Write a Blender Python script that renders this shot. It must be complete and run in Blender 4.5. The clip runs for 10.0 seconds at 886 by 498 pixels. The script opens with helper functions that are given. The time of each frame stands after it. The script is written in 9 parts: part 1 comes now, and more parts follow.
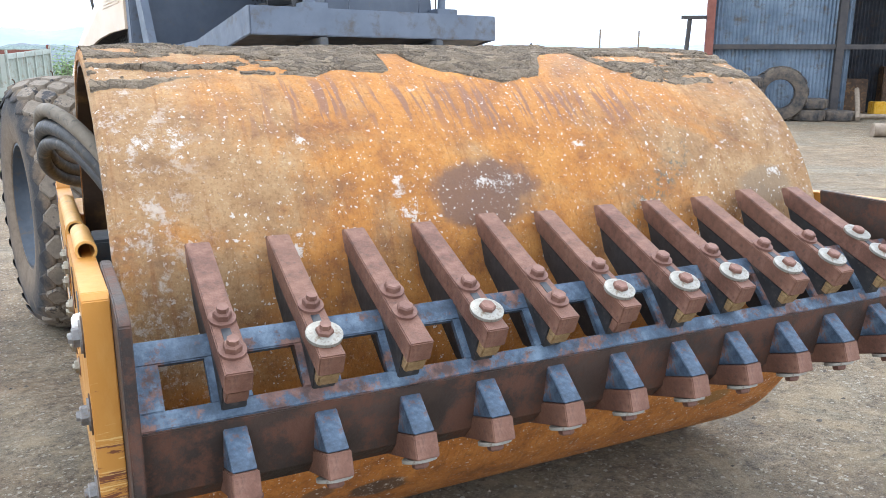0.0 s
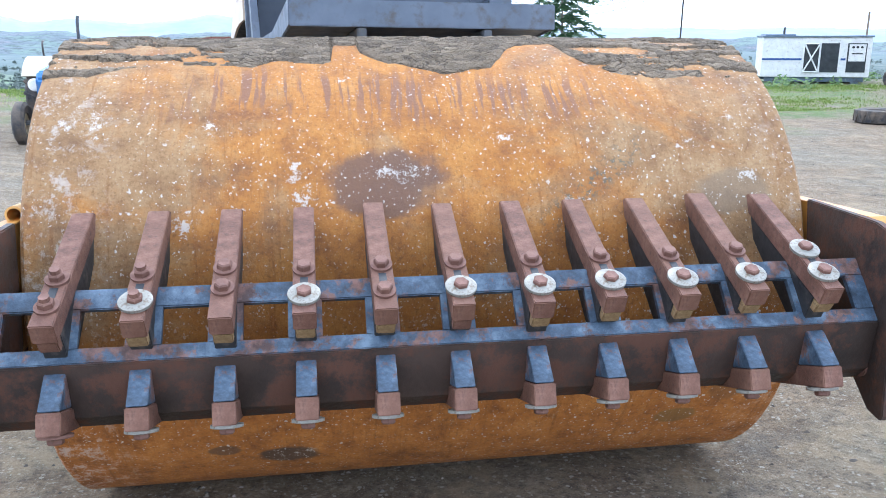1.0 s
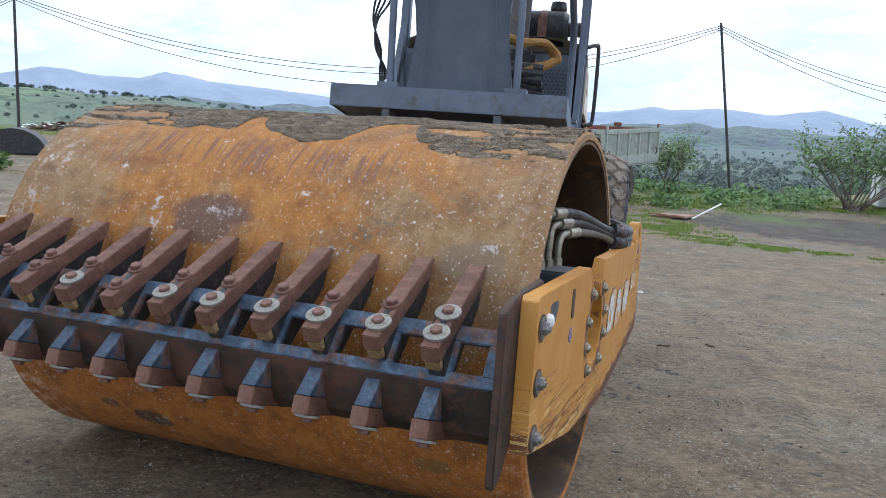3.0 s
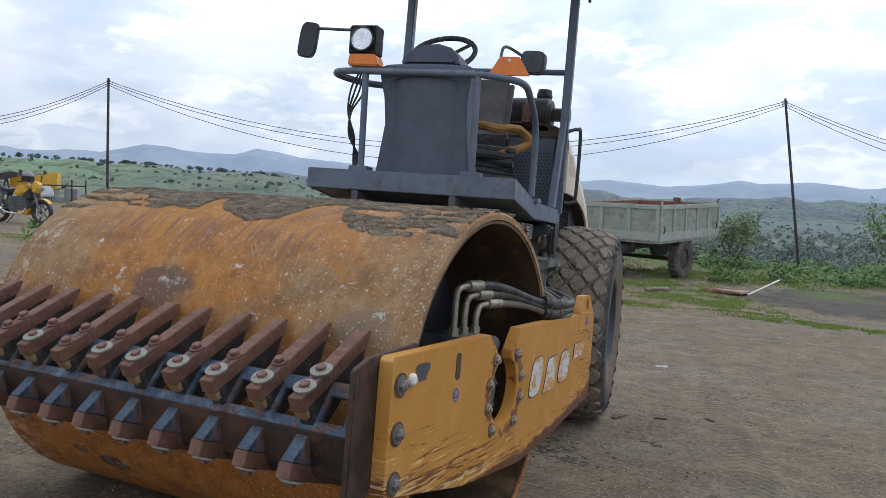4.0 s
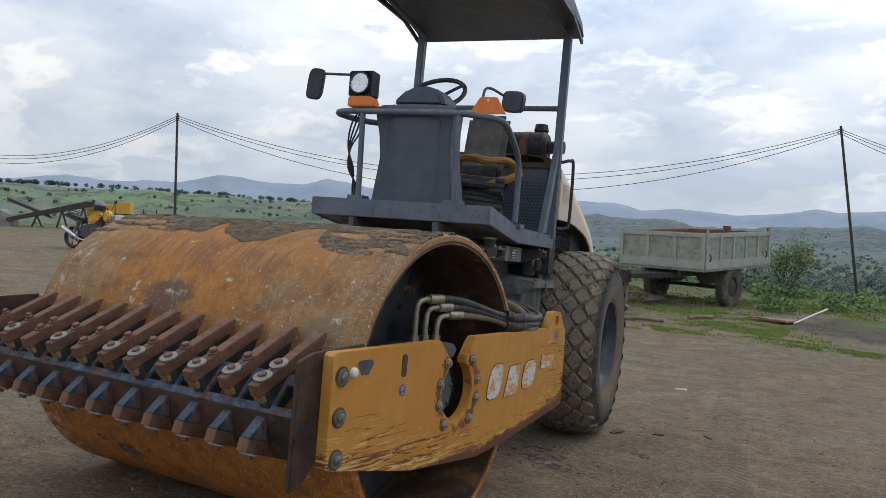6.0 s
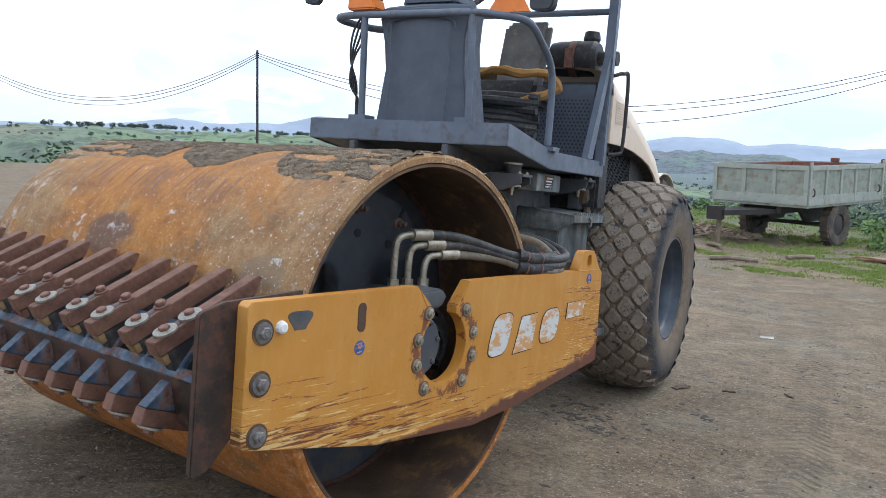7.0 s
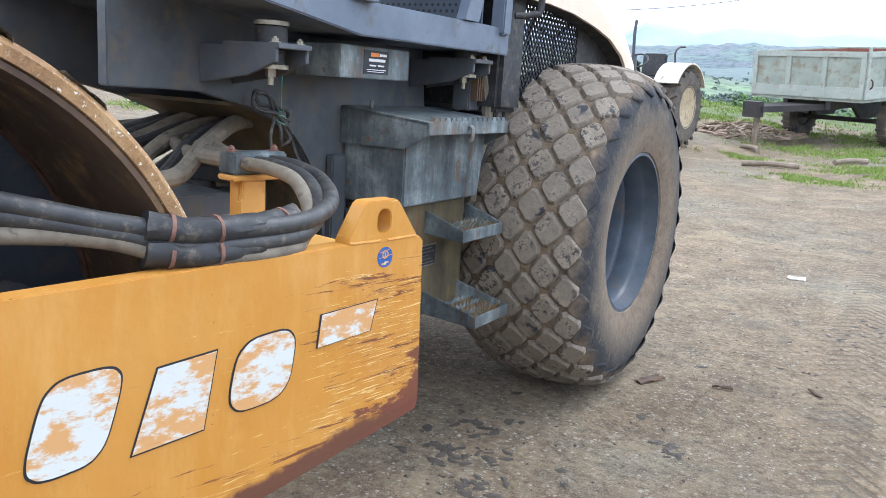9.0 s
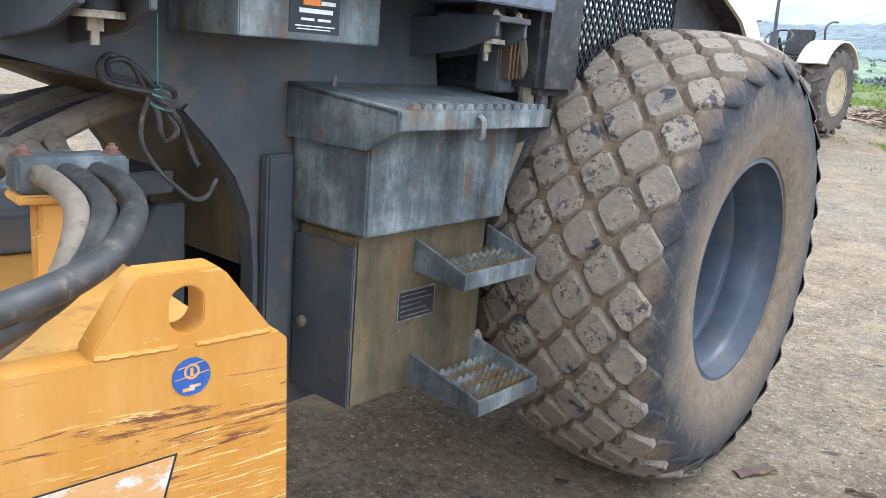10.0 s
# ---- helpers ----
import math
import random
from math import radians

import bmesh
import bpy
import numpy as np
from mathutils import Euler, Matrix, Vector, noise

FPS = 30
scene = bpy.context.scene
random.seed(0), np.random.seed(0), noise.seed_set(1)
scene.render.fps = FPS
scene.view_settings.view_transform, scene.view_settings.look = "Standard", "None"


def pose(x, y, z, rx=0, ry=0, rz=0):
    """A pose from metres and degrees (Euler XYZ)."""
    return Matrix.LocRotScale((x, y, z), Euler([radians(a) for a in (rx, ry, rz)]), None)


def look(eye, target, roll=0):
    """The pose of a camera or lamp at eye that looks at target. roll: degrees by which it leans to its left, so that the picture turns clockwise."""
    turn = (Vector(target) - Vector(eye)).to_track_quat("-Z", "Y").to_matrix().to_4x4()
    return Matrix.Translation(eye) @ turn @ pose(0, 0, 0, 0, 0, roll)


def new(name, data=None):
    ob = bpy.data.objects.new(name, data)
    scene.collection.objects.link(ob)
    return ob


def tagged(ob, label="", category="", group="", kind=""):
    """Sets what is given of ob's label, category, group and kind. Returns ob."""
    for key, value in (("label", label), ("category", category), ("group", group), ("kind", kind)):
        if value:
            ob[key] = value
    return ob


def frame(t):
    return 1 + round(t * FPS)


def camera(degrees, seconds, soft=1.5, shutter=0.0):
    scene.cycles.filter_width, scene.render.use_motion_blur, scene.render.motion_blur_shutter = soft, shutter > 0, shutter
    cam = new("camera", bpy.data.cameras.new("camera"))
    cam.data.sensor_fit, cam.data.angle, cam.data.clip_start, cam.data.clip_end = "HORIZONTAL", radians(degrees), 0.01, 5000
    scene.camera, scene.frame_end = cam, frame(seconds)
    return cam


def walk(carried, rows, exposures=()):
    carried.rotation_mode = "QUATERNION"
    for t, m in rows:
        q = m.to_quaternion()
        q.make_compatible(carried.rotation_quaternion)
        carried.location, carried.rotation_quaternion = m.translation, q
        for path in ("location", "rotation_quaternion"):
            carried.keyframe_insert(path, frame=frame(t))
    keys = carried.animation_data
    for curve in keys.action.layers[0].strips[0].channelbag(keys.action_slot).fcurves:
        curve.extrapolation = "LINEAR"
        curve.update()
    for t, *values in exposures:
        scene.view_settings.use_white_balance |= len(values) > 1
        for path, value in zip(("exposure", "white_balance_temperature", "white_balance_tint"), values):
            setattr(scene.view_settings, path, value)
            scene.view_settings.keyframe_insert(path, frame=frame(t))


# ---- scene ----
cam = camera(56.9, 10.0, 0.8)
PATH = [
    (0, (-1.202, -2.602, 1.331), (-0.347, -0.829, 0.974), -1.4),
    (0.5, (-0.729, -2.771, 1.337), (-0.167, -0.89, 0.952), -1.2),
    (1, (-0.32, -2.923, 1.333), (-0.029, -0.981, 0.952), -0.5),
    (1.5, (0.207, -2.986, 1.346), (0.251, -1.022, 0.972), 0.6),
    (2, (0.707, -3.085, 1.334), (0.478, -1.128, 0.988), 2.0),
    (2.5, (1.202, -3.106, 1.331), (0.69, -1.194, 1.041), 4.0),
    (2.7, (1.402, -3.146, 1.328), (0.814, -1.25, 1.081), 4.1),
    (3.8, (2.268, -3.151, 1.361), (1.408, -1.348, 1.267), 4.6),
    (4, (2.407, -3.216, 1.394), (1.525, -1.422, 1.356), 4.5),
    (4.5, (2.606, -3.446, 1.461), (1.689, -1.67, 1.552), 4.5),
    (5, (2.761, -3.652, 1.504), (1.828, -1.889, 1.654), 4.5),
    (5.5, (2.999, -3.636, 1.442), (2.006, -1.904, 1.56), 4.5),
    (6, (3.081, -3.441, 1.389), (2.052, -1.726, 1.409), 4.7),
    (6.2, (3.052, -3.277, 1.387), (1.985, -1.586, 1.366), 4.8),
    (7.3, (3.055, -2.237, 1.381), (1.824, -0.671, 1.194), 4.2),
    (7.5, (2.997, -2.025, 1.409), (1.769, -0.46, 1.194), 4.3),
    (8, (2.877, -1.418, 1.391), (1.656, 0.142, 1.109), 4.2),
    (8.5, (2.67, -0.835, 1.391), (1.432, 0.696, 1.039), 3.8),
    (9, (2.522, -0.251, 1.396), (1.266, 1.254, 1.003), 3.6),
    (9.5, (2.3, 0.264, 1.395), (0.965, 1.691, 0.973), 3.6),
    (10, (2.09, 0.743, 1.4), (0.635, 2.032, 0.932), 4.6),
]
# The yard falls away gently behind the roller: the roller and the path share this lean.
LEANING = pose(0, 0, 0, -3.9, 0.35, 0)
EXPOSURE = [
    (0.0, 1.08, 6350, 10), (0.5, 1.1, 6000, 10), (1.0, 1.05, 5700, 10), (1.5, 0.6, 5750, 10), (2.0, 0.36, 5850, 10), (2.7, 0.14, 6000, 10), (4.0, -0.35, 6400, 10), (4.5, -1.0, 6500, 10), (5.0, -1.33, 6500, 10),
    (5.5, -1.25, 6600, 10), (6.0, -0.62, 6750, 10), (6.2, -0.42, 6700, 10), (7.3, 0.33, 6150, 10), (8.0, 0.6, 5850, 10), (8.5, 0.82, 6000, 10), (9.0, 1.05, 6150, 10), (9.5, 1.13, 6250, 10), (10.0, 1.28, 6250, 10),
]
walk(cam, [(t, LEANING @ look(eye, target, roll)) for t, eye, target, roll in PATH], EXPOSURE)


# ---- world and light ----
world = bpy.data.worlds.new("overcast_sky")
scene.world = world
world.use_nodes = True
wn = world.node_tree
wn.nodes.clear()


def wnode(kind, **values):
    n = wn.nodes.new(kind)
    for key, value in values.items():
        n.inputs[key].default_value = value
    return n


sky = wn.nodes.new("ShaderNodeTexSky")
sky.sky_type = "NISHITA"
sky.sun_disc = False
sky.sun_elevation, sky.sun_rotation = radians(52), radians(20)
sky.air_density, sky.dust_density = 1.2, 2.0
wcoord = wn.nodes.new("ShaderNodeTexCoord")
split = wn.nodes.new("ShaderNodeSeparateXYZ")
wn.links.new(wcoord.outputs["Generated"], split.inputs[0])


def wramp(source, *stops):
    r = wn.nodes.new("ShaderNodeValToRGB")
    while len(r.color_ramp.elements) < len(stops):
        r.color_ramp.elements.new(0.5)
    for item, (place, colour) in zip(r.color_ramp.elements, stops):
        item.position = place
        item.color = (*colour, 1) if isinstance(colour, tuple) else (colour, colour, colour, 1)
    wn.links.new(source, r.inputs[0])
    return r.outputs[0]


def wmath(op, a, b):
    m = wn.nodes.new("ShaderNodeMath")
    m.operation = op
    for socket, value in zip(m.inputs, (a, b)):
        if isinstance(value, float):
            socket.default_value = value
        else:
            wn.links.new(value, socket)
    return m.outputs[0]


def wmix(fac, a, b, kind="MIX"):
    m = wn.nodes.new("ShaderNodeMix")
    m.data_type, m.blend_type = "RGBA", kind
    for socket, value in zip((m.inputs[0], m.inputs[6], m.inputs[7]), (fac, a, b)):
        if isinstance(value, (float, tuple)):
            socket.default_value = value
        else:
            wn.links.new(value, socket)
    return m.outputs[2]


# the cloud deck lies flat overhead, so the clouds crowd together towards the horizon
rise = wmath("ADD", wmath("MAXIMUM", split.outputs[2], 0.0), 0.42)
deck_at = wn.nodes.new("ShaderNodeCombineXYZ")
wn.links.new(wmath("DIVIDE", split.outputs[0], rise), deck_at.inputs[0])
wn.links.new(wmath("DIVIDE", split.outputs[1], rise), deck_at.inputs[1])
wn.links.new(wmath("MULTIPLY", split.outputs[2], 2.6), deck_at.inputs[2])
puffs = wnode("ShaderNodeTexNoise", Scale=2.1, Detail=14.0, Roughness=0.55, Distortion=0.2)
wn.links.new(deck_at.outputs[0], puffs.inputs["Vector"])
heads = wnode("ShaderNodeTexNoise", Scale=4.6, Detail=14.0, Roughness=0.55, Distortion=0.3)
wn.links.new(deck_at.outputs[0], heads.inputs["Vector"])
# blue-grey undersides, paler sheets and bright heads of cloud
sheet = wramp(puffs.outputs["Fac"], (0.34, (6.6, 8.0, 10.4)), (0.45, (8.2, 9.4, 11.5)), (0.55, (10.4, 11.4, 12.9)), (0.68, (12.2, 12.9, 13.7)))
bright = wramp(heads.outputs["Fac"], (0.54, 0.0), (0.6, 0.7), (0.7, 1.0))
clouds = wmix(bright, sheet, (14.2, 14.6, 15.0, 1.0))
gaps = wramp(wmath("SUBTRACT", heads.outputs["Fac"], puffs.outputs["Fac"]), (0.1, 0.0), (0.2, 0.7))
veil = wmix(0.6, sky.outputs[0], (6.4, 8.8, 12.4, 1.0))
clouds = wmix(gaps, clouds, veil)
# an overcast sky is brighter overhead than at the horizon, and brightest round the veiled sun
up = wramp(split.outputs[2], (0.0, 0.66), (0.1, 0.84), (0.3, 1.12), (0.5, 1.06), (1.0, 0.86))
clouds = wmix(1.0, clouds, up, "MULTIPLY")
clouds = wmix(wramp(split.outputs[2], (0.0, 0.55), (0.16, 0.0)), clouds, (7.2, 8.5, 10.2, 1.0))
towards = wn.nodes.new("ShaderNodeVectorMath")
towards.operation = "DOT_PRODUCT"
towards.inputs[1].default_value = (0.21, 0.58, 0.79)
wn.links.new(wcoord.outputs["Generated"], towards.inputs[0])
glow = wramp(towards.outputs["Value"], (0.0, 0.9), (0.95, 1.25))
clouds = wmix(1.0, clouds, glow, "MULTIPLY")
wback = wnode("ShaderNodeBackground", Strength=0.12)
wn.links.new(clouds, wback.inputs["Color"])
wout = wn.nodes.new("ShaderNodeOutputWorld")
wn.links.new(wback.outputs[0], wout.inputs[0])

sun = new("sun", bpy.data.lights.new("sun", "SUN"))
sun.data.energy, sun.data.angle, sun.data.color = 0.85, radians(25), (1.0, 0.98, 0.95)
sun.matrix_world = look((3, 8, 11), (0, 0, 0))


# ---- material tools ----
class Paint:
    """A small builder for node materials."""

    def __init__(self, name):
        self.mat = bpy.data.materials.new(name)
        self.mat.use_nodes = True
        self.tree = self.mat.node_tree
        self.bsdf = self.tree.nodes["Principled BSDF"]
        self.tc = self.tree.nodes.new("ShaderNodeTexCoord")
        self.pos = self.tc.outputs["Object"]

    def put(self, socket, value):
        if hasattr(value, "is_linked"):
            self.tree.links.new(value, socket)
        elif isinstance(value, tuple) and len(value) == 3 and len(socket.default_value) == 4:
            socket.default_value = (*value, 1)
        else:
            socket.default_value = value

    def scaled(self, sx, sy, sz):
        m = self.tree.nodes.new("ShaderNodeMapping")
        self.put(m.inputs["Vector"], self.pos)
        m.inputs["Scale"].default_value = (sx, sy, sz)
        return m.outputs[0]

    def noise(self, scale, detail=5.0, rough=0.6, at=None, distort=0.0):
        n = self.tree.nodes.new("ShaderNodeTexNoise")
        self.put(n.inputs["Vector"], at or self.pos)
        n.inputs["Scale"].default_value, n.inputs["Detail"].default_value = scale, detail
        n.inputs["Roughness"].default_value, n.inputs["Distortion"].default_value = rough, distort
        return n.outputs["Fac"]

    def warped(self, scale, amount, at=None):
        """The place, shaken by a noise, to make round marks ragged."""
        n = self.tree.nodes.new("ShaderNodeTexNoise")
        self.put(n.inputs["Vector"], at or self.pos)
        n.inputs["Scale"].default_value, n.inputs["Detail"].default_value = scale, 4.0
        less = self.tree.nodes.new("ShaderNodeVectorMath")
        less.operation = "MULTIPLY_ADD"
        self.put(less.inputs[0], n.outputs["Color"])
        less.inputs[1].default_value = (amount, amount, amount)
        self.put(less.inputs[2], at or self.pos)
        return less.outputs[0]

    def dots(self, scale, least, most, at):
        """Ragged specks, a different size in each cell."""
        size = self.ramp(self.cells(scale, at, out="Color"), (least, 0.0), (most, 0.42))
        return self.ramp(self.math("SUBTRACT", size, self.cells(scale, at)), (0.0, 0.0), (0.05, 1.0))

    def cells(self, scale, at=None, feature="F1", out="Distance"):
        n = self.tree.nodes.new("ShaderNodeTexVoronoi")
        n.feature = feature
        self.put(n.inputs["Vector"], at or self.pos)
        n.inputs["Scale"].default_value = scale
        return n.outputs[out]

    def ramp(self, fac, *stops):
        r = self.tree.nodes.new("ShaderNodeValToRGB")
        e = r.color_ramp.elements
        while len(e) < len(stops):
            e.new(0.5)
        for item, (place, colour) in zip(e, stops):
            item.position = place
            item.color = (*colour, 1) if isinstance(colour, tuple) else (colour, colour, colour, 1)
        self.put(r.inputs[0], fac)
        return r.outputs[0]

    def mix(self, fac, a, b):
        m = self.tree.nodes.new("ShaderNodeMix")
        m.data_type = "RGBA"
        self.put(m.inputs[0], fac)
        self.put(m.inputs[6], a)
        self.put(m.inputs[7], b)
        return m.outputs[2]

    def math(self, op, a, b=0.0):
        m = self.tree.nodes.new("ShaderNodeMath")
        m.operation = op
        self.put(m.inputs[0], a)
        self.put(m.inputs[1], b)
        return m.outputs[0]

    def xyz(self):
        s = self.tree.nodes.new("ShaderNodeSeparateXYZ")
        self.put(s.inputs[0], self.pos)
        return s.outputs

    def each(self):
        return self.tree.nodes.new("ShaderNodeObjectInfo").outputs["Random"]

    def done(self, colour, rough=0.7, metal=0.0, relief=None, depth=0.3, dist=0.01):
        self.put(self.bsdf.inputs["Base Color"], colour)
        self.put(self.bsdf.inputs["Roughness"], rough)
        self.put(self.bsdf.inputs["Metallic"], metal)
        if relief is not None:
            b = self.tree.nodes.new("ShaderNodeBump")
            b.inputs["Strength"].default_value, b.inputs["Distance"].default_value = depth, dist
            self.put(b.inputs["Height"], relief)
            self.put(self.bsdf.inputs["Normal"], b.outputs[0])
        return self.mat


def plain(name, a, b, rough=0.6, scale=6.0, metal=0.0, depth=0.2, dirt=None, amount=0.5, fine=60.0):
    """A worn surface: two tones, a patchy dirt colour and a fine grain."""
    p = Paint(name)
    colour = p.mix(p.ramp(p.noise(scale, 6), (0.35, 0.0), (0.68, 1.0)), a, b)
    if dirt:
        mask = p.ramp(p.noise(scale * 1.9, 8, 0.7), (0.62 - 0.22 * amount, 0.0), (0.74 - 0.16 * amount, 1.0))
        colour = p.mix(mask, colour, dirt)
    r = p.ramp(p.noise(scale * 3, 4), (0.3, max(0.05, rough - 0.12)), (0.7, min(1.0, rough + 0.12)))
    return p.done(colour, r, metal, p.noise(fine, 5), depth, 0.004)


# ---- mesh tools ----
def b_poly(bm, verts, faces):
    vs = [bm.verts.new(v) for v in verts]
    for f in faces:
        bm.faces.new([vs[i] for i in f])
    return vs


def b_box(bm, lo, hi, m=None):
    c = [Vector((x, y, z)) for z in (lo[2], hi[2]) for y in (lo[1], hi[1]) for x in (lo[0], hi[0])]
    if m is not None:
        c = [m @ v for v in c]
    return b_poly(bm, c, [(0, 2, 3, 1), (4, 5, 7, 6), (0, 1, 5, 4), (2, 6, 7, 3), (0, 4, 6, 2), (1, 3, 7, 5)])


def b_prism(bm, pts, axis, lo, hi, m=None):
    """A polygon in the plane across the axis, extruded from lo to hi. x: (y, z), y: (x, z), z: (x, y)."""
    put = {"x": lambda a, b, h: (h, a, b), "y": lambda a, b, h: (a, h, b), "z": lambda a, b, h: (a, b, h)}[axis]
    n = len(pts)
    v = [Vector(put(a, b, lo)) for a, b in pts] + [Vector(put(a, b, hi)) for a, b in pts]
    if m is not None:
        v = [m @ w for w in v]
    faces = [tuple(range(n))[::-1], tuple(range(n, 2 * n))] + [(i, (i + 1) % n, n + (i + 1) % n, n + i) for i in range(n)]
    return b_poly(bm, v, faces)


def b_tube(bm, pts, r, seg=8, r_end=None):
    """A round bar or hose along a line of points."""
    pts = [Vector(p) for p in pts]
    rings, normal = [], None
    for i, p in enumerate(pts):
        ahead = (pts[min(i + 1, len(pts) - 1)] - pts[max(i - 1, 0)]).normalized()
        if normal is None:
            normal = ahead.orthogonal().normalized()
        normal = (normal - ahead * normal.dot(ahead)).normalized()
        side = ahead.cross(normal)
        rad = r if r_end is None else r + (r_end - r) * i / (len(pts) - 1)
        rings.append([bm.verts.new(p + rad * (math.cos(2 * math.pi * k / seg) * normal + math.sin(2 * math.pi * k / seg) * side)) for k in range(seg)])
    for a, b in zip(rings, rings[1:]):
        for k in range(seg):
            bm.faces.new((a[k], a[(k + 1) % seg], b[(k + 1) % seg], b[k]))
    bm.faces.new(rings[0][::-1])
    bm.faces.new(rings[-1])


def curve_pts(pts, steps=8):
    """A smooth line through the points."""
    pts = [Vector(p) for p in pts]
    pts = [2 * pts[0] - pts[1]] + pts + [2 * pts[-1] - pts[-2]]
    out = []
    for a, b, c, d in zip(pts, pts[1:], pts[2:], pts[3:]):
        for k in range(steps):
            t = k / steps
            out.append(0.5 * ((2 * b) + (c - a) * t + (2 * a - 5 * b + 4 * c - d) * t * t + (3 * b - a - 3 * c + d) * t ** 3))
    return out + [pts[-2]]


def b_lathe(bm, profile, m, seg=32, closed=False):
    """Profile of (radius, along), turned round the x axis of m."""
    rings = [[bm.verts.new(m @ Vector((h, r * math.cos(2 * math.pi * k / seg), r * math.sin(2 * math.pi * k / seg)))) for k in range(seg)] for r, h in profile]
    pairs = list(zip(rings, rings[1:])) + ([(rings[-1], rings[0])] if closed else [])
    for a, b in pairs:
        for k in range(seg):
            bm.faces.new((a[k], a[(k + 1) % seg], b[(k + 1) % seg], b[k]))
    if not closed:
        bm.faces.new(rings[0][::-1])
        bm.faces.new(rings[-1])


def mesh_of(name, bm, material, bevel=0.0, smooth=True):
    bmesh.ops.recalc_face_normals(bm, faces=bm.faces)
    if bevel:
        edges = [e for e in bm.edges if len(e.link_faces) == 2 and e.calc_face_angle(0) > 0.6]
        bmesh.ops.bevel(bm, geom=edges, offset=bevel, segments=2, affect="EDGES", clamp_overlap=True)
    if smooth:
        for f in bm.faces:
            f.smooth = True
        for e in bm.edges:
            if len(e.link_faces) == 2 and e.calc_face_angle(0) > 0.55:
                e.smooth = False
    data = bpy.data.meshes.new(name)
    bm.to_mesh(data)
    bm.free()
    data.materials.append(material)
    return data


def part(name, bm, material, parent, label="", bevel=0.0, at=None):
    ob = new(name, mesh_of(name, bm, material, bevel))
    ob.parent = parent
    if at is not None:
        ob.matrix_basis = at
    return tagged(ob, label)


def thing(name, label, category, at=None, group="", kind=""):
    ob = new(name)
    ob.empty_display_size = 0.2
    if at is not None:
        ob.matrix_basis = at
    return tagged(ob, label, category, group, kind)


def solid(name, bm, material, label, category, bevel=0.0, at=None, group="", kind=""):
    ob = new(name, mesh_of(name, bm, material, bevel))
    if at is not None:
        ob.matrix_basis = at
    return tagged(ob, label, category, group, kind)


def again(ob, parent, m):
    """The same piece once more, on the same mesh."""
    o = new(ob.name.split(".")[0], ob.data)
    o.parent = parent
    o.matrix_basis = m
    return o


def hexbolt(bm, at, r=0.016, h=0.014, washer=0.026, wh=0.005):
    """A bolt head with its washer; the x axis of at points out of the surface."""
    b_lathe(bm, [(washer, 0), (washer, wh)], at, 14)
    b_lathe(bm, [(r, wh), (r, wh + h * 0.8), (r * 0.86, wh + h)], at, 6)
    b_lathe(bm, [(r * 0.55, wh + h), (r * 0.5, wh + h * 1.5)], at, 8)

# ---- materials ----
R, MID, HALF = 0.752, 0.752, 1.09


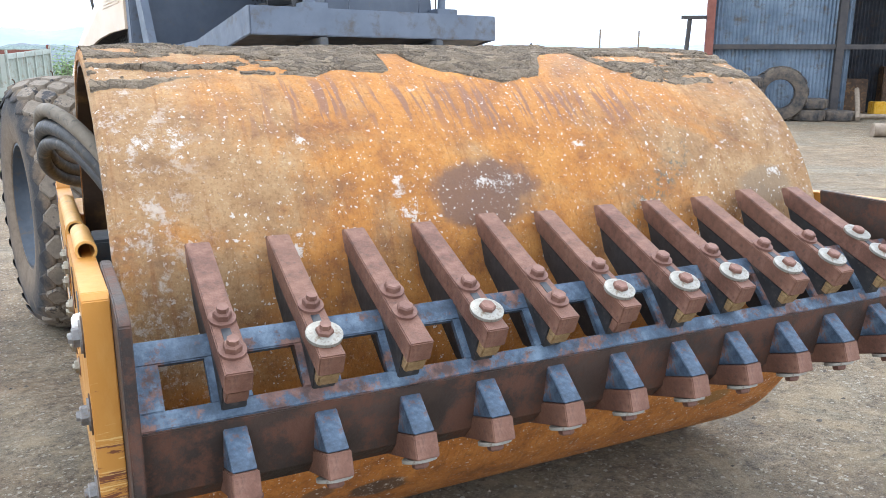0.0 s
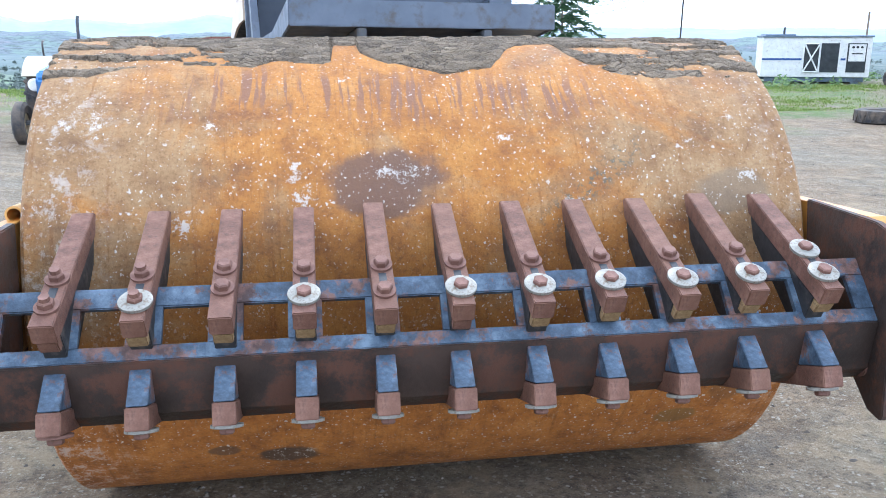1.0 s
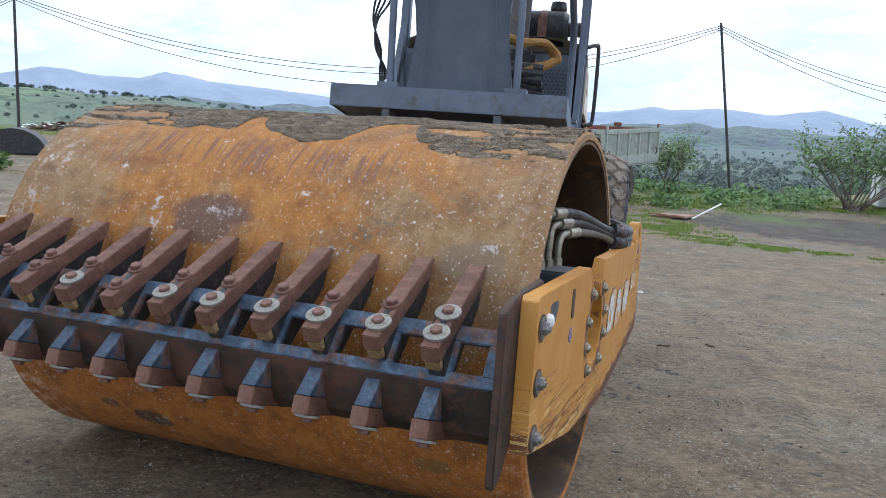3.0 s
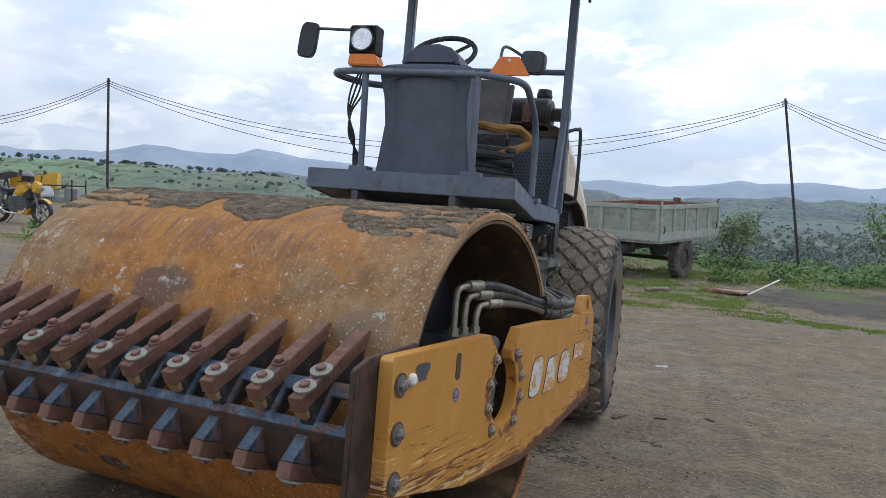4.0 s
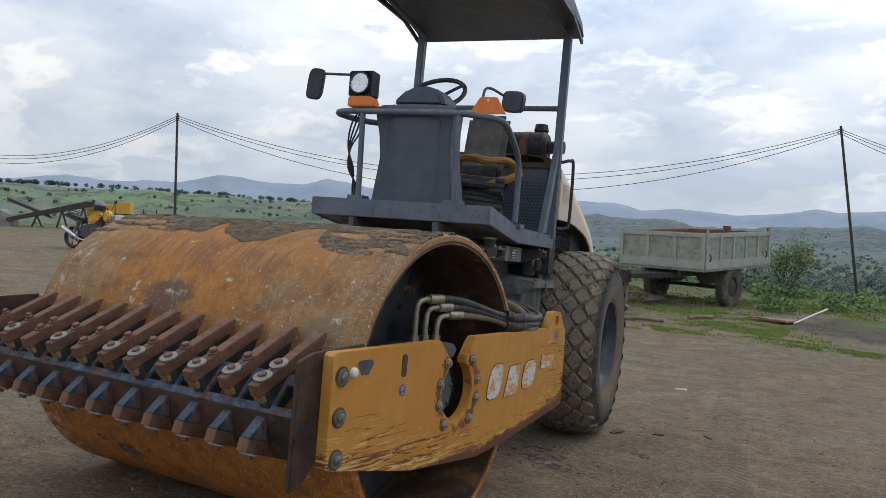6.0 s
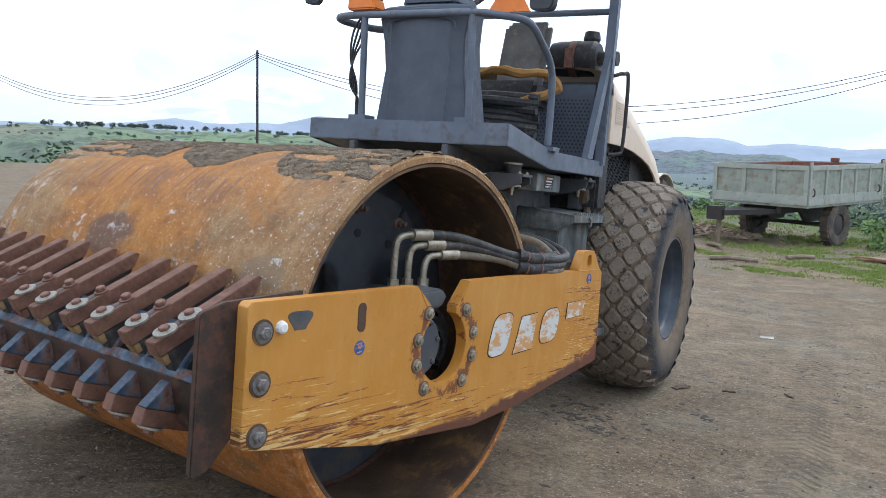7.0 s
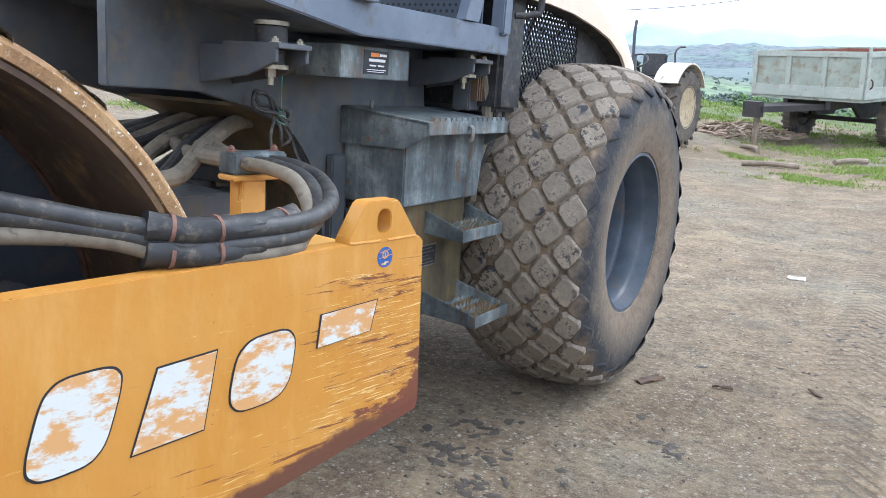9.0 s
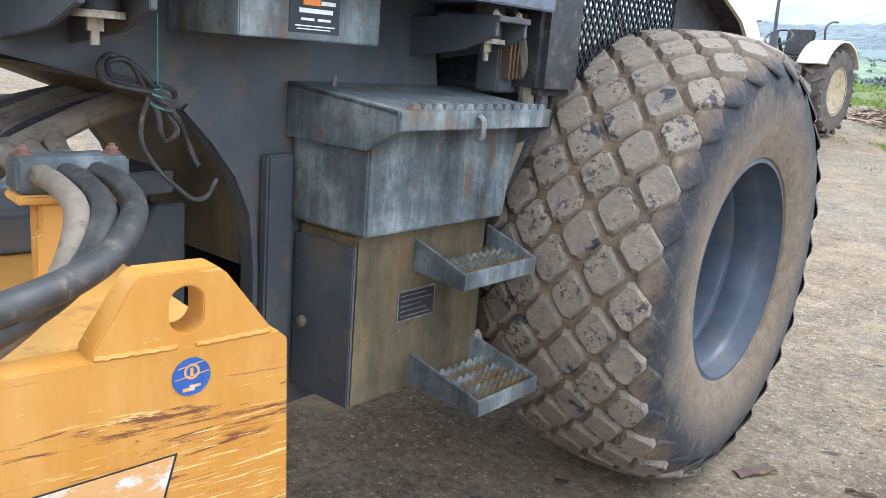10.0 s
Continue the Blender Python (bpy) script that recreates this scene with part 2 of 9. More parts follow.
def ground_material():
    p = Paint("packed_earth_and_grass")
    x, y, z = p.xyz()
    big = p.noise(0.42, 8, 0.68)
    mid = p.noise(3.1, 9, 0.72)
    fine = p.noise(26, 8, 0.78)
    grit = p.noise(75, 6, 0.8)
    earth = p.ramp(mid, (0.3, (0.105, 0.068, 0.038)), (0.5, (0.2, 0.137, 0.078)), (0.7, (0.31, 0.222, 0.134)))
    grey = p.ramp(mid, (0.3, (0.119, 0.095, 0.062)), (0.5, (0.189, 0.158, 0.110)), (0.7, (0.270, 0.234, 0.169)))
    colour = p.mix(p.ramp(big, (0.46, 0.0), (0.62, 1.0)), earth, grey)
    colour = p.mix(p.ramp(p.noise(1, 8, 0.75, at=p.scaled(3.2, 11, 6)), (0.54, 0.0), (0.66, 0.6)), colour, (0.095, 0.073, 0.05))
    colour = p.mix(p.ramp(fine, (0.32, 0.9), (0.5, 0.0)), colour, (0.045, 0.034, 0.022))
    colour = p.mix(p.ramp(fine, (0.53, 0.0), (0.66, 0.75)), colour, (0.38, 0.325, 0.24))
    colour = p.mix(p.ramp(grit, (0.34, 0.6), (0.48, 0.0)), colour, (0.05, 0.039, 0.026))
    colour = p.mix(p.ramp(grit, (0.55, 0.0), (0.66, 0.5)), colour, (0.4, 0.35, 0.27))
    # gravel of three sizes lies in drifts
    loose = p.warped(60, 0.012)
    drift = p.ramp(p.noise(1.3, 7, 0.7), (0.36, 0.35), (0.54, 1.0))
    small = p.math("MULTIPLY", p.dots(120, 0.45, 0.75, loose), drift)
    larger = p.math("MULTIPLY", p.dots(46, 0.52, 0.85, loose), drift)
    tint = p.ramp(p.cells(46, loose, out="Color"), (0.3, (0.070, 0.060, 0.046)), (0.5, (0.210, 0.186, 0.144)), (0.7, (0.350, 0.320, 0.258)))
    stones = p.math("MAXIMUM", small, larger)
    colour = p.mix(stones, colour, tint)
    crust = p.ramp(p.noise(1.7, 9, 0.76, distort=0.5), (0.54, 0.0), (0.62, 0.55))
    colour = p.mix(crust, colour, (0.312, 0.239, 0.144))
    # dark crumbs and damp blots
    crumbs = p.math("MULTIPLY", p.ramp(p.noise(13, 8, 0.8), (0.57, 0.0), (0.63, 0.85)), p.ramp(p.noise(0.9, 5), (0.4, 0.25), (0.58, 1.0)))
    colour = p.mix(crumbs, colour, (0.060, 0.044, 0.028))
    damp = p.ramp(p.noise(1.1, 8, 0.7), (0.6, 0.0), (0.68, 0.6))
    colour = p.mix(damp, colour, (0.074, 0.057, 0.036))
    # wet dark soil along the rim of the yard
    wx, wy = p.math("DIVIDE", p.math("SUBTRACT", x, 5.2), 5.4), p.math("DIVIDE", p.math("SUBTRACT", y, 16.6), 3.0)
    wet = p.math("ADD", p.math("ADD", p.math("MULTIPLY", wx, wx), p.math("MULTIPLY", wy, wy)), p.math("MULTIPLY", p.math("SUBTRACT", p.noise(0.8, 7, 0.7), 0.5), 2.2))
    colour = p.mix(p.ramp(wet, (0.75, 0.9), (1.0, 0.0)), colour, p.ramp(p.noise(2.2, 9, 0.75), (0.35, (0.04, 0.034, 0.03)), (0.6, (0.1, 0.082, 0.066))))
    # lug prints of tractor tyres, and older smooth ruts
    prints = None
    for shift, wide, force in ((0.0, 0.13, 1.0), (0.651, 0.110, 0.602)):
        u = p.math("SUBTRACT", p.math("ADD", x, p.math("MULTIPLY", y, 0.2)), 2.42 + shift)
        u = p.math("ADD", u, p.math("MULTIPLY", p.math("SUBTRACT", p.noise(0.5, 3), 0.5), 0.22))
        au = p.math("ABSOLUTE", u)
        bars = p.math("SINE", p.math("MULTIPLY", p.math("ADD", y, p.math("MULTIPLY", au, 0.9)), 62.0))
        keep = p.math("MULTIPLY", p.ramp(au, (wide, 1.0), (wide + 0.03, 0.0)), p.ramp(p.noise(0.9, 5, at=p.scaled(1, 0.5, 1)), (0.4, 0.0), (0.55, force)))
        mark = p.math("MULTIPLY", p.ramp(p.math("ADD", bars, p.math("MULTIPLY", p.math("SUBTRACT", p.noise(9, 5, 0.7), 0.5), 4.0)), (0.1, 0.0), (0.6, 1.0)), keep)
        prints = mark if prints is None else p.math("MAXIMUM", prints, mark)
    colour = p.mix(p.math("MULTIPLY", prints, 0.6), colour, (0.105, 0.082, 0.055))
    # grass begins past the rim of the yard and in patches near it
    far = p.tree.nodes.new("ShaderNodeVectorMath")
    far.operation = "LENGTH"
    p.put(far.inputs[0], p.pos)
    west = p.ramp(p.math("DIVIDE", p.math("MULTIPLY", x, -1.0), 20.0), (0.35, 0.0), (0.6, 1.0))
    reach = p.math("ADD", p.math("SUBTRACT", far.outputs["Value"], p.math("MULTIPLY", west, 13.0)), p.math("MULTIPLY", p.math("SUBTRACT", p.noise(0.16, 6), 0.5), 34.0))
    grass = p.ramp(p.noise(0.05, 9, 0.7), (0.35, (0.055, 0.085, 0.02)), (0.5, (0.10, 0.145, 0.035)), (0.68, (0.15, 0.15, 0.06)))
    bare = p.ramp(p.math("DIVIDE", p.math("SUBTRACT", x, p.math("MULTIPLY", y, 0.72)), 10.0), (0.1, 1.0), (0.35, 0.0))
    mask = p.math("MULTIPLY", p.math("MULTIPLY", bare, p.ramp(p.math("DIVIDE", reach, 60.0), (0.31, 0.0), (0.36, 1.0))), p.ramp(p.noise(2.6, 6), (0.36, 0.25), (0.55, 1.0)))
    colour = p.mix(mask, colour, grass)
    # fields and scrub on the plain below
    field = p.ramp(p.cells(0.012, out="Color"), (0.2, (0.04, 0.07, 0.03)), (0.45, (0.08, 0.12, 0.045)), (0.6, (0.1, 0.125, 0.06)), (0.8, (0.15, 0.15, 0.095)))
    scrub = p.ramp(p.noise(0.035, 10, 0.82), (0.42, 0.0), (0.52, 1.0))
    field = p.mix(scrub, field, (0.03, 0.05, 0.026))
    colour = p.mix(p.ramp(p.math("DIVIDE", far.outputs["Value"], 400.0), (0.14, 0.0), (0.35, 1.0)), colour, field)
    # distance haze is painted in: the ground fades to blue-grey
    painted_haze = p.ramp(p.math("DIVIDE", far.outputs["Value"], 4000.0), (0.05, 0.0), (0.3, 0.42), (0.9, 0.9))
    colour = p.mix(painted_haze, colour, (0.15, 0.205, 0.235))
    relief = p.math("ADD", p.math("MULTIPLY", mid, 1.0), p.math("ADD", p.math("MULTIPLY", fine, 1.2), p.math("MULTIPLY", stones, 0.6)))
    relief = p.math("SUBTRACT", relief, p.math("MULTIPLY", prints, 0.5))
    rough = p.math("SUBTRACT", 0.97, p.math("MULTIPLY", damp, 0.3))
    return p.done(colour, rough, 0.0, relief, 0.8, 0.025)


def drum_material():
    p = Paint("rusted_orange_drum_steel")
    x, y, z = p.xyz()
    big = p.noise(2.1, 9, 0.7, distort=0.6)
    mid = p.noise(8, 9, 0.74)
    rust = p.ramp(mid, (0.34, (0.21, 0.076, 0.016)), (0.5, (0.385, 0.15, 0.026)), (0.66, (0.48, 0.218, 0.052)))
    dusty = p.ramp(mid, (0.34, (0.17, 0.092, 0.039)), (0.5, (0.285, 0.172, 0.08)), (0.66, (0.375, 0.255, 0.138)))
    # dust lies thicker under the mud, on the far half and along both ends
    band = p.ramp(p.math("ABSOLUTE", p.math("SUBTRACT", z, 1.1)), (0.02, 0.05), (0.3, 0.0))
    edge = p.ramp(p.math("ABSOLUTE", x), (0.6, 0.0), (1.05, 0.13))
    east = p.math("MULTIPLY", p.ramp(x, (0.15, 0.0), (0.55, 0.11)), p.ramp(z, (0.95, 0.0), (1.1, 1.0)))
    left = p.math("MULTIPLY", p.ramp(p.math("MULTIPLY", x, -1.0), (0.55, 0.0), (0.8, 0.16)), p.ramp(z, (1.2, 0.0), (1.32, 1.0)))
    low = p.ramp(z, (0.3, 0.15), (0.95, 0.0))
    lay = p.math("SUBTRACT", p.math("ADD", p.math("ADD", big, band), p.math("ADD", edge, p.math("ADD", east, left))), low)
    colour = p.mix(p.ramp(lay, (0.53, 0.0), (0.68, 0.85)), rust, dusty)
    deep = p.ramp(p.math("ADD", z, p.math("MULTIPLY", p.math("SUBTRACT", p.noise(4, 7), 0.5), 0.3)), (0.5, 0.85), (0.75, 0.0))
    colour = p.mix(deep, colour, p.ramp(p.noise(11, 9, 0.76), (0.36, (0.2, 0.066, 0.013)), (0.5, (0.43, 0.145, 0.02)), (0.66, (0.56, 0.22, 0.042))))
    # streaks run round the drum
    streak = p.noise(1, 8, 0.76, at=p.scaled(46, 1.8, 1.8))
    colour = p.mix(p.ramp(streak, (0.54, 0.0), (0.66, 0.55)), colour, (0.19, 0.066, 0.012))
    colour = p.mix(p.ramp(p.noise(19, 8, 0.8), (0.56, 0.0), (0.64, 0.4)), colour, (0.2, 0.08, 0.022))
    colour = p.mix(p.ramp(p.noise(24, 8, 0.8, at=p.scaled(1, 0.6, 0.6)), (0.6, 0.0), (0.68, 0.55)), colour, (0.47, 0.36, 0.22))
    colour = p.mix(p.ramp(p.noise(95, 6, 0.75), (0.34, 0.55), (0.48, 0.0)), colour, (0.12, 0.048, 0.014))
    colour = p.mix(p.ramp(p.noise(130, 5, 0.75), (0.56, 0.0), (0.7, 0.35)), colour, (0.52, 0.35, 0.18))
    # crumbs of dry mud cling in a slanting trail
    trail = p.math("ABSOLUTE", p.math("SUBTRACT", p.math("SUBTRACT", z, 1.075), p.math("MULTIPLY", p.math("SUBTRACT", x, 0.46), 0.7)))
    trail = p.math("MULTIPLY", p.ramp(trail, (0.02, 1.0), (0.06, 0.0)), p.ramp(p.math("ABSOLUTE", p.math("SUBTRACT", x, 0.46)), (0.1, 1.0), (0.2, 0.0)))
    colour = p.mix(p.math("MULTIPLY", trail, p.ramp(p.noise(34, 7, 0.75), (0.52, 0.0), (0.56, 0.9))), colour, (0.11, 0.098, 0.068))
    # short slanting marks below the mud
    slant = p.tree.nodes.new("ShaderNodeMapping")
    p.put(slant.inputs["Vector"], p.warped(5, 0.05))
    slant.inputs["Rotation"].default_value = (0, radians(-17), 0)
    slant.inputs["Scale"].default_value = (40, 1, 3.4)
    uneven = p.math("ADD", z, p.math("MULTIPLY", p.math("SUBTRACT", p.noise(3.5, 5), 0.5), 0.16))
    row = p.ramp(p.math("ABSOLUTE", p.math("SUBTRACT", uneven, 1.32)), (0.03, 1.0), (0.085, 0.0))
    ticks = p.math("MULTIPLY", row, p.ramp(p.noise(1.6, 3, 0.5, at=slant.outputs[0]), (0.5, 0.0), (0.58, 0.9)))
    ticks = p.math("MULTIPLY", ticks, p.ramp(p.math("ABSOLUTE", p.math("SUBTRACT", x, -0.1)), (0.5, 1.0), (0.8, 0.12)))
    colour = p.mix(p.math("MULTIPLY", ticks, p.ramp(y, (0.0, 1.0), (0.05, 0.0))), colour, (0.2, 0.095, 0.055))
    # an oily patch in the middle, a grey one towards the end, small ones on the lower front
    front = p.ramp(y, (0.0, 1.0), (0.02, 0.0))
    for cx, cz, rx, rz, deep, tint in ((-0.14, 1.085, 0.18, 0.1, 0.85, (0.13, 0.073, 0.052)), (0.88, 1.04, 0.13, 0.07, 0.6, (0.2, 0.15, 0.1)), (-0.43, 0.255, 0.1, 0.04, 0.9, (0.08, 0.05, 0.03)),
                                       (0.76, 0.316, 0.075, 0.035, 0.75, (0.2, 0.11, 0.03)), (-0.63, 0.295, 0.05, 0.025, 0.75, (0.1, 0.06, 0.035)), (0.9, 0.42, 0.06, 0.05, 0.5, (0.16, 0.08, 0.03))):
        dx = p.math("DIVIDE", p.math("SUBTRACT", x, cx), rx)
        dz = p.math("DIVIDE", p.math("SUBTRACT", z, cz), rz)
        d = p.math("ADD", p.math("MULTIPLY", dx, dx), p.math("MULTIPLY", dz, dz))
        d = p.math("ADD", d, p.math("MULTIPLY", p.math("SUBTRACT", p.noise(9, 6), 0.5), 1.7))
        colour = p.mix(p.math("MULTIPLY", front, p.ramp(d, (0.6, deep), (1.05, 0.0))), colour, tint)
    # cement specks, runs and splashes
    loose = p.warped(130, 0.016)
    where = p.ramp(p.math("ADD", p.noise(3.4, 7, 0.75), p.ramp(x, (-0.0, 0.0), (0.5, 0.05))), (0.4, 0.12), (0.55, 1.0))
    specks = p.math("MAXIMUM", p.dots(120, 0.46, 0.95, loose), p.dots(58, 0.62, 1.15, loose))
    specks = p.math("MULTIPLY", specks, where)
    smear = p.math("MULTIPLY", p.ramp(p.noise(17, 9, 0.8), (0.6, 0.0), (0.64, 0.9)), p.ramp(p.noise(5.5, 5), (0.56, 0.0), (0.62, 1.0)))
    splash = None
    rag = p.noise(38, 8, 0.85)
    for cx, cz, rx, rz in ((-0.99, 1.25, 0.05, 0.035), (-0.915, 1.25, 0.045, 0.05), (-0.613, 1.234, 0.04, 0.03), (-0.79, 1.125, 0.035, 0.022), (-0.39, 1.12, 0.04, 0.06), (-0.37, 1.05, 0.05, 0.06), (-0.25, 1.37, 0.04, 0.015), (0.06, 1.33, 0.06, 0.02),
                           (0.2, 1.2, 0.05, 0.02), (0.75, 1.17, 0.06, 0.018), (0.93, 1.08, 0.05, 0.03), (-0.68, 0.99, 0.04, 0.05), (0.38, 1.02, 0.07, 0.03), (-0.1, 1.11, 0.12, 0.03)):
        dx = p.math("DIVIDE", p.math("SUBTRACT", x, cx), rx)
        dz = p.math("DIVIDE", p.math("SUBTRACT", z, cz), rz)
        d = p.math("ADD", p.math("MULTIPLY", dx, dx), p.math("MULTIPLY", dz, dz))
        mark = p.ramp(p.math("SUBTRACT", rag, p.math("MULTIPLY", d, 0.13)), (0.505, 0.0), (0.53, 0.95))
        splash = mark if splash is None else p.math("MAXIMUM", splash, mark)
    splash = p.math("MULTIPLY", splash, front)
    ends = p.math("MULTIPLY", p.math("MAXIMUM", p.ramp(p.math("MULTIPLY", x, -1.0), (0.84, 0.0), (1.0, 1.0)), p.ramp(x, (0.95, 0.0), (1.05, 0.3))), p.ramp(p.noise(22, 8, 0.78), (0.52, 0.0), (0.6, 0.6)))
    ends = p.math("MULTIPLY", p.math("MULTIPLY", ends, p.ramp(z, (1.15, 1.0), (1.28, 0.1))), p.ramp(p.math("MULTIPLY", y, -1.0), (0.3, 0.0), (0.45, 1.0)))
    white = p.math("MAXIMUM", p.math("MAXIMUM", specks, smear), p.math("MAXIMUM", ends, splash))
    colour = p.mix(p.math("MULTIPLY", white, 0.82), colour, (0.66, 0.61, 0.55))
    lip = p.ramp(p.math("ABSOLUTE", x), (1.082, 0.0), (1.086, 0.85))
    colour = p.mix(lip, colour, p.ramp(mid, (0.35, (0.1, 0.045, 0.022)), (0.65, (0.27, 0.15, 0.075))))
    relief = p.math("ADD", p.math("MULTIPLY", mid, 0.6), p.math("ADD", p.math("MULTIPLY", white, 0.8), p.noise(70, 6, 0.7)))
    return p.done(colour, p.ramp(mid, (0.3, 0.7), (0.7, 0.92)), 0.0, relief, 0.55, 0.006)


def frame_material():
    p = Paint("scratched_yellow_paint")
    x, y, z = p.xyz()
    base = p.mix(p.ramp(p.noise(2.4, 6), (0.35, 0.0), (0.65, 1.0)), (0.475, 0.205, 0.029), (0.525, 0.248, 0.05))
    smear = p.math("MULTIPLY", p.ramp(p.noise(3.4, 9, 0.75, at=p.scaled(1, 1, 0.6)), (0.54, 0.0), (0.66, 0.5)), p.ramp(p.noise(30, 6, 0.7), (0.4, 0.3), (0.6, 1.0)))
    base = p.mix(smear, base, (0.4, 0.15, 0.025))
    base = p.mix(p.ramp(p.noise(14, 8, 0.7, at=p.scaled(1, 1, 0.25)), (0.5, 0.0), (0.8, 0.3)), base, (0.72, 0.44, 0.16))
    # long scratches, thickest along the bottom and the rear end
    tilt = p.tree.nodes.new("ShaderNodeMapping")
    p.put(tilt.inputs["Vector"], p.pos)
    tilt.inputs["Rotation"].default_value = (radians(-9), 0, 0)
    tilt.inputs["Scale"].default_value = (4, 2.6, 40)
    line = p.noise(1, 9, 0.74, at=tilt.outputs[0], distort=0.9)
    low = p.ramp(p.math("ADD", z, p.math("MULTIPLY", p.math("ABSOLUTE", p.math("SUBTRACT", y, 0.35)), -0.16)), (0.32, 1.0), (0.62, 0.12), (0.95, 0.0))
    tail = p.math("MULTIPLY", p.ramp(y, (0.75, 0.0), (1.28, 0.5)), p.ramp(z, (0.98, 1.0), (1.03, 0.3)))
    much = p.math("MAXIMUM", low, tail)
    scratch = p.ramp(p.math("ADD", line, p.math("MULTIPLY", much, 0.21)), (0.67, 0.0), (0.71, 1.0))
    colour = p.mix(scratch, base, (0.16, 0.05, 0.02))
    pale = p.ramp(p.math("ADD", p.noise(1, 6, 0.7, at=p.scaled(4, 5, 75), distort=0.8), p.math("MULTIPLY", much, 0.19)), (0.69, 0.0), (0.73, 0.8))
    colour = p.mix(pale, colour, (0.72, 0.5, 0.2))
    for turn, shift in ((-24, 3.0), (22, 9.0), (-48, 17.0)):
        hatch = p.tree.nodes.new("ShaderNodeMapping")
        p.put(hatch.inputs["Vector"], p.pos)
        hatch.inputs["Rotation"].default_value = (radians(turn), 0, 0)
        hatch.inputs["Location"].default_value = (shift, shift, shift)
        hatch.inputs["Scale"].default_value = (4, 9, 260)
        fine = p.ramp(p.math("ADD", p.noise(1, 3, 0.6, at=hatch.outputs[0], distort=0.4), p.math("MULTIPLY", p.math("MULTIPLY", p.ramp(y, (0.85, 0.0), (1.25, 1.0)), p.ramp(z, (0.85, 1.0), (1.0, 0.0))), 0.13)), (0.765, 0.0), (0.785, 0.9))
        colour = p.mix(fine, colour, (0.7, 0.5, 0.22) if turn != 22 else (0.2, 0.08, 0.03))
    sole = p.math("SUBTRACT", z, p.math("MULTIPLY", p.math("MAXIMUM", p.math("SUBTRACT", y, 0.225), 0.0), 0.135))
    rim = p.ramp(p.math("ADD", sole, p.math("MULTIPLY", p.math("SUBTRACT", p.noise(9, 6), 0.5), 0.1)), (0.432, 1.0), (0.45, 0.0))
    colour = p.mix(rim, colour, (0.12, 0.045, 0.025))
    corner = p.math("ADD", p.math("SUBTRACT", y, p.math("MULTIPLY", z, 0.9)), p.math("MULTIPLY", p.math("SUBTRACT", p.noise(7, 8, 0.75, at=p.scaled(1, 1, 3)), 0.5), 0.9))
    colour = p.mix(p.ramp(corner, (0.63, 0.0), (0.68, 0.95)), colour, (0.14, 0.042, 0.026))
    # rust creeps out from the ring of bolts
    dy, dz = p.math("ADD", y, 0.0), p.math("SUBTRACT", z, MID)
    ring = p.math("ABSOLUTE", p.math("SUBTRACT", p.math("SQRT", p.math("ADD", p.math("MULTIPLY", dy, dy), p.math("MULTIPLY", dz, dz))), 0.178))
    creep = p.math("SUBTRACT", p.noise(13, 8, 0.78), p.math("MULTIPLY", ring, 3.4))
    colour = p.mix(p.ramp(creep, (0.43, 0.0), (0.47, 0.9)), colour, (0.15, 0.05, 0.028))
    chips = p.ramp(p.noise(19, 8, 0.75), (0.67, 0.0), (0.7, 1.0))
    colour = p.mix(chips, colour, (0.19, 0.065, 0.03))
    return p.done(colour, p.ramp(p.noise(5, 4), (0.3, 0.38), (0.7, 0.6)), 0.0, p.math("SUBTRACT", p.noise(40, 4), scratch), 0.2, 0.004)


def tyre_material():
    p = Paint("dusty_rubber")
    dust = p.ramp(p.noise(3.2, 8, 0.7), (0.36, 0.0), (0.62, 1.0))
    colour = p.mix(dust, (0.026, 0.028, 0.033), (0.14, 0.108, 0.078))
    colour = p.mix(p.ramp(p.noise(17, 7, 0.7), (0.52, 0.0), (0.72, 0.6)), colour, (0.05, 0.052, 0.058))
    return p.done(colour, 0.82, 0.0, p.noise(45, 6), 0.4, 0.006)


def roller_tyre_material():
    p = Paint("dusty_roller_tyre")
    x, y, z = p.xyz()
    dy, dz = p.math("SUBTRACT", y, 1.74), p.math("SUBTRACT", z, 0.765)
    r = p.math("SQRT", p.math("ADD", p.math("MULTIPLY", dy, dy), p.math("MULTIPLY", dz, dz)))
    clay = p.ramp(p.math("ADD", r, p.math("MULTIPLY", p.math("SUBTRACT", p.noise(6, 9, 0.74), 0.5), 0.26)), (0.655, 0.0), (0.73, 1.0))
    wall = p.mix(p.ramp(p.noise(5, 9, 0.75), (0.4, 0.0), (0.62, 0.85)), (0.026, 0.027, 0.03), (0.14, 0.11, 0.08))
    # a dark scrubbed band runs below the shoulder, dried clay lies round the bead
    band = p.math("SUBTRACT", 1.0, p.math("DIVIDE", p.math("ABSOLUTE", p.math("SUBTRACT", r, 0.655)), 0.09))
    dark = p.ramp(p.math("ADD", p.math("MULTIPLY", band, 0.16), p.noise(7, 9, 0.78)), (0.52, 0.0), (0.62, 0.92))
    wall = p.mix(dark, wall, (0.024, 0.026, 0.031))
    tread = p.ramp(p.noise(22, 7, 0.7), (0.35, (0.105, 0.072, 0.045)), (0.65, (0.2, 0.145, 0.095)))
    inner = p.ramp(p.math("ADD", r, p.math("MULTIPLY", p.math("SUBTRACT", p.noise(5, 8, 0.75), 0.5), 0.3)), (0.46, 0.9), (0.58, 0.0))
    wall = p.mix(inner, wall, p.ramp(p.noise(15, 8, 0.75), (0.35, (0.12, 0.085, 0.055)), (0.62, (0.2, 0.15, 0.105))))
    return p.done(p.mix(clay, wall, tread), 0.9, 0.0, p.noise(45, 7), 0.6, 0.008)


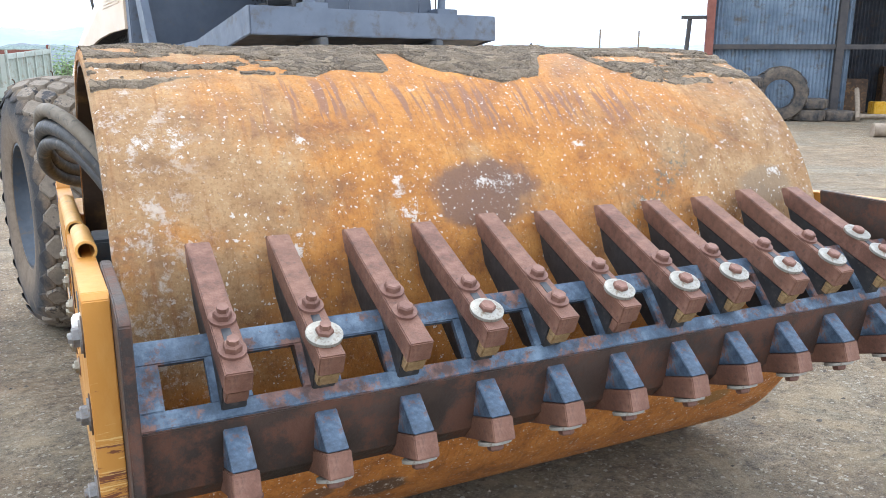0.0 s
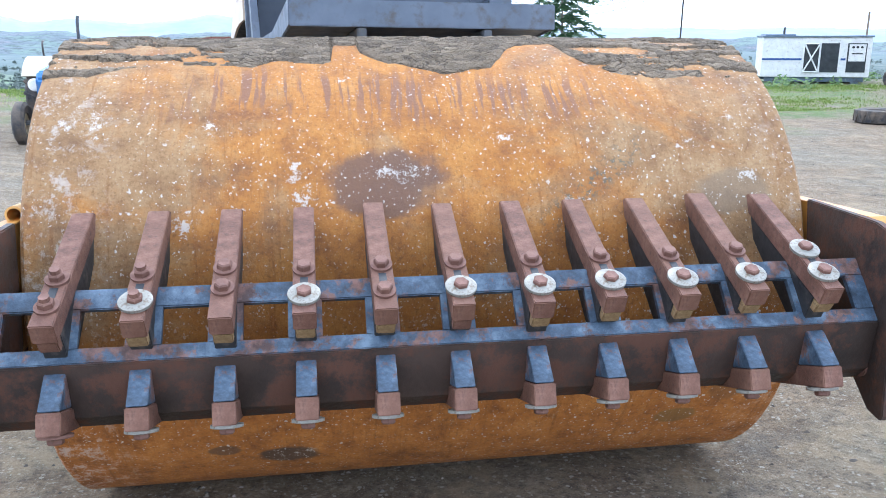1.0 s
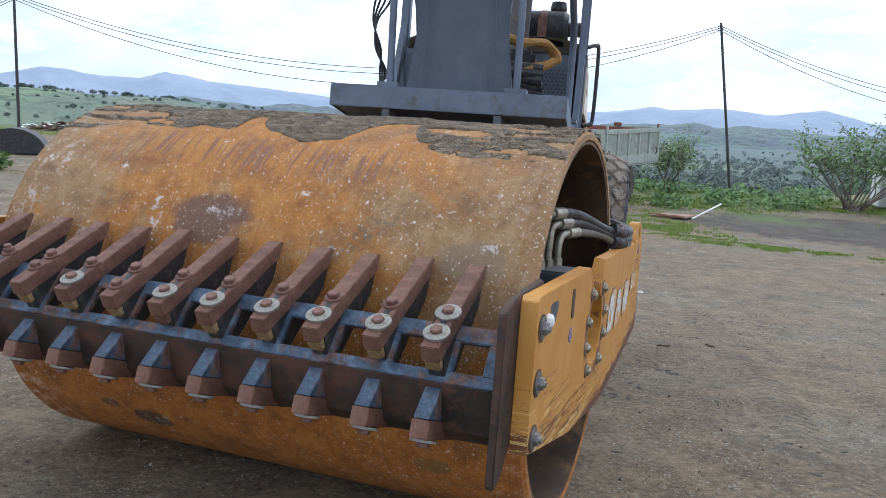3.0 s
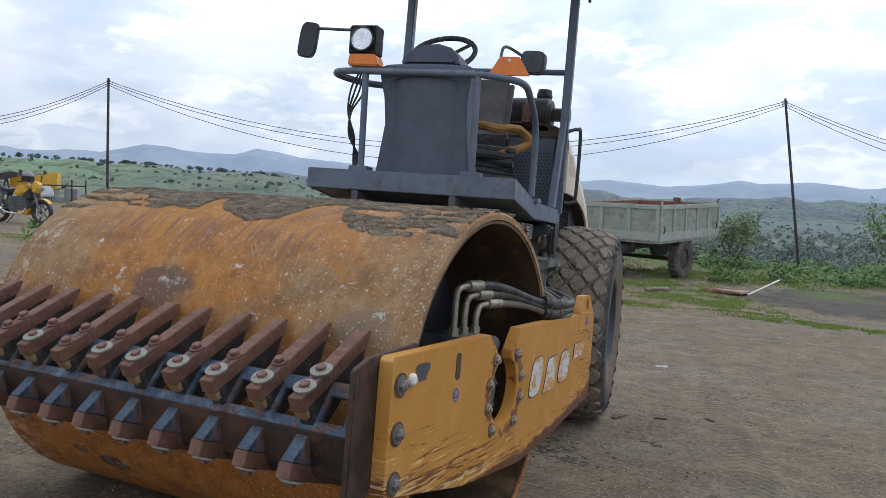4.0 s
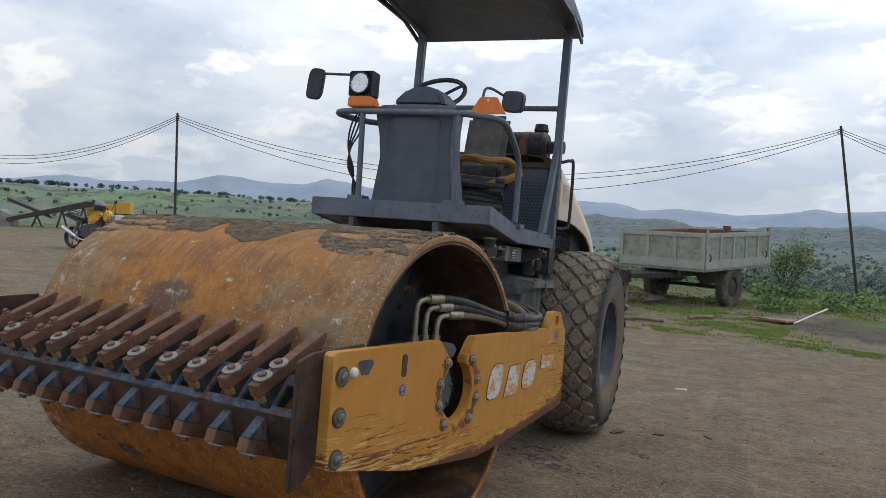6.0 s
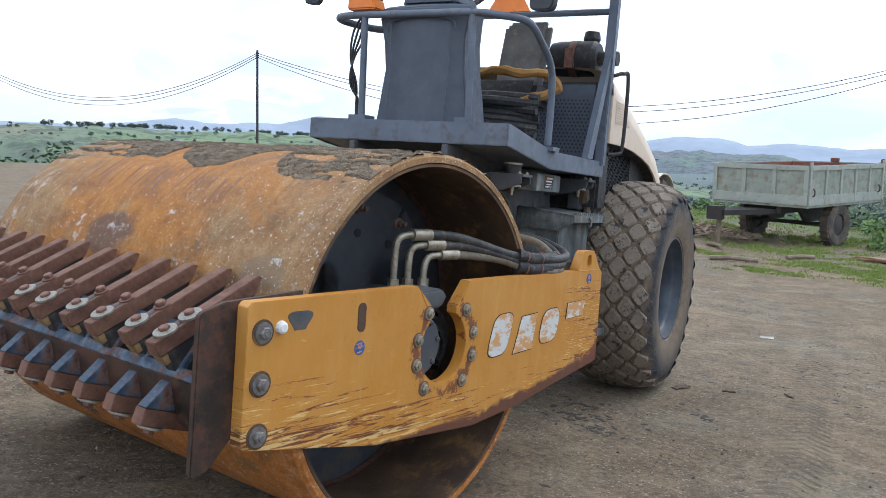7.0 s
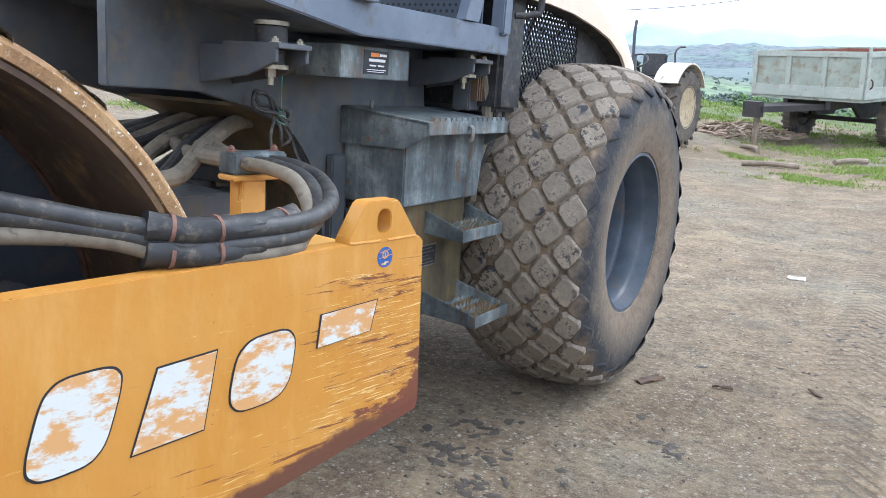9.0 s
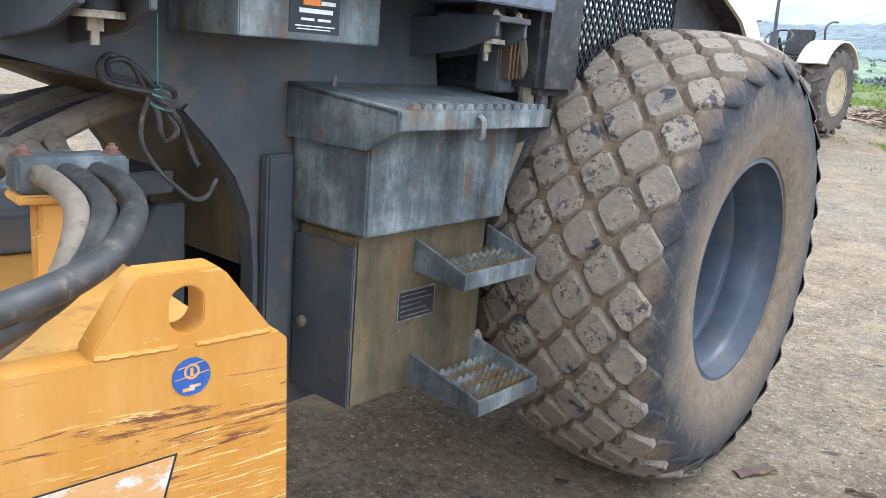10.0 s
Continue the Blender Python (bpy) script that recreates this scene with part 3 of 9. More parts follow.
def lug_material():
    p = Paint("worn_tread_rubber")
    shift = p.tree.nodes.new("ShaderNodeVectorMath")
    shift.operation = "MULTIPLY_ADD"
    p.put(shift.inputs[0], p.each())
    shift.inputs[1].default_value = (37.0, 23.0, 41.0)
    p.put(shift.inputs[2], p.tc.outputs["Object"])
    p.pos = shift.outputs[0]
    dust = p.ramp(p.noise(9, 8, 0.75), (0.36, 0.0), (0.6, 1.0))
    colour = p.mix(dust, (0.135, 0.113, 0.09), (0.245, 0.198, 0.148))
    pits = p.math("MULTIPLY", p.ramp(p.noise(48, 7, 0.75), (0.5, 0.0), (0.56, 0.9)), p.ramp(p.noise(9, 5), (0.5, 0.0), (0.58, 1.0)))
    colour = p.mix(pits, colour, (0.035, 0.033, 0.034))
    oil = p.ramp(p.noise(11, 4), (0.62, 0.0), (0.67, 0.9))
    colour = p.mix(oil, colour, (0.022, 0.024, 0.032))
    return p.done(colour, 0.85, 0.0, p.noise(80, 6), 0.7, 0.008)


def tooth_material():
    p = Paint("rusty_scraper_steel")
    t = p.each()
    m = p.noise(16, 8, 0.7)
    colour = p.ramp(m, (0.3, (0.07, 0.03, 0.02)), (0.5, (0.15, 0.069, 0.046)), (0.7, (0.25, 0.13, 0.09)))
    colour = p.mix(p.math("MULTIPLY", t, 0.3), colour, (0.2, 0.1, 0.06))
    colour = p.mix(p.ramp(p.noise(50, 5), (0.55, 0.0), (0.75, 0.6)), colour, (0.04, 0.025, 0.022))
    return p.done(colour, 0.72, 0.1, p.noise(110, 6, 0.7), 0.5, 0.004)


def beam_material():
    p = Paint("blue_grey_paint_over_rust")
    m = p.noise(11, 8, 0.72)
    blue = p.ramp(p.noise(14, 8, 0.7), (0.35, (0.02, 0.032, 0.05)), (0.5, (0.052, 0.083, 0.125)), (0.65, (0.13, 0.18, 0.235)))
    colour = p.mix(p.ramp(m, (0.51, 0.0), (0.57, 0.9)), blue, p.ramp(p.noise(30, 6), (0.4, (0.07, 0.035, 0.026)), (0.6, (0.2, 0.1, 0.07))))
    return p.done(colour, p.ramp(m, (0.4, 0.42), (0.6, 0.75)), 0.1, p.noise(60, 6), 0.4, 0.004)


def end_plate_material():
    p = Paint("blackened_steel_with_rust")
    m = p.noise(9, 8, 0.75)
    colour = p.ramp(p.noise(6, 7), (0.35, (0.018, 0.013, 0.011)), (0.65, (0.052, 0.032, 0.024)))
    colour = p.mix(p.ramp(m, (0.47, 0.0), (0.58, 0.85)), colour, (0.1, 0.042, 0.024))
    return p.done(colour, p.ramp(m, (0.4, 0.5), (0.6, 0.8)), 0.1, p.noise(70, 6), 0.4, 0.004)


def mud_material():
    p = Paint("dried_mud")
    lay = p.tree.nodes.new("ShaderNodeMapping")
    p.put(lay.inputs["Vector"], p.warped(8, 0.16))
    lay.inputs["Scale"].default_value = (0.45, 1.5, 1.0)
    flake = p.cells(34, lay.outputs[0], out="Color")
    colour = p.ramp(p.math("ADD", p.math("MULTIPLY", flake, 0.34), p.math("MULTIPLY", p.noise(17, 9, 0.85), 0.72)), (0.28, (0.08, 0.058, 0.038)), (0.44, (0.165, 0.122, 0.08)), (0.6, (0.25, 0.188, 0.125)), (0.76, (0.37, 0.285, 0.19)))
    seam = p.ramp(p.cells(34, lay.outputs[0], "DISTANCE_TO_EDGE"), (0.02, 0.5), (0.09, 0.0))
    colour = p.mix(p.math("MULTIPLY", seam, p.ramp(p.noise(7, 6), (0.42, 0.0), (0.55, 1.0))), colour, (0.045, 0.034, 0.025))
    colour = p.mix(p.ramp(p.noise(110, 6, 0.8), (0.55, 0.0), (0.65, 0.6)), colour, (0.4, 0.34, 0.26))
    relief = p.math("ADD", p.noise(60, 9, 0.82), p.math("SUBTRACT", p.math("MULTIPLY", flake, 0.8), seam))
    return p.done(colour, 0.97, 0.0, relief, 1.0, 0.014)


GROUND = ground_material()
DRUM = drum_material()
YELLOW = frame_material()
RUBBER = tyre_material()
LUG = lug_material()
ROLLER_TYRE = roller_tyre_material()
TOOTH = tooth_material()
BEAM = beam_material()
MUD = mud_material()
END = end_plate_material()
GREASE = plain("dried_yellow_grease", (0.2, 0.12, 0.05), (0.36, 0.25, 0.12), 0.8, 40, 0.0, 0.4, (0.1, 0.06, 0.03), 0.4)
GREY = plain("slate_grey_paint", (0.093, 0.116, 0.155), (0.135, 0.162, 0.206), 0.5, 5, 0.0, 0.1, (0.085, 0.08, 0.075), 0.35)
GREY_DARK = plain("dusty_dark_grey_paint", (0.05, 0.057, 0.066), (0.088, 0.096, 0.105), 0.6, 5, 0.0, 0.15, (0.105, 0.088, 0.068), 0.5)
def tank_material(name, a, b, c, rust):
    """Painted sheet with runs of rust, dark grime and pale scuffs."""
    p = Paint(name)
    run = p.noise(1, 8, 0.72, at=p.scaled(9, 9, 1.6))
    blot = p.noise(6, 9, 0.75)
    colour = p.ramp(p.math("ADD", p.math("MULTIPLY", run, 0.5), p.math("MULTIPLY", blot, 0.5)), (0.38, a), (0.5, b), (0.6, c))
    colour = p.mix(p.ramp(p.noise(3.2, 8, 0.75, at=p.scaled(1.5, 1.5, 0.8)), (0.56, 0.0), (0.66, rust)), colour, (0.15, 0.085, 0.04))
    streak = p.math("MULTIPLY", p.ramp(p.noise(1, 8, 0.74, at=p.scaled(24, 24, 3.0)), (0.56, 0.0), (0.62, 0.85)), p.ramp(p.noise(4.5, 6), (0.46, 0.0), (0.56, 1.0)))
    colour = p.mix(streak, colour, (0.165, 0.075, 0.03))
    colour = p.mix(p.ramp(p.noise(17, 9, 0.8), (0.6, 0.0), (0.63, 0.9)), colour, (0.17, 0.065, 0.03))
    colour = p.mix(p.ramp(p.noise(1, 8, 0.75, at=p.scaled(14, 14, 40)), (0.66, 0.0), (0.7, 0.8)), colour, (0.27, 0.3, 0.31))
    return p.done(colour, p.ramp(blot, (0.35, 0.4), (0.65, 0.65)), 0.1, p.noise(60, 6), 0.2, 0.004)


TANK = tank_material("weathered_blue_grey_steel", (0.03, 0.036, 0.04), (0.1, 0.122, 0.128), (0.25, 0.285, 0.28), 0.75)
TANK_RUST = tank_material("rust_stained_grey_steel", (0.038, 0.034, 0.025), (0.1, 0.082, 0.048), (0.17, 0.125, 0.066), 0.95)
RIM = plain("blue_grey_rim_paint", (0.042, 0.056, 0.075), (0.08, 0.1, 0.128), 0.45, 6, 0.0, 0.15, (0.1, 0.08, 0.062), 0.35)
DISC = plain("pale_grey_wheel_disc", (0.2, 0.25, 0.28), (0.3, 0.34, 0.36), 0.5, 6, 0.0, 0.15, (0.16, 0.13, 0.1), 0.4)
CONSOLE = plain("dark_grey_moulded_plastic", (0.06, 0.074, 0.1), (0.078, 0.094, 0.122), 0.55, 9, 0.0, 0.1, (0.09, 0.085, 0.08), 0.2, 160)
BLACK = plain("black_rubber", (0.014, 0.014, 0.015), (0.03, 0.03, 0.032), 0.6, 12, 0.0, 0.2, (0.09, 0.075, 0.06), 0.4)
HOSE = plain("dusty_rubber_hose", (0.02, 0.021, 0.023), (0.05, 0.048, 0.046), 0.55, 14, 0.0, 0.2, (0.13, 0.108, 0.08), 0.35, 120)
HOSE_TAN = plain("clay_covered_rubber_hose", (0.12, 0.1, 0.075), (0.21, 0.175, 0.13), 0.8, 14, 0.0, 0.2, (0.05, 0.045, 0.04), 0.3, 120)
FITTING = plain("dull_zinc_fitting", (0.26, 0.235, 0.18), (0.4, 0.36, 0.28), 0.45, 20, 0.6, 0.2, (0.16, 0.12, 0.08), 0.4)
ZINC = plain("bright_zinc_washer", (0.2, 0.19, 0.16), (0.31, 0.295, 0.255), 0.5, 30, 0.2, 0.15, (0.13, 0.095, 0.06), 0.5)
RUST_BOLT = plain("brown_rusty_bolt", (0.13, 0.062, 0.045), (0.22, 0.115, 0.085), 0.7, 30, 0.2, 0.4)
STEEL = plain("grey_steel_bolt", (0.13, 0.125, 0.12), (0.25, 0.24, 0.23), 0.5, 40, 0.4, 0.15, (0.15, 0.1, 0.06), 0.4)
INSIDE = plain("dull_black_drum_head", (0.034, 0.041, 0.051), (0.058, 0.067, 0.079), 0.55, 3, 0.1, 0.2, (0.1, 0.08, 0.06), 0.35)
INSIDE_PLATE = plain("dusty_dark_drive_plate", (0.058, 0.066, 0.078), (0.08, 0.088, 0.1), 0.6, 4, 0.1, 0.15, (0.11, 0.098, 0.085), 0.3)
BUFFER_BOLT = plain("dusty_brown_bolt", (0.17, 0.105, 0.08), (0.26, 0.175, 0.135), 0.7, 30, 0.1, 0.3)
RUST_DARK = plain("dark_brown_rust", (0.06, 0.036, 0.024), (0.13, 0.078, 0.044), 0.75, 4, 0.1, 0.4, (0.24, 0.13, 0.05), 0.45)
CREAM = plain("faded_cream_hood_paint", (0.66, 0.52, 0.38), (0.72, 0.58, 0.44), 0.4, 2, 0.0, 0.05, (0.55, 0.42, 0.3), 0.3)
WHITE = plain("chalky_white_paint", (0.68, 0.68, 0.66), (0.8, 0.8, 0.78), 0.6, 4, 0.0, 0.1, (0.45, 0.42, 0.38), 0.3)
OUTLINE = plain("black_decal_edge", (0.012, 0.014, 0.018), (0.02, 0.022, 0.026), 0.5, 8)
BLUE = plain("blue_decal", (0.02, 0.07, 0.25), (0.03, 0.10, 0.32), 0.5, 20)
ORANGE = plain("orange_reflector", (0.72, 0.17, 0.02), (0.8, 0.24, 0.03), 0.35, 9)


def worn_white():
    p = Paint("worn_white_decal")
    gone = p.ramp(p.noise(9, 8, 0.72, at=p.scaled(1, 1, 2.2)), (0.45, 0.0), (0.53, 1.0))
    colour = p.mix(gone, (0.56, 0.57, 0.54), (0.55, 0.29, 0.11))
    lines = p.ramp(p.noise(1, 7, 0.7, at=p.scaled(4, 4, 46)), (0.66, 0.0), (0.7, 1.0))
    return p.done(p.mix(lines, colour, (0.3, 0.13, 0.05)), 0.6, 0.0, p.noise(50, 4), 0.2, 0.003)


WORN_WHITE = worn_white()
YELLOW_CLEAN = plain("dusty_yellow_paint", (0.58, 0.3, 0.07), (0.64, 0.36, 0.11), 0.5, 4, 0.0, 0.15, (0.34, 0.18, 0.06), 0.25)

# ---- the yard ----
def soft_min(a, b, k):
    low, gap = min(a, b), min(40.0, abs(a - b) / k)
    return low - k * math.log(1 + math.exp(-gap))


def yard_height(x, y):
    """Height of the ground: it leans with the roller, levels out behind it and drops to the plain past the rim."""
    run = -soft_min(-soft_min(y, 8.2, 1.3), 14.0, 1.5)
    z = -math.tan(radians(3.9)) * run - 0.0061 * max(-12.0, min(12.0, x))
    z += 0.8 * (1 - math.exp(-max(0.0, -x - 3.0) / 8.0))
    r = math.hypot(x, y)
    turn = math.degrees(math.atan2(x, y))
    rim = 25.0 + 17.0 * max(0.0, min(1.0, (turn - 6.0) / 14.0)) + 14.0 * max(0.0, min(1.0, (-30.0 - turn) / 20.0))
    if abs(turn) > 100:
        rim = 60.0
    d = r - rim
    if d > 0:
        z -= 2.2 * (1 - math.exp(-d / 9.0)) + 13 * (1 - math.exp(-d / 130.0)) + 30 * (1 - math.exp(-d / 900.0))
        z += min(1.0, d / 60) * 1.6 * noise.noise((x * 0.02, y * 0.02, 3.1)) + min(1.0, d / 400) * 5 * noise.noise((x * 0.004, y * 0.004, 9.7))
    return z + 0.012 * noise.noise((x * 0.9, y * 0.9, 0.4)) * min(1.0, max(0.0, (r - 1.0) / 3.0))


def build_ground():
    rings, seg = 150, 288
    verts, faces = [(0.0, 0.0, 0.0)], []
    for i in range(rings):
        r = 0.35 * (4900 / 0.35) ** (i / (rings - 1))
        for k in range(seg):
            a = 2 * math.pi * k / seg
            x, y = r * math.sin(a), r * math.cos(a)
            verts.append((x, y, yard_height(x, y)))
    for k in range(seg):
        faces.append((0, 1 + (k + 1) % seg, 1 + k))
    for i in range(rings - 1):
        for k in range(seg):
            a, b = 1 + i * seg, 1 + (i + 1) * seg
            faces.append((a + k, a + (k + 1) % seg, b + (k + 1) % seg, b + k))
    data = bpy.data.meshes.new("ground")
    data.from_pydata(verts, [], faces)
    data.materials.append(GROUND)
    data.shade_smooth()
    return tagged(new("ground", data), "trodden brown and grey gravelly earth yard falling to a green plain with painted-in haze", "ground", "", "structure")


build_ground()

# ---- the roller ----
roller = thing("road_roller", "orange single drum soil compactor with grey open cab, on earth", "road roller", LEANING)
AXLE = pose(0, 0, MID)


def build_drum():
    bm = bmesh.new()
    b_lathe(bm, [(R - 0.012, -HALF), (R, -HALF + 0.012), (R, HALF - 0.012), (R - 0.012, HALF), (R - 0.034, HALF), (R - 0.036, HALF - 0.01), (R - 0.036, -HALF + 0.01), (R - 0.034, -HALF)], AXLE, 128, closed=True)
    drum = part("drum", bm, DRUM, roller, "rusted orange steel drum with cement splashes")
    bm = bmesh.new()
    b_lathe(bm, [(R - 0.038, -HALF + 0.004), (R - 0.038, HALF - 0.004), (R - 0.05, HALF - 0.004), (R - 0.05, -HALF + 0.004)], AXLE, 96, closed=True)
    part("inner_wall", bm, RUST_DARK, drum, "dark rusty inner wall")
    for side in (-1, 1):
        bm = bmesh.new()
        b_lathe(bm, [(R - 0.05, 0.55 * side), (R - 0.05, 0.585 * side)], AXLE, 72)
        part("drum_head", bm, INSIDE, drum, "dull black drum head")
        bm = bmesh.new()
        # the drive plate: three broad wings with deep hooked bays between them
        half = [(0.592, 0), (0.592, 12), (0.59, 24), (0.582, 33), (0.568, 39), (0.542, 44), (0.505, 47.5), (0.46, 49), (0.42, 48), (0.385, 44.5), (0.355, 39), (0.335, 32), (0.312, 26), (0.28, 22), (0.245, 22), (0.215, 26), (0.195, 34), (0.185, 46), (0.182, 60)]
        pts = []
        for wing in (91, 211, 331):
            for r, a in [(r, -a) for r, a in half[::-1]] + half[1:-1]:
                q = radians(wing - a * side)
                pts.append((r * math.cos(q), MID + r * math.sin(q)))
        b_prism(bm, pts, "x", 0.63 * side, 0.66 * side)
        bmesh.ops.triangulate(bm, faces=[f for f in bm.faces if len(f.verts) > 4])
        plate = part("drive_plate", bm, INSIDE_PLATE, drum, "dull dark grey drive plate with three wings")
        turned = 0 if side > 0 else 180
        for a in (61, 91, 123, 181, 211, 243, 301, 331, 3):
            q = radians(a)
            bm = bmesh.new()
            m = pose(0.66 * side, 0.512 * math.cos(q), MID + 0.512 * math.sin(q), 0, 0, turned)
            b_lathe(bm, [(0.027, 0), (0.027, 0.008), (0.022, 0.012)], m, 18)
            b_lathe(bm, [(0.016, 0.012), (0.016, 0.03), (0.011, 0.034), (0.011, 0.05)], m, 8)
            part("buffer_bolt", bm, BUFFER_BOLT, plate, "dusty brown buffer bolt with washer")
            # black strips and discs on the plate stand for its shaded slots and holes
            bm = bmesh.new()
            b_box(bm, (0.0, 0.525, -0.009), (0.0035, 0.59, 0.009), pose(0.66 * side if side > 0 else 0.6635 * side, 0, MID) @ Matrix.Rotation(q, 4, "X"))
            part("plate_slot", bm, OUTLINE, plate)
            bm = bmesh.new()
            b_lathe(bm, [(0.019, 0), (0.019, 0.0035)], pose(0.66 * side, 0.405 * math.cos(q), MID + 0.405 * math.sin(q), 0, 0, turned), 16)
            part("plate_hole", bm, OUTLINE, plate)
        bm = bmesh.new()
        b_lathe(bm, [(0.15, 0.6 * side), (0.15, 0.74 * side), (0.2, 0.76 * side), (0.2, 0.93 * side), (0.12, 0.95 * side)], AXLE, 40)
        part("hub", bm, INSIDE, drum, "black drum drive hub")
        bm = bmesh.new()
        b_lathe(bm, [(R - 0.056, 0.592 * side), (R - 0.04, 0.61 * side), (R - 0.056, 0.625 * side)], AXLE, 72, closed=True)
        part("weld_seam", bm, RUST_BOLT, drum, "rough weld seam")
    return drum


drum = build_drum()
MUD_EDGE = [(-1.09, -0.43), (-0.967, -0.42), (-0.88, -0.385), (-0.79, -0.365), (-0.675, -0.36), (-0.52, -0.37), (-0.41, -0.345), (-0.3, -0.36), (-0.275, -0.345), (-0.262, -0.2), (-0.19, -0.2), (-0.185, -0.28), (-0.15, -0.33), (-0.03, -0.385), (0.046, -0.412), (0.125, -0.4), (0.214, -0.38),
            (0.258, -0.32), (0.284, -0.265), (0.33, -0.215), (0.37, -0.2), (0.46, -0.18), (0.477, -0.275), (0.523, -0.355), (0.6, -0.412), (0.7, -0.438), (0.79, -0.438), (0.957, -0.428), (1.09, -0.415)]


def build_mud():
    """A crust of dried mud over the top of the drum, in flakes, with a ragged front edge."""
    nx, nt = 560, 110
    verts, faces, keep = [], [], {}
    for i in range(nx + 1):
        x = -HALF + 0.004 + (2 * HALF - 0.008) * i / nx
        front = np.interp(x, [a for a, _ in MUD_EDGE], [b for _, b in MUD_EDGE])
        front += 0.014 * noise.fractal((x * 11.0, 1.7, 0.0), 0.8, 2.0, 5)
        t1 = math.asin(max(-0.99, min(0.99, -front / R)))
        for j in range(nt + 1):
            t = -0.75 + (t1 + 0.75) * j / nt
            s = (x, R * t, 0.0)
            wob = 0.25 * noise.noise((s[0] * 14, s[1] * 30, 1.0))
            d, _ = noise.voronoi((s[0] * 8.0 + wob, s[1] * 21.0 + wob, 0.0))
            crack = min(1.0, (d[1] - d[0]) / 0.14)
            clod = noise.fractal((s[0] * 5.0, s[1] * 15.0, 2.0), 0.85, 2.1, 6)
            flake = noise.fractal((s[0] * 8, s[1] * 26, 5.0), 0.9, 2.1, 4)
            # the crust comes off in thin sheets, one over the other
            step = math.floor(clod * 3.2 + 1.6)
            h = 0.003 + 0.003 * max(0.0, step) + 0.0022 * flake + 0.0028 * crack
            rim = min(1.0, (nt - j) / 5.0)
            patchy = noise.fractal((s[0] * 4.5 + 7, s[1] * 13.0, 4.0), 0.9, 2.0, 5)
            thin = 1.0 if abs(x) < 0.45 else 0.55
            h = max(h, 0.003) * (0.35 + 0.65 * rim)
            if j == nt:
                h = -0.003
            ragged = min(1.0, max(0.0, (abs(x) - 0.45) / 0.25))
            keep[i, j] = patchy + 0.35 * flake > -0.85 + 0.86 * ragged
            if not keep[i, j]:
                h = -0.004
            r = R + h * (1.0 if thin == 1.0 else 0.7)
            verts.append((x, -r * math.sin(t), MID + r * math.cos(t)))
    for i in range(nx):
        for j in range(nt):
            if any(keep[i + a, j + b] for a in (0, 1) for b in (0, 1)):
                a = i * (nt + 1) + j
                faces.append((a, a + nt + 1, a + nt + 2, a + 1))
    data = bpy.data.meshes.new("mud_crust")
    data.from_pydata(verts, [], faces)
    data.materials.append(MUD)
    data.shade_smooth()
    ob = new("mud_crust", data)
    ob.parent = drum
    tagged(ob, "grey-brown flaking dried mud crust")


build_mud()

# side frames: a front and a rear half of thick plate round the hub opening
PLATE = [(0.13, 1.01), (1.03, 1.02), (1.275, 1.018), (1.29, 1.005), (1.305, 0.57), (1.295, 0.545), (0.547, 0.428), (0.225, 0.40), (-0.38, 0.44), (-0.975, 0.545), (-0.985, 0.555), (-0.985, 0.98), (-0.97, 0.994), (-0.198, 1.005)]


def b_bridge(bm, inner, outer, lo, hi, closed=False):
    """A plate between two outlines of (y, z), from x = lo to hi."""
    rings = [[bm.verts.new((h, a, b)) for a, b in line] for h in (lo, hi) for line in (inner, outer)]
    n = len(inner)
    for i in range(n if closed else n - 1):
        j = (i + 1) % n
        for a, b in ((0, 1), (3, 2), (2, 0), (1, 3)):
            bm.faces.new((rings[a][i], rings[a][j], rings[b][j], rings[b][i]))
    if not closed:
        for i in (0, n - 1):
            bm.faces.new((rings[0][i], rings[1][i], rings[3][i], rings[2][i]))


def plate_outline():
    """Points round the hub opening, each with the point of the plate's outline that lies behind it."""
    def angle(p):
        return math.degrees(math.atan2(p[1] - MID, p[0]))

    turns = [angle(p) for p in PLATE]
    turns = [t if t < 64 else t - 360 for t in turns]
    marks = sorted(set(turns + [63 - 295 * k / 44 for k in range(1, 44)]), reverse=True)
    inner = [(-0.012 + 0.142 * math.cos(radians(t)), MID + 0.006 + 0.142 * math.sin(radians(t))) for t in marks]
    outer = [(float(np.interp(-t, [-q for q in turns], [i for i in range(len(turns))])), t) for t in marks]
    line = []
    for i, t in outer:
        k = min(int(i), len(PLATE) - 2)
        (ay, az), (by, bz) = PLATE[k], PLATE[k + 1]
        dy, dz = math.cos(radians(t)), math.sin(radians(t))
        den = (by - ay) * dz - (bz - az) * dy
        f = 0.0 if abs(den) < 1e-9 else (-ay * dz + (az - MID) * dy) / den
        f = max(0.0, min(1.0, f))
        line.append((ay + (by - ay) * f, az + (bz - az) * f))
    return inner, line


def slot_ring(y, z0, z1, w, n=24):
    """The outline of an upright slot with round ends, at even angles round its middle."""
    mid, half, ring = (z0 + z1) / 2, (z1 - z0) / 2 - w, []
    for k in range(n):
        a = 2 * math.pi * k / n
        dy, dz = math.cos(a), math.sin(a)
        reach = w / abs(dy) if abs(dy) > 1e-6 else 9.0
        if reach * abs(dz) > half:
            b = half * abs(dz)
            reach = b + math.sqrt(max(0.0, b * b - half * half + w * w))
        ring.append((y + reach * dy, mid + reach * dz))
    return ring


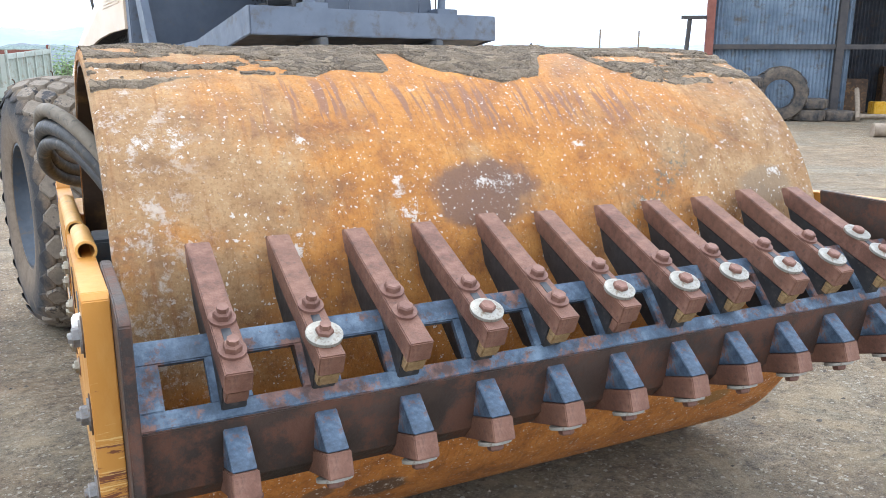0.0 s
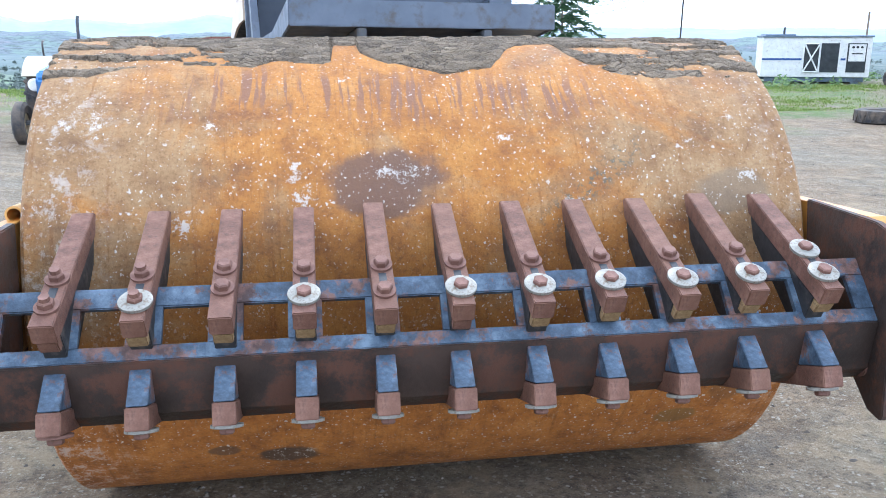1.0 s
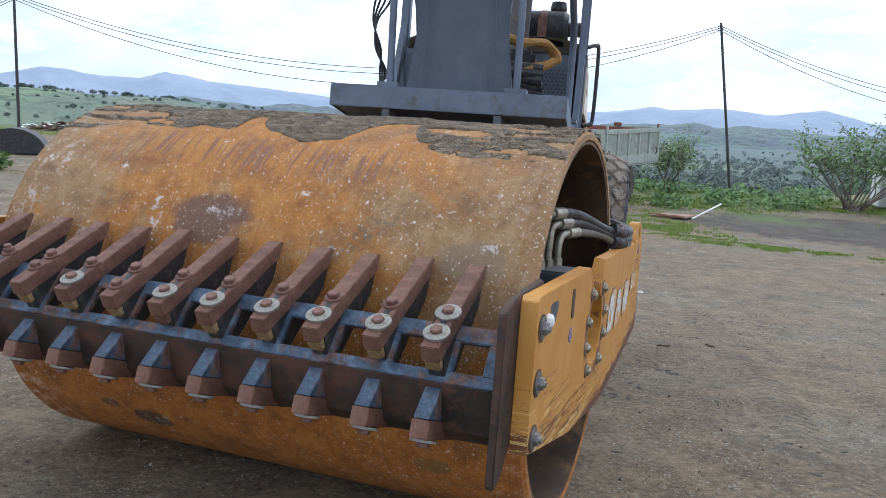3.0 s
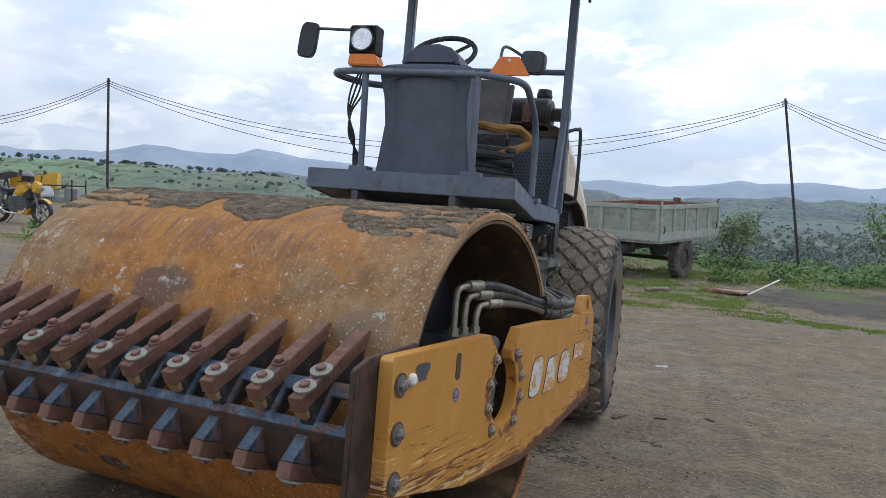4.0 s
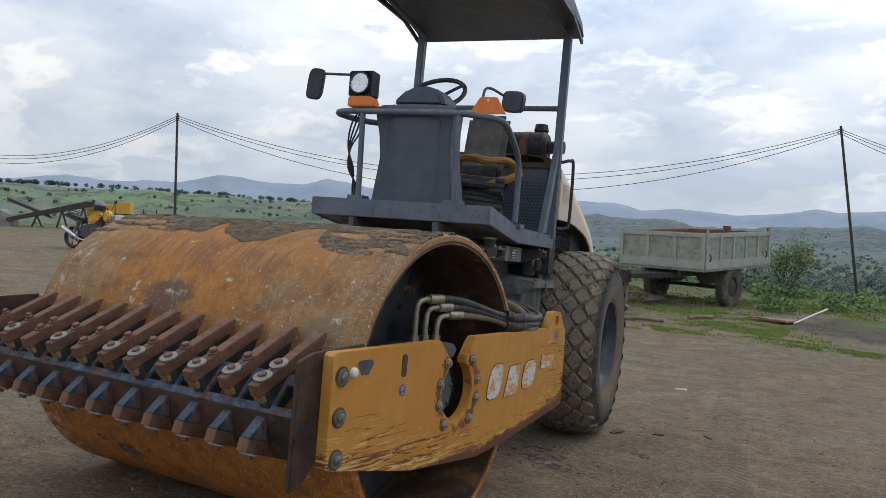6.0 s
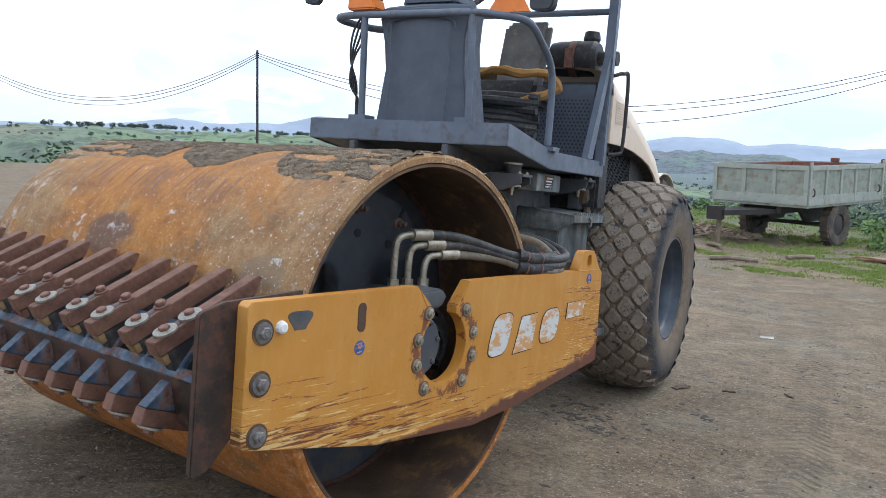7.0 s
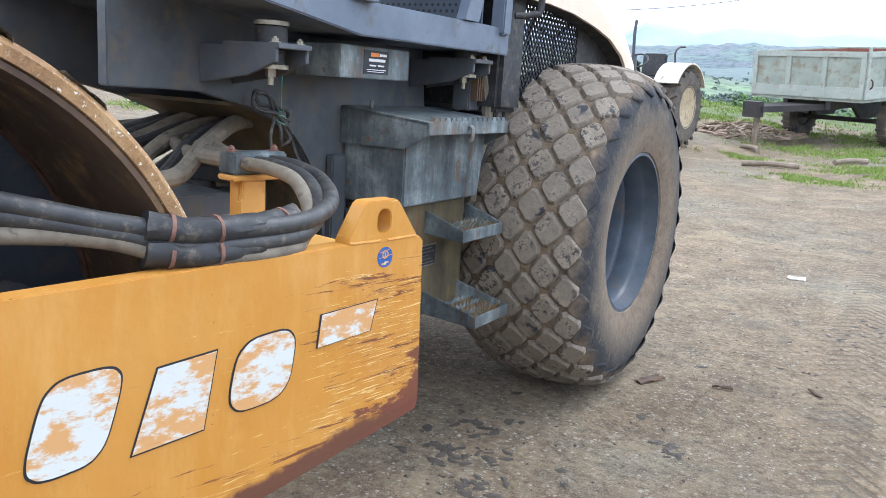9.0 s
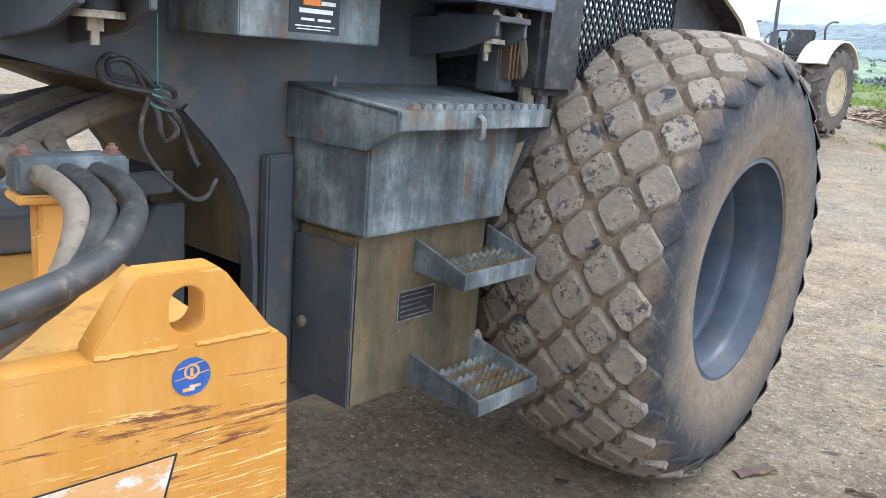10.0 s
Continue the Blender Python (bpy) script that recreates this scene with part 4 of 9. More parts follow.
def build_side_frame(side):
    bm = bmesh.new()
    x0, x1 = (1.118, 1.168) if side > 0 else (-1.168, -1.118)
    inner, outer = plate_outline()
    b_bridge(bm, inner, outer, x0, x1)
    b_prism(bm, [inner[0], (0.05, 0.912), outer[0]], "x", x0, x1)
    b_prism(bm, [inner[-1], (-0.102, 0.92), outer[-1]], "x", x0, x1)
    plate = part("side_frame", bm, YELLOW, roller, "scratched yellow side frame plate", bevel=0.002)
    # lifting ear with an open eye
    bm = bmesh.new()
    eye = slot_ring(1.147, 1.036, 1.096, 0.022, 96)
    ear = []
    shape = [(1.03, 1.0), (1.27, 1.0), (1.265, 1.024), (1.2, 1.108), (1.188, 1.117), (1.095, 1.117), (1.082, 1.108), (1.032, 1.028)]
    for y, z in eye:
        dy, dz, best = y - 1.147, z - 1.066, 9.0
        for (ay, az), (by, bz) in zip(shape, shape[1:] + shape[:1]):
            den = dy * (bz - az) - dz * (by - ay)
            if abs(den) > 1e-9:
                s = ((ay - 1.147) * (bz - az) - (az - 1.066) * (by - ay)) / den
                u = ((ay - 1.147) * dz - (az - 1.066) * dy) / den
                if s > 0 and -0.001 <= u <= 1.001:
                    best = min(best, s)
        ear.append((1.147 + dy * best, 1.066 + dz * best))
    b_bridge(bm, eye, ear, x0 + 0.001, x1 - 0.001, True)
    part("lifting_ear", bm, YELLOW, plate, "yellow lifting ear with an open eye", bevel=0.002)
    for y0, y1, z0, z1 in ((1.035, 1.135, 1.021, 1.019), (1.16, 1.262, 1.018, 1.02)):
        bm = bmesh.new()
        pts = [(1.166 * side, y0 + (y1 - y0) * k / 14, z0 + (z1 - z0) * k / 14 + 0.0012 * math.sin(2.4 * k)) for k in range(15)]
        b_tube(bm, pts, 0.004, 7)
        part("weld_bead", bm, YELLOW, plate)
    out = 0 if side > 0 else 180
    face = 1.168 * side
    for z in (0.90, 0.742, 0.58):
        # a raised dark disc stands for the shaded recess round the bolt
        bm = bmesh.new()
        b_lathe(bm, [(0.041, 0), (0.041, 0.003)], pose(face, -0.925, z, 0, 0, out), 20)
        part("bolt_seat", bm, RUST_DARK, plate)
        bm = bmesh.new()
        hexbolt(bm, pose(face + 0.002 * side, -0.925, z, 0, 0, out), 0.02, 0.014, 0.033, 0.005)
        part("frame_bolt", bm, STEEL, plate, "steel hexagon bolt")
    for y, z in ((-0.123, 0.897), (-0.177, 0.80), (-0.177, 0.704), (-0.123, 0.608), (0.123, 0.608), (0.177, 0.704), (0.177, 0.80), (0.117, 0.895)):
        bm = bmesh.new()
        b_lathe(bm, [(0.03, 0), (0.03, 0.002)], pose(face, y, z, 0, 0, out), 18)
        part("rust_ring", bm, RUST_BOLT, plate)
        bm = bmesh.new()
        hexbolt(bm, pose(face + 0.002 * side, y, z, 0, 0, out), 0.019, 0.01, 0.025, 0.003)
        part("flange_bolt", bm, FITTING, plate, "zinc hexagon bolt")
    # slot (a raised patch, coloured dark for the shade inside), worn patch and stickers
    for name, y0, y1, z0, z1, m in (("slot", -0.513, -0.475, 0.862, 0.963, RUST_DARK),):
        bm = bmesh.new()
        w, pts = (y1 - y0) / 2, []
        for k in range(24):
            a = 2 * math.pi * k / 24
            pts.append(((y0 + y1) / 2 + w * math.cos(a), (z1 - w if math.sin(a) > 0 else z0 + w) + w * math.sin(a)))
        b_prism(bm, pts, "x", face, face + 0.003 * side)
        part(name, bm, m, plate)
    for y, z in ((-0.495, 0.807), (1.153, 0.977)):
        bm = bmesh.new()
        b_lathe(bm, [(0.0255, 0), (0.0255, 0.0012)], pose(face, y, z, 0, 0, out), 24)
        s = part("sticker", bm, BLUE, plate, "round worn blue sticker with a white hook sign")
        bm = bmesh.new()
        lift = face + 0.0016 * side
        ring = [2 * math.pi * k / 20 for k in range(20)]
        b_bridge(bm, [(y + 0.0075 * math.cos(a), z + 0.007 + 0.0075 * math.sin(a)) for a in ring], [(y + 0.0105 * math.cos(a), z + 0.007 + 0.0105 * math.sin(a)) for a in ring], lift - 0.0003, lift + 0.0003, True)
        b_box(bm, (lift - 0.0003, y - 0.002, z + 0.001), (lift + 0.0003, y + 0.002, z + 0.012))
        b_box(bm, (lift - 0.0003, y - 0.012, z - 0.019), (lift + 0.0003, y + 0.004, z - 0.0145))
        b_box(bm, (lift - 0.0003, y - 0.003, z - 0.0145), (lift + 0.0003, y + 0.012, z - 0.011))
        b_prism(bm, [(y - 0.018, z + 0.012), (y + 0.016, z + 0.0185), (y + 0.016, z + 0.0195), (y - 0.018, z + 0.0132)], "x", lift - 0.0003, lift + 0.0003)
        b_prism(bm, [(y - 0.022, z - 0.002), (y + 0.023, z + 0.0045), (y + 0.023, z + 0.006), (y - 0.022, z - 0.001)], "x", lift + 0.0004, lift + 0.0007)
        part("hook_sign", bm, WORN_WHITE, s)
    bm = bmesh.new()
    pts = [(-0.775 + 0.045 * math.cos(a) * (1 + 0.3 * math.sin(3 * a)), 0.925 + 0.04 * math.sin(a) * (1 + 0.25 * math.cos(2 * a))) for a in [2 * math.pi * k / 26 for k in range(26)]]
    b_prism(bm, pts, "x", face, face + 0.0015 * side)
    part("bare_patch", bm, GREY_DARK, plate, "patch of bare dark steel")
    bm = bmesh.new()
    b_lathe(bm, [(0.022, 0), (0.02, 0.012), (0.012, 0.018)], pose(face, -0.855, 0.91, 0, 0, out), 10)
    part("plastic_cap", bm, WHITE, plate, "white plastic cap")
    return plate


plates = {side: build_side_frame(side) for side in (-1, 1)}


def build_frame_tubes():
    """Two short open tubes welded along the top edge of the far side frame."""
    for y0, y1, x in ((-0.6, -0.28, -1.137), (-0.22, 0.55, -1.145)):
        bm = bmesh.new()
        b_lathe(bm, [(0.024, y0), (0.024, y1), (0.018, y1), (0.018, y0)], pose(x, 0, 1.014, 0, 0, 90), 20, closed=True)
        part("edge_tube", bm, YELLOW_CLEAN, plates[-1], "short open yellow tube welded on the frame edge")


build_frame_tubes()


def build_lettermark(side):
    """The worn maker's mark: four slanting pale blocks with dark edges, drawn as plain shapes."""
    face = 1.168 * side

    def slab(pts, grow, lift, material, name):
        bm = bmesh.new()
        cy, cz = sum(a for a, _ in pts) / len(pts), sum(b for _, b in pts) / len(pts)
        far = [(cy + (a - cy) * (1 + grow / 0.1), cz + (b - cz) * (1 + grow / 0.1)) for a, b in pts]
        b_prism(bm, far, "x", face + lift * side, face + (lift + 0.0012) * side)
        bmesh.ops.triangulate(bm, faces=[f for f in bm.faces if len(f.verts) > 4])
        part(name, bm, material, plates[side])

    blocks = [
        [(0.29, 0.70), (0.32, 0.675), (0.43, 0.685), (0.475, 0.83), (0.455, 0.858), (0.36, 0.855), (0.325, 0.825)],
        [(0.49, 0.672), (0.645, 0.68), (0.675, 0.84), (0.545, 0.832)],
        [(0.7, 0.69), (0.86, 0.70), (0.885, 0.855), (0.73, 0.845)],
        [(0.945, 0.79), (0.955, 0.866), (1.13, 0.874), (1.11, 0.80)],
    ]
    def rounded(pts):
        for _ in range(3):
            pts = [q for (a, b), (c, d) in zip(pts, pts[1:] + pts[:1]) for q in ((0.8 * a + 0.2 * c, 0.8 * b + 0.2 * d), (0.2 * a + 0.8 * c, 0.2 * b + 0.8 * d))]
        return pts

    blocks[0], blocks[2] = rounded(blocks[0]), rounded(blocks[2])
    for pts in blocks:
        slab(pts, 0.005, 0.0006, OUTLINE, "mark_edge")
        slab(pts, 0.0, 0.0022, WORN_WHITE, "mark_block")


for side in (-1, 1):
    build_lettermark(side)

# scraper beam: a ladder plate leaning against the drum, a front web and a bottom plate
L_BACK, L_FRONT = Vector((0, -0.964, 0.884)), Vector((0, -1.075, 0.739))


def build_beam():
    along = (L_BACK - L_FRONT).normalized()
    out = Vector((0, -along.z, along.y))

    def lay(bm, x0, x1, s0, s1, thick=0.018):
        c = []
        for lift in (0.0, -thick):
            for x, s in ((x0, s0), (x1, s0), (x1, s1), (x0, s1)):
                v = L_FRONT + along * s + out * lift
                c.append(Vector((x, v.y, v.z)))
        b_poly(bm, c, [(0, 1, 2, 3), (7, 6, 5, 4), (0, 4, 5, 1), (1, 5, 6, 2), (2, 6, 7, 3), (3, 7, 4, 0)])

    wide = (L_BACK - L_FRONT).length
    bm = bmesh.new()
    lay(bm, -1.094, 1.094, wide - 0.052, wide)
    lay(bm, -1.094, 1.094, 0.0, 0.038)
    beam = part("scraper_beam", bm, BEAM, roller, "blue-grey painted ladder-shaped scraper beam, rusty at the edges", bevel=0.003)
    edges = [-1.094] + [(k - 6) * 0.1835 for k in range(1, 12)] + [1.094]
    for k, x in enumerate(edges):
        w = 0.04
        x0 = max(-1.094, x - w)
        bm = bmesh.new()
        lay(bm, x0 if 0 < k < 12 else (x if k == 0 else x - 0.05), min(1.094, x + w) if 0 < k < 12 else (x + 0.05 if k == 0 else x), 0.036, wide - 0.05)
        part("rung", bm, BEAM, beam, bevel=0.002)
    bm = bmesh.new()
    b_prism(bm, [(-1.078, 0.737), (-1.06, 0.74), (-1.034, 0.612), (-1.003, 0.578), (-1.014, 0.566), (-1.05, 0.602)], "x", -1.094, 1.094)
    part("front_web", bm, END, beam, "dark rusty front web plate", bevel=0.002)
    for side in (-1, 1):
        bm = bmesh.new()
        x0, x1 = sorted((1.094 * side, 1.117 * side))
        b_prism(bm, [(-0.72, 1.01), (-1.03, 0.99), (-1.105, 0.965), (-1.115, 0.955), (-1.12, 0.49), (-1.11, 0.478), (-1.06, 0.49), (-0.95, 0.60), (-0.8, 0.6), (-0.75, 0.7)], "x", x0, x1)
        part("end_plate", bm, END, beam, "dark steel end plate with rusty edges", bevel=0.003)
        bm = bmesh.new()
        hexbolt(bm, pose(1.094 * side, -1.02, 0.6, 0, 0, 180 if side > 0 else 0), 0.02, 0.02, 0.03, 0.005)
        part("end_bolt", bm, RUST_BOLT, beam)
    return beam


build_beam()


def build_teeth():
    """Eleven bars above the beam and eleven below, each on its gusset, bolted with washers."""
    rng = random.Random(4)
    up = math.degrees(math.atan2(0.19, 0.382))
    for k in range(1, 12):
        x = (k - 6) * 0.1835 + rng.uniform(-0.003, 0.003)
        # upper bar: origin at its front end, top edge; y runs back and up to the drum
        at = pose(x, -1.135 + rng.uniform(-0.012, 0.012), 0.848, up + rng.uniform(-0.8, 0.8), 0, rng.uniform(-0.6, 0.6))
        bm = bmesh.new()
        b_prism(bm, [(0.0, 0.0), (0.425, 0.0), (0.44, -0.012), (0.40, -0.05), (0.0, -0.05)], "x", -0.0265, 0.0265)
        bar = part("scraper_tooth", bm, TOOTH, roller, "rusty brown steel scraper bar", bevel=0.0025, at=at)
        bm = bmesh.new()
        b_prism(bm, [(0.03, -0.05), (0.39, -0.05), (0.34, -0.1), (0.1, -0.165), (0.03, -0.14)], "x", -0.0245, 0.0245)
        part("gusset", bm, BLACK, bar, "black welded gusset", bevel=0.002)
        bm = bmesh.new()
        b_prism(bm, [(0.004, -0.051), (0.07, -0.051), (0.075, -0.085), (0.012, -0.088)], "x", -0.022, 0.022)
        part("weld_block", bm, TOOTH if k in (6, 1) else GREASE, bar, "small yellow-brown block under the bar", bevel=0.003)
        pale = k in (2, 4, 6, 7, 8, 9, 10, 11)
        for n, yy in enumerate((0.062, 0.158)):
            big = (pale and n == 0) or (k == 11 and n == 1)
            if k == 3 and n == 0:
                yy = 0.1
            if k == 3 and n == 1:
                yy = 0.175
            bm = bmesh.new()
            b_lathe(bm, [(0.0, 0.001), (0.038 if big else 0.026, 0.001), (0.038 if big else 0.026, 0.008), (0.03, 0.0105)] if big else [(0.027, 0.0), (0.027, 0.006)], pose(0, yy, 0, 0, -90, 0), 20)
            part("washer", bm, ZINC if big else RUST_BOLT, bar, "pale zinc washer" if big else "")
            bm = bmesh.new()
            m = pose(0, yy, 0.006, rng.uniform(0, 60), -90, 0)
            b_lathe(bm, [(0.0185, 0.0), (0.0185, 0.012), (0.015, 0.0155)], m, 6)
            if k in (2, 1):
                b_lathe(bm, [(0.012, 0.012), (0.012, 0.026)], m, 8)
            part("bolt", bm, RUST_BOLT, bar)
        # the slot is a black inlay, its inner shade given by colour
        bm = bmesh.new()
        b_box(bm, (-0.009, 0.092, -0.01), (0.009, 0.128, 0.0012))
        part("slot", bm, OUTLINE, bar)
        # lower bar: it points down and back to the drum
        at = pose(x - 0.002, -1.152 + rng.uniform(-0.008, 0.008), 0.655, -16 + rng.uniform(-0.8, 0.8), 0, rng.uniform(-0.8, 0.8))
        bm = bmesh.new()
        b_prism(bm, [(0.0, 0.0), (0.4, 0.0), (0.415, -0.02), (0.395, -0.05), (0.0, -0.052)], "x", -0.0265, 0.0265)
        bar = part("scraper_tooth", bm, TOOTH, roller, "rusty brown steel scraper bar", bevel=0.0025, at=at)
        bm = bmesh.new()
        b_prism(bm, [(0.002, 0.0015), (0.055, 0.085), (0.075, 0.095), (0.2, 0.04), (0.22, 0.0015)], "x", -0.0235, 0.0235)
        part("gusset", bm, BEAM, bar, "blue-grey painted gusset", bevel=0.002)
        bm = bmesh.new()
        pale = k != 1
        b_lathe(bm, [(0.038, 0.0), (0.038, 0.007), (0.03, 0.009)], pose(0, 0.052, -0.053, 0, 90, 0), 20)
        part("washer", bm, ZINC if pale else RUST_BOLT, bar, "pale zinc washer")
        bm = bmesh.new()
        b_lathe(bm, [(0.0185, 0.0), (0.0185, 0.012), (0.015, 0.016)], pose(0, 0.052, -0.06, 0, 90, 0), 6)
        part("bolt", bm, RUST_BOLT, bar)


build_teeth()


def build_hub_motor():
    for side in (-1, 1):
        turned = 0 if side > 0 else 180
        # the cap is coloured black to give the dark void of the opening
        bm = bmesh.new()
        b_lathe(bm, [(0.2, 0.94 * side), (0.2, 0.985 * side), (0.06, 0.99 * side)], pose(0, 0, MID), 40)
        cap = part("hub_cover", bm, BLACK, roller, "hub deep in the frame opening, coloured black for the dark cavity")
        bm = bmesh.new()
        b_lathe(bm, [(0.118, 0.985 * side), (0.118, 1.108 * side), (0.112, 1.114 * side)], pose(0, -0.088, MID + 0.005), 40)
        part("motor_face", bm, INSIDE_PLATE, cap, "smooth dark motor cover")
        for a in (12, 60, -42, 115, 190, 250):
            bm = bmesh.new()
            hexbolt(bm, pose(1.112 * side, -0.088 + 0.1 * math.cos(radians(a)), MID + 0.005 + 0.1 * math.sin(radians(a)), 0, 0, turned), 0.011, 0.008, 0.013, 0.002)
            part("cover_bolt", bm, GREY_DARK, cap)
        # curved ribs of the brake housing beside the motor
        for k, r in enumerate((0.09, 0.125, 0.16)):
            bm = bmesh.new()
            arc = [(0.05 + r * math.cos(radians(-50 + 10 * i)), MID - 0.02 + r * math.sin(radians(-50 + 10 * i))) for i in range(16)]
            back = [(0.05 + (r - 0.012) * math.cos(radians(-50 + 10 * i)), MID - 0.02 + (r - 0.012) * math.sin(radians(-50 + 10 * i))) for i in range(16)]
            lo, hi = sorted((0.985 * side, (1.06 - 0.02 * k) * side))
            b_prism(bm, arc + back[::-1], "x", lo, hi)
            bmesh.ops.triangulate(bm, faces=[f for f in bm.faces if len(f.verts) > 4])
            part("housing_rib", bm, BLACK, cap)
        lo, hi = sorted((0.9 * side, 1.105 * side))
        bm = bmesh.new()
        b_prism(bm, [(-0.12, 0.9), (0.04, 0.9), (0.07, 0.945), (0.035, 0.975), (-0.12, 0.965)], "x", lo, hi)
        part("motor_block", bm, GREY_DARK, cap, "black hydraulic motor block", bevel=0.008)


build_hub_motor()


def build_hoses():
    runs = [
        (0.95, -0.07, 1.175, 0.0205, HOSE, 0.0),
        (0.965, 0.0, 1.135, 0.0195, HOSE, 0.03),
        (0.985, 0.075, 1.095, 0.0185, HOSE_TAN, 0.055),
    ]
    for x, y, z, r, m, low in runs:
        hose = thing_part("hydraulic_hose", roller, "dusty black hydraulic hose with bent steel end")
        bm = bmesh.new()
        b_tube(bm, curve_pts([(x + 0.02, y + 0.1, z + 0.005), (x + 0.07, y + 0.3, z - 0.005), (1.09, 0.5, 1.105 - low * 0.6), (1.14, 0.64, 1.085 - low), (1.15, 0.86, 1.08 - low), (1.115, 0.99 - low, 1.09 - low), (1.02, 1.105 - 1.2 * low, 1.105 - 0.6 * low), (0.88, 1.19 - 1.5 * low, 1.13), (0.75, 1.215 - 1.7 * low, 1.148), (0.645, 1.215 - 1.7 * low, 1.15)], 10), r, 14)
        part("hose", bm, m, hose)
        bm = bmesh.new()
        b_tube(bm, curve_pts([(x, y - 0.02, 0.93), (x, y - 0.02, z - 0.06), (x + 0.004, y - 0.005, z - 0.012), (x + 0.012, y + 0.035, z), (x + 0.022, y + 0.1, z + 0.005)], 8), 0.0145, 12)
        part("bent_pipe", bm, FITTING, hose, "bent zinc pipe end")
        bm = bmesh.new()
        b_tube(bm, [(x, y - 0.02, 0.955), (x, y - 0.02, 1.0)], 0.023, 6)
        part("union_nut", bm, FITTING, hose)
        bm = bmesh.new()
        b_tube(bm, [(x + 0.015, y + 0.06, z + 0.002), (x + 0.036, y + 0.15, z + 0.004)], r + 0.004, 14)
        part("ferrule", bm, FITTING, hose)
    # on the far side the hoses loop out over the other side frame
    for k, (r, m) in enumerate(((0.022, HOSE_TAN), (0.026, HOSE), (0.022, HOSE))):
        low = 0.04 * k
        bm = bmesh.new()
        b_tube(bm, curve_pts([(-0.97, -0.15 + low, 1.04 - low), (-1.05, -0.05 + low, 1.2 - low), (-1.13, 0.1 + low, 1.3 - low), (-1.19, 0.32 + low, 1.33 - 1.4 * low), (-1.195, 0.52 + low, 1.25 - 1.4 * low), (-1.12, 0.8, 1.15 - low), (-0.95, 1.08 - low, 1.12 - low), (-0.65, 1.2 - low, 1.15)], 8), r, 12)
        part("hydraulic_hose", bm, m, roller, "dusty hydraulic hose looping over the side frame")
    # wrapping where the hoses pass over the frame
    for k in range(2):
        bm = bmesh.new()
        pts = curve_pts([(1.115, 0.55, 1.1 - 0.05 * k), (1.14, 0.65, 1.085 - 0.045 * k), (1.135, 0.82, 1.082 - 0.045 * k), (1.1, 0.92, 1.085 - 0.045 * k)], 8)
        b_tube(bm, pts, 0.029, 14)
        for v in bm.verts:
            v.co += Vector((0.006, 0.004, 0.006)) * noise.noise(v.co * 38)
        part("hose_wrap", bm, BLACK, roller, "black rubber sheet wrapped round the hoses")
        for f in (0.2, 0.45, 0.8):
            bm = bmesh.new()
            p0 = pts[int(f * (len(pts) - 1))]
            d = (pts[int(f * (len(pts) - 1)) + 1] - p0).normalized() * 0.004
            b_tube(bm, [p0 - d, p0 + d], 0.0315, 14)
            part("tie_wire", bm, RUST_BOLT, roller, "rusty tie wire")
    # the manifold on the yellow bracket
    bm = bmesh.new()
    b_box(bm, (0.572, 1.085, 1.118), (0.646, 1.27, 1.178))
    block = part("hose_clamp", bm, TANK, roller, "grey steel hose clamp block", bevel=0.006)
    for y in (1.105, 1.252):
        bm = bmesh.new()
        hexbolt(bm, pose(0.605, y, 1.178, 0, -90, 0), 0.011, 0.01, 0.016, 0.003)
        part("clamp_bolt", bm, RUST_BOLT, block)
    bm = bmesh.new()
    b_box(bm, (0.57, 1.083, 1.1), (0.648, 1.272, 1.116))
    b_prism(bm, [(1.11, 0.945), (1.2, 0.945), (1.2, 1.1), (1.12, 1.1), (1.12, 1.05), (1.11, 1.045)], "x", 0.622, 0.64)
    b_box(bm, (0.575, 1.12, 0.945), (0.622, 1.135, 1.1))
    part("clamp_bracket", bm, YELLOW_CLEAN, roller, "yellow clamp bracket", bevel=0.004)


def thing_part(name, parent, label):
    ob = new(name)
    ob.parent = parent
    ob.empty_display_size = 0.1
    return tagged(ob, label)


build_hoses()


def build_cross_frame():
    bm = bmesh.new()
    b_box(bm, (-1.118, 0.93, 0.62), (1.118, 1.2, 0.93))
    cross = part("cross_member", bm, YELLOW_CLEAN, roller, "yellow rear cross member of the drum frame", bevel=0.012)
    bm = bmesh.new()
    b_prism(bm, [(0.84, 0.93), (0.93, 0.93), (1.3, 0.93), (1.3, 0.95), (0.92, 0.95)], "x", -1.1, 1.1)
    part("top_flange", bm, YELLOW_CLEAN, cross, bevel=0.004)
    bm = bmesh.new()
    b_box(bm, (-0.28, 1.2, 0.45), (0.28, 1.36, 0.98))
    part("joint_block", bm, RUST_DARK, cross, "dark articulation joint block", bevel=0.02)
    bm = bmesh.new()
    b_tube(bm, [(0, 1.36, 0.4), (0, 1.36, 1.02)], 0.09, 20)
    part("joint_pin", bm, BLACK, cross)
    bm = bmesh.new()
    b_box(bm, (-0.3, 1.0, 0.955), (0.4, 1.25, 1.03))
    part("valve_plate", bm, GREY_DARK, cross, bevel=0.006)


build_cross_frame()

# ---- the rear half, turned on its joint ----
REAR = pose(0.07, 1.38, 0, 0, 0, 9.2)


def rear(name, bm, material, label="", bevel=0.0):
    return part(name, bm, material, roller, label, bevel, REAR)


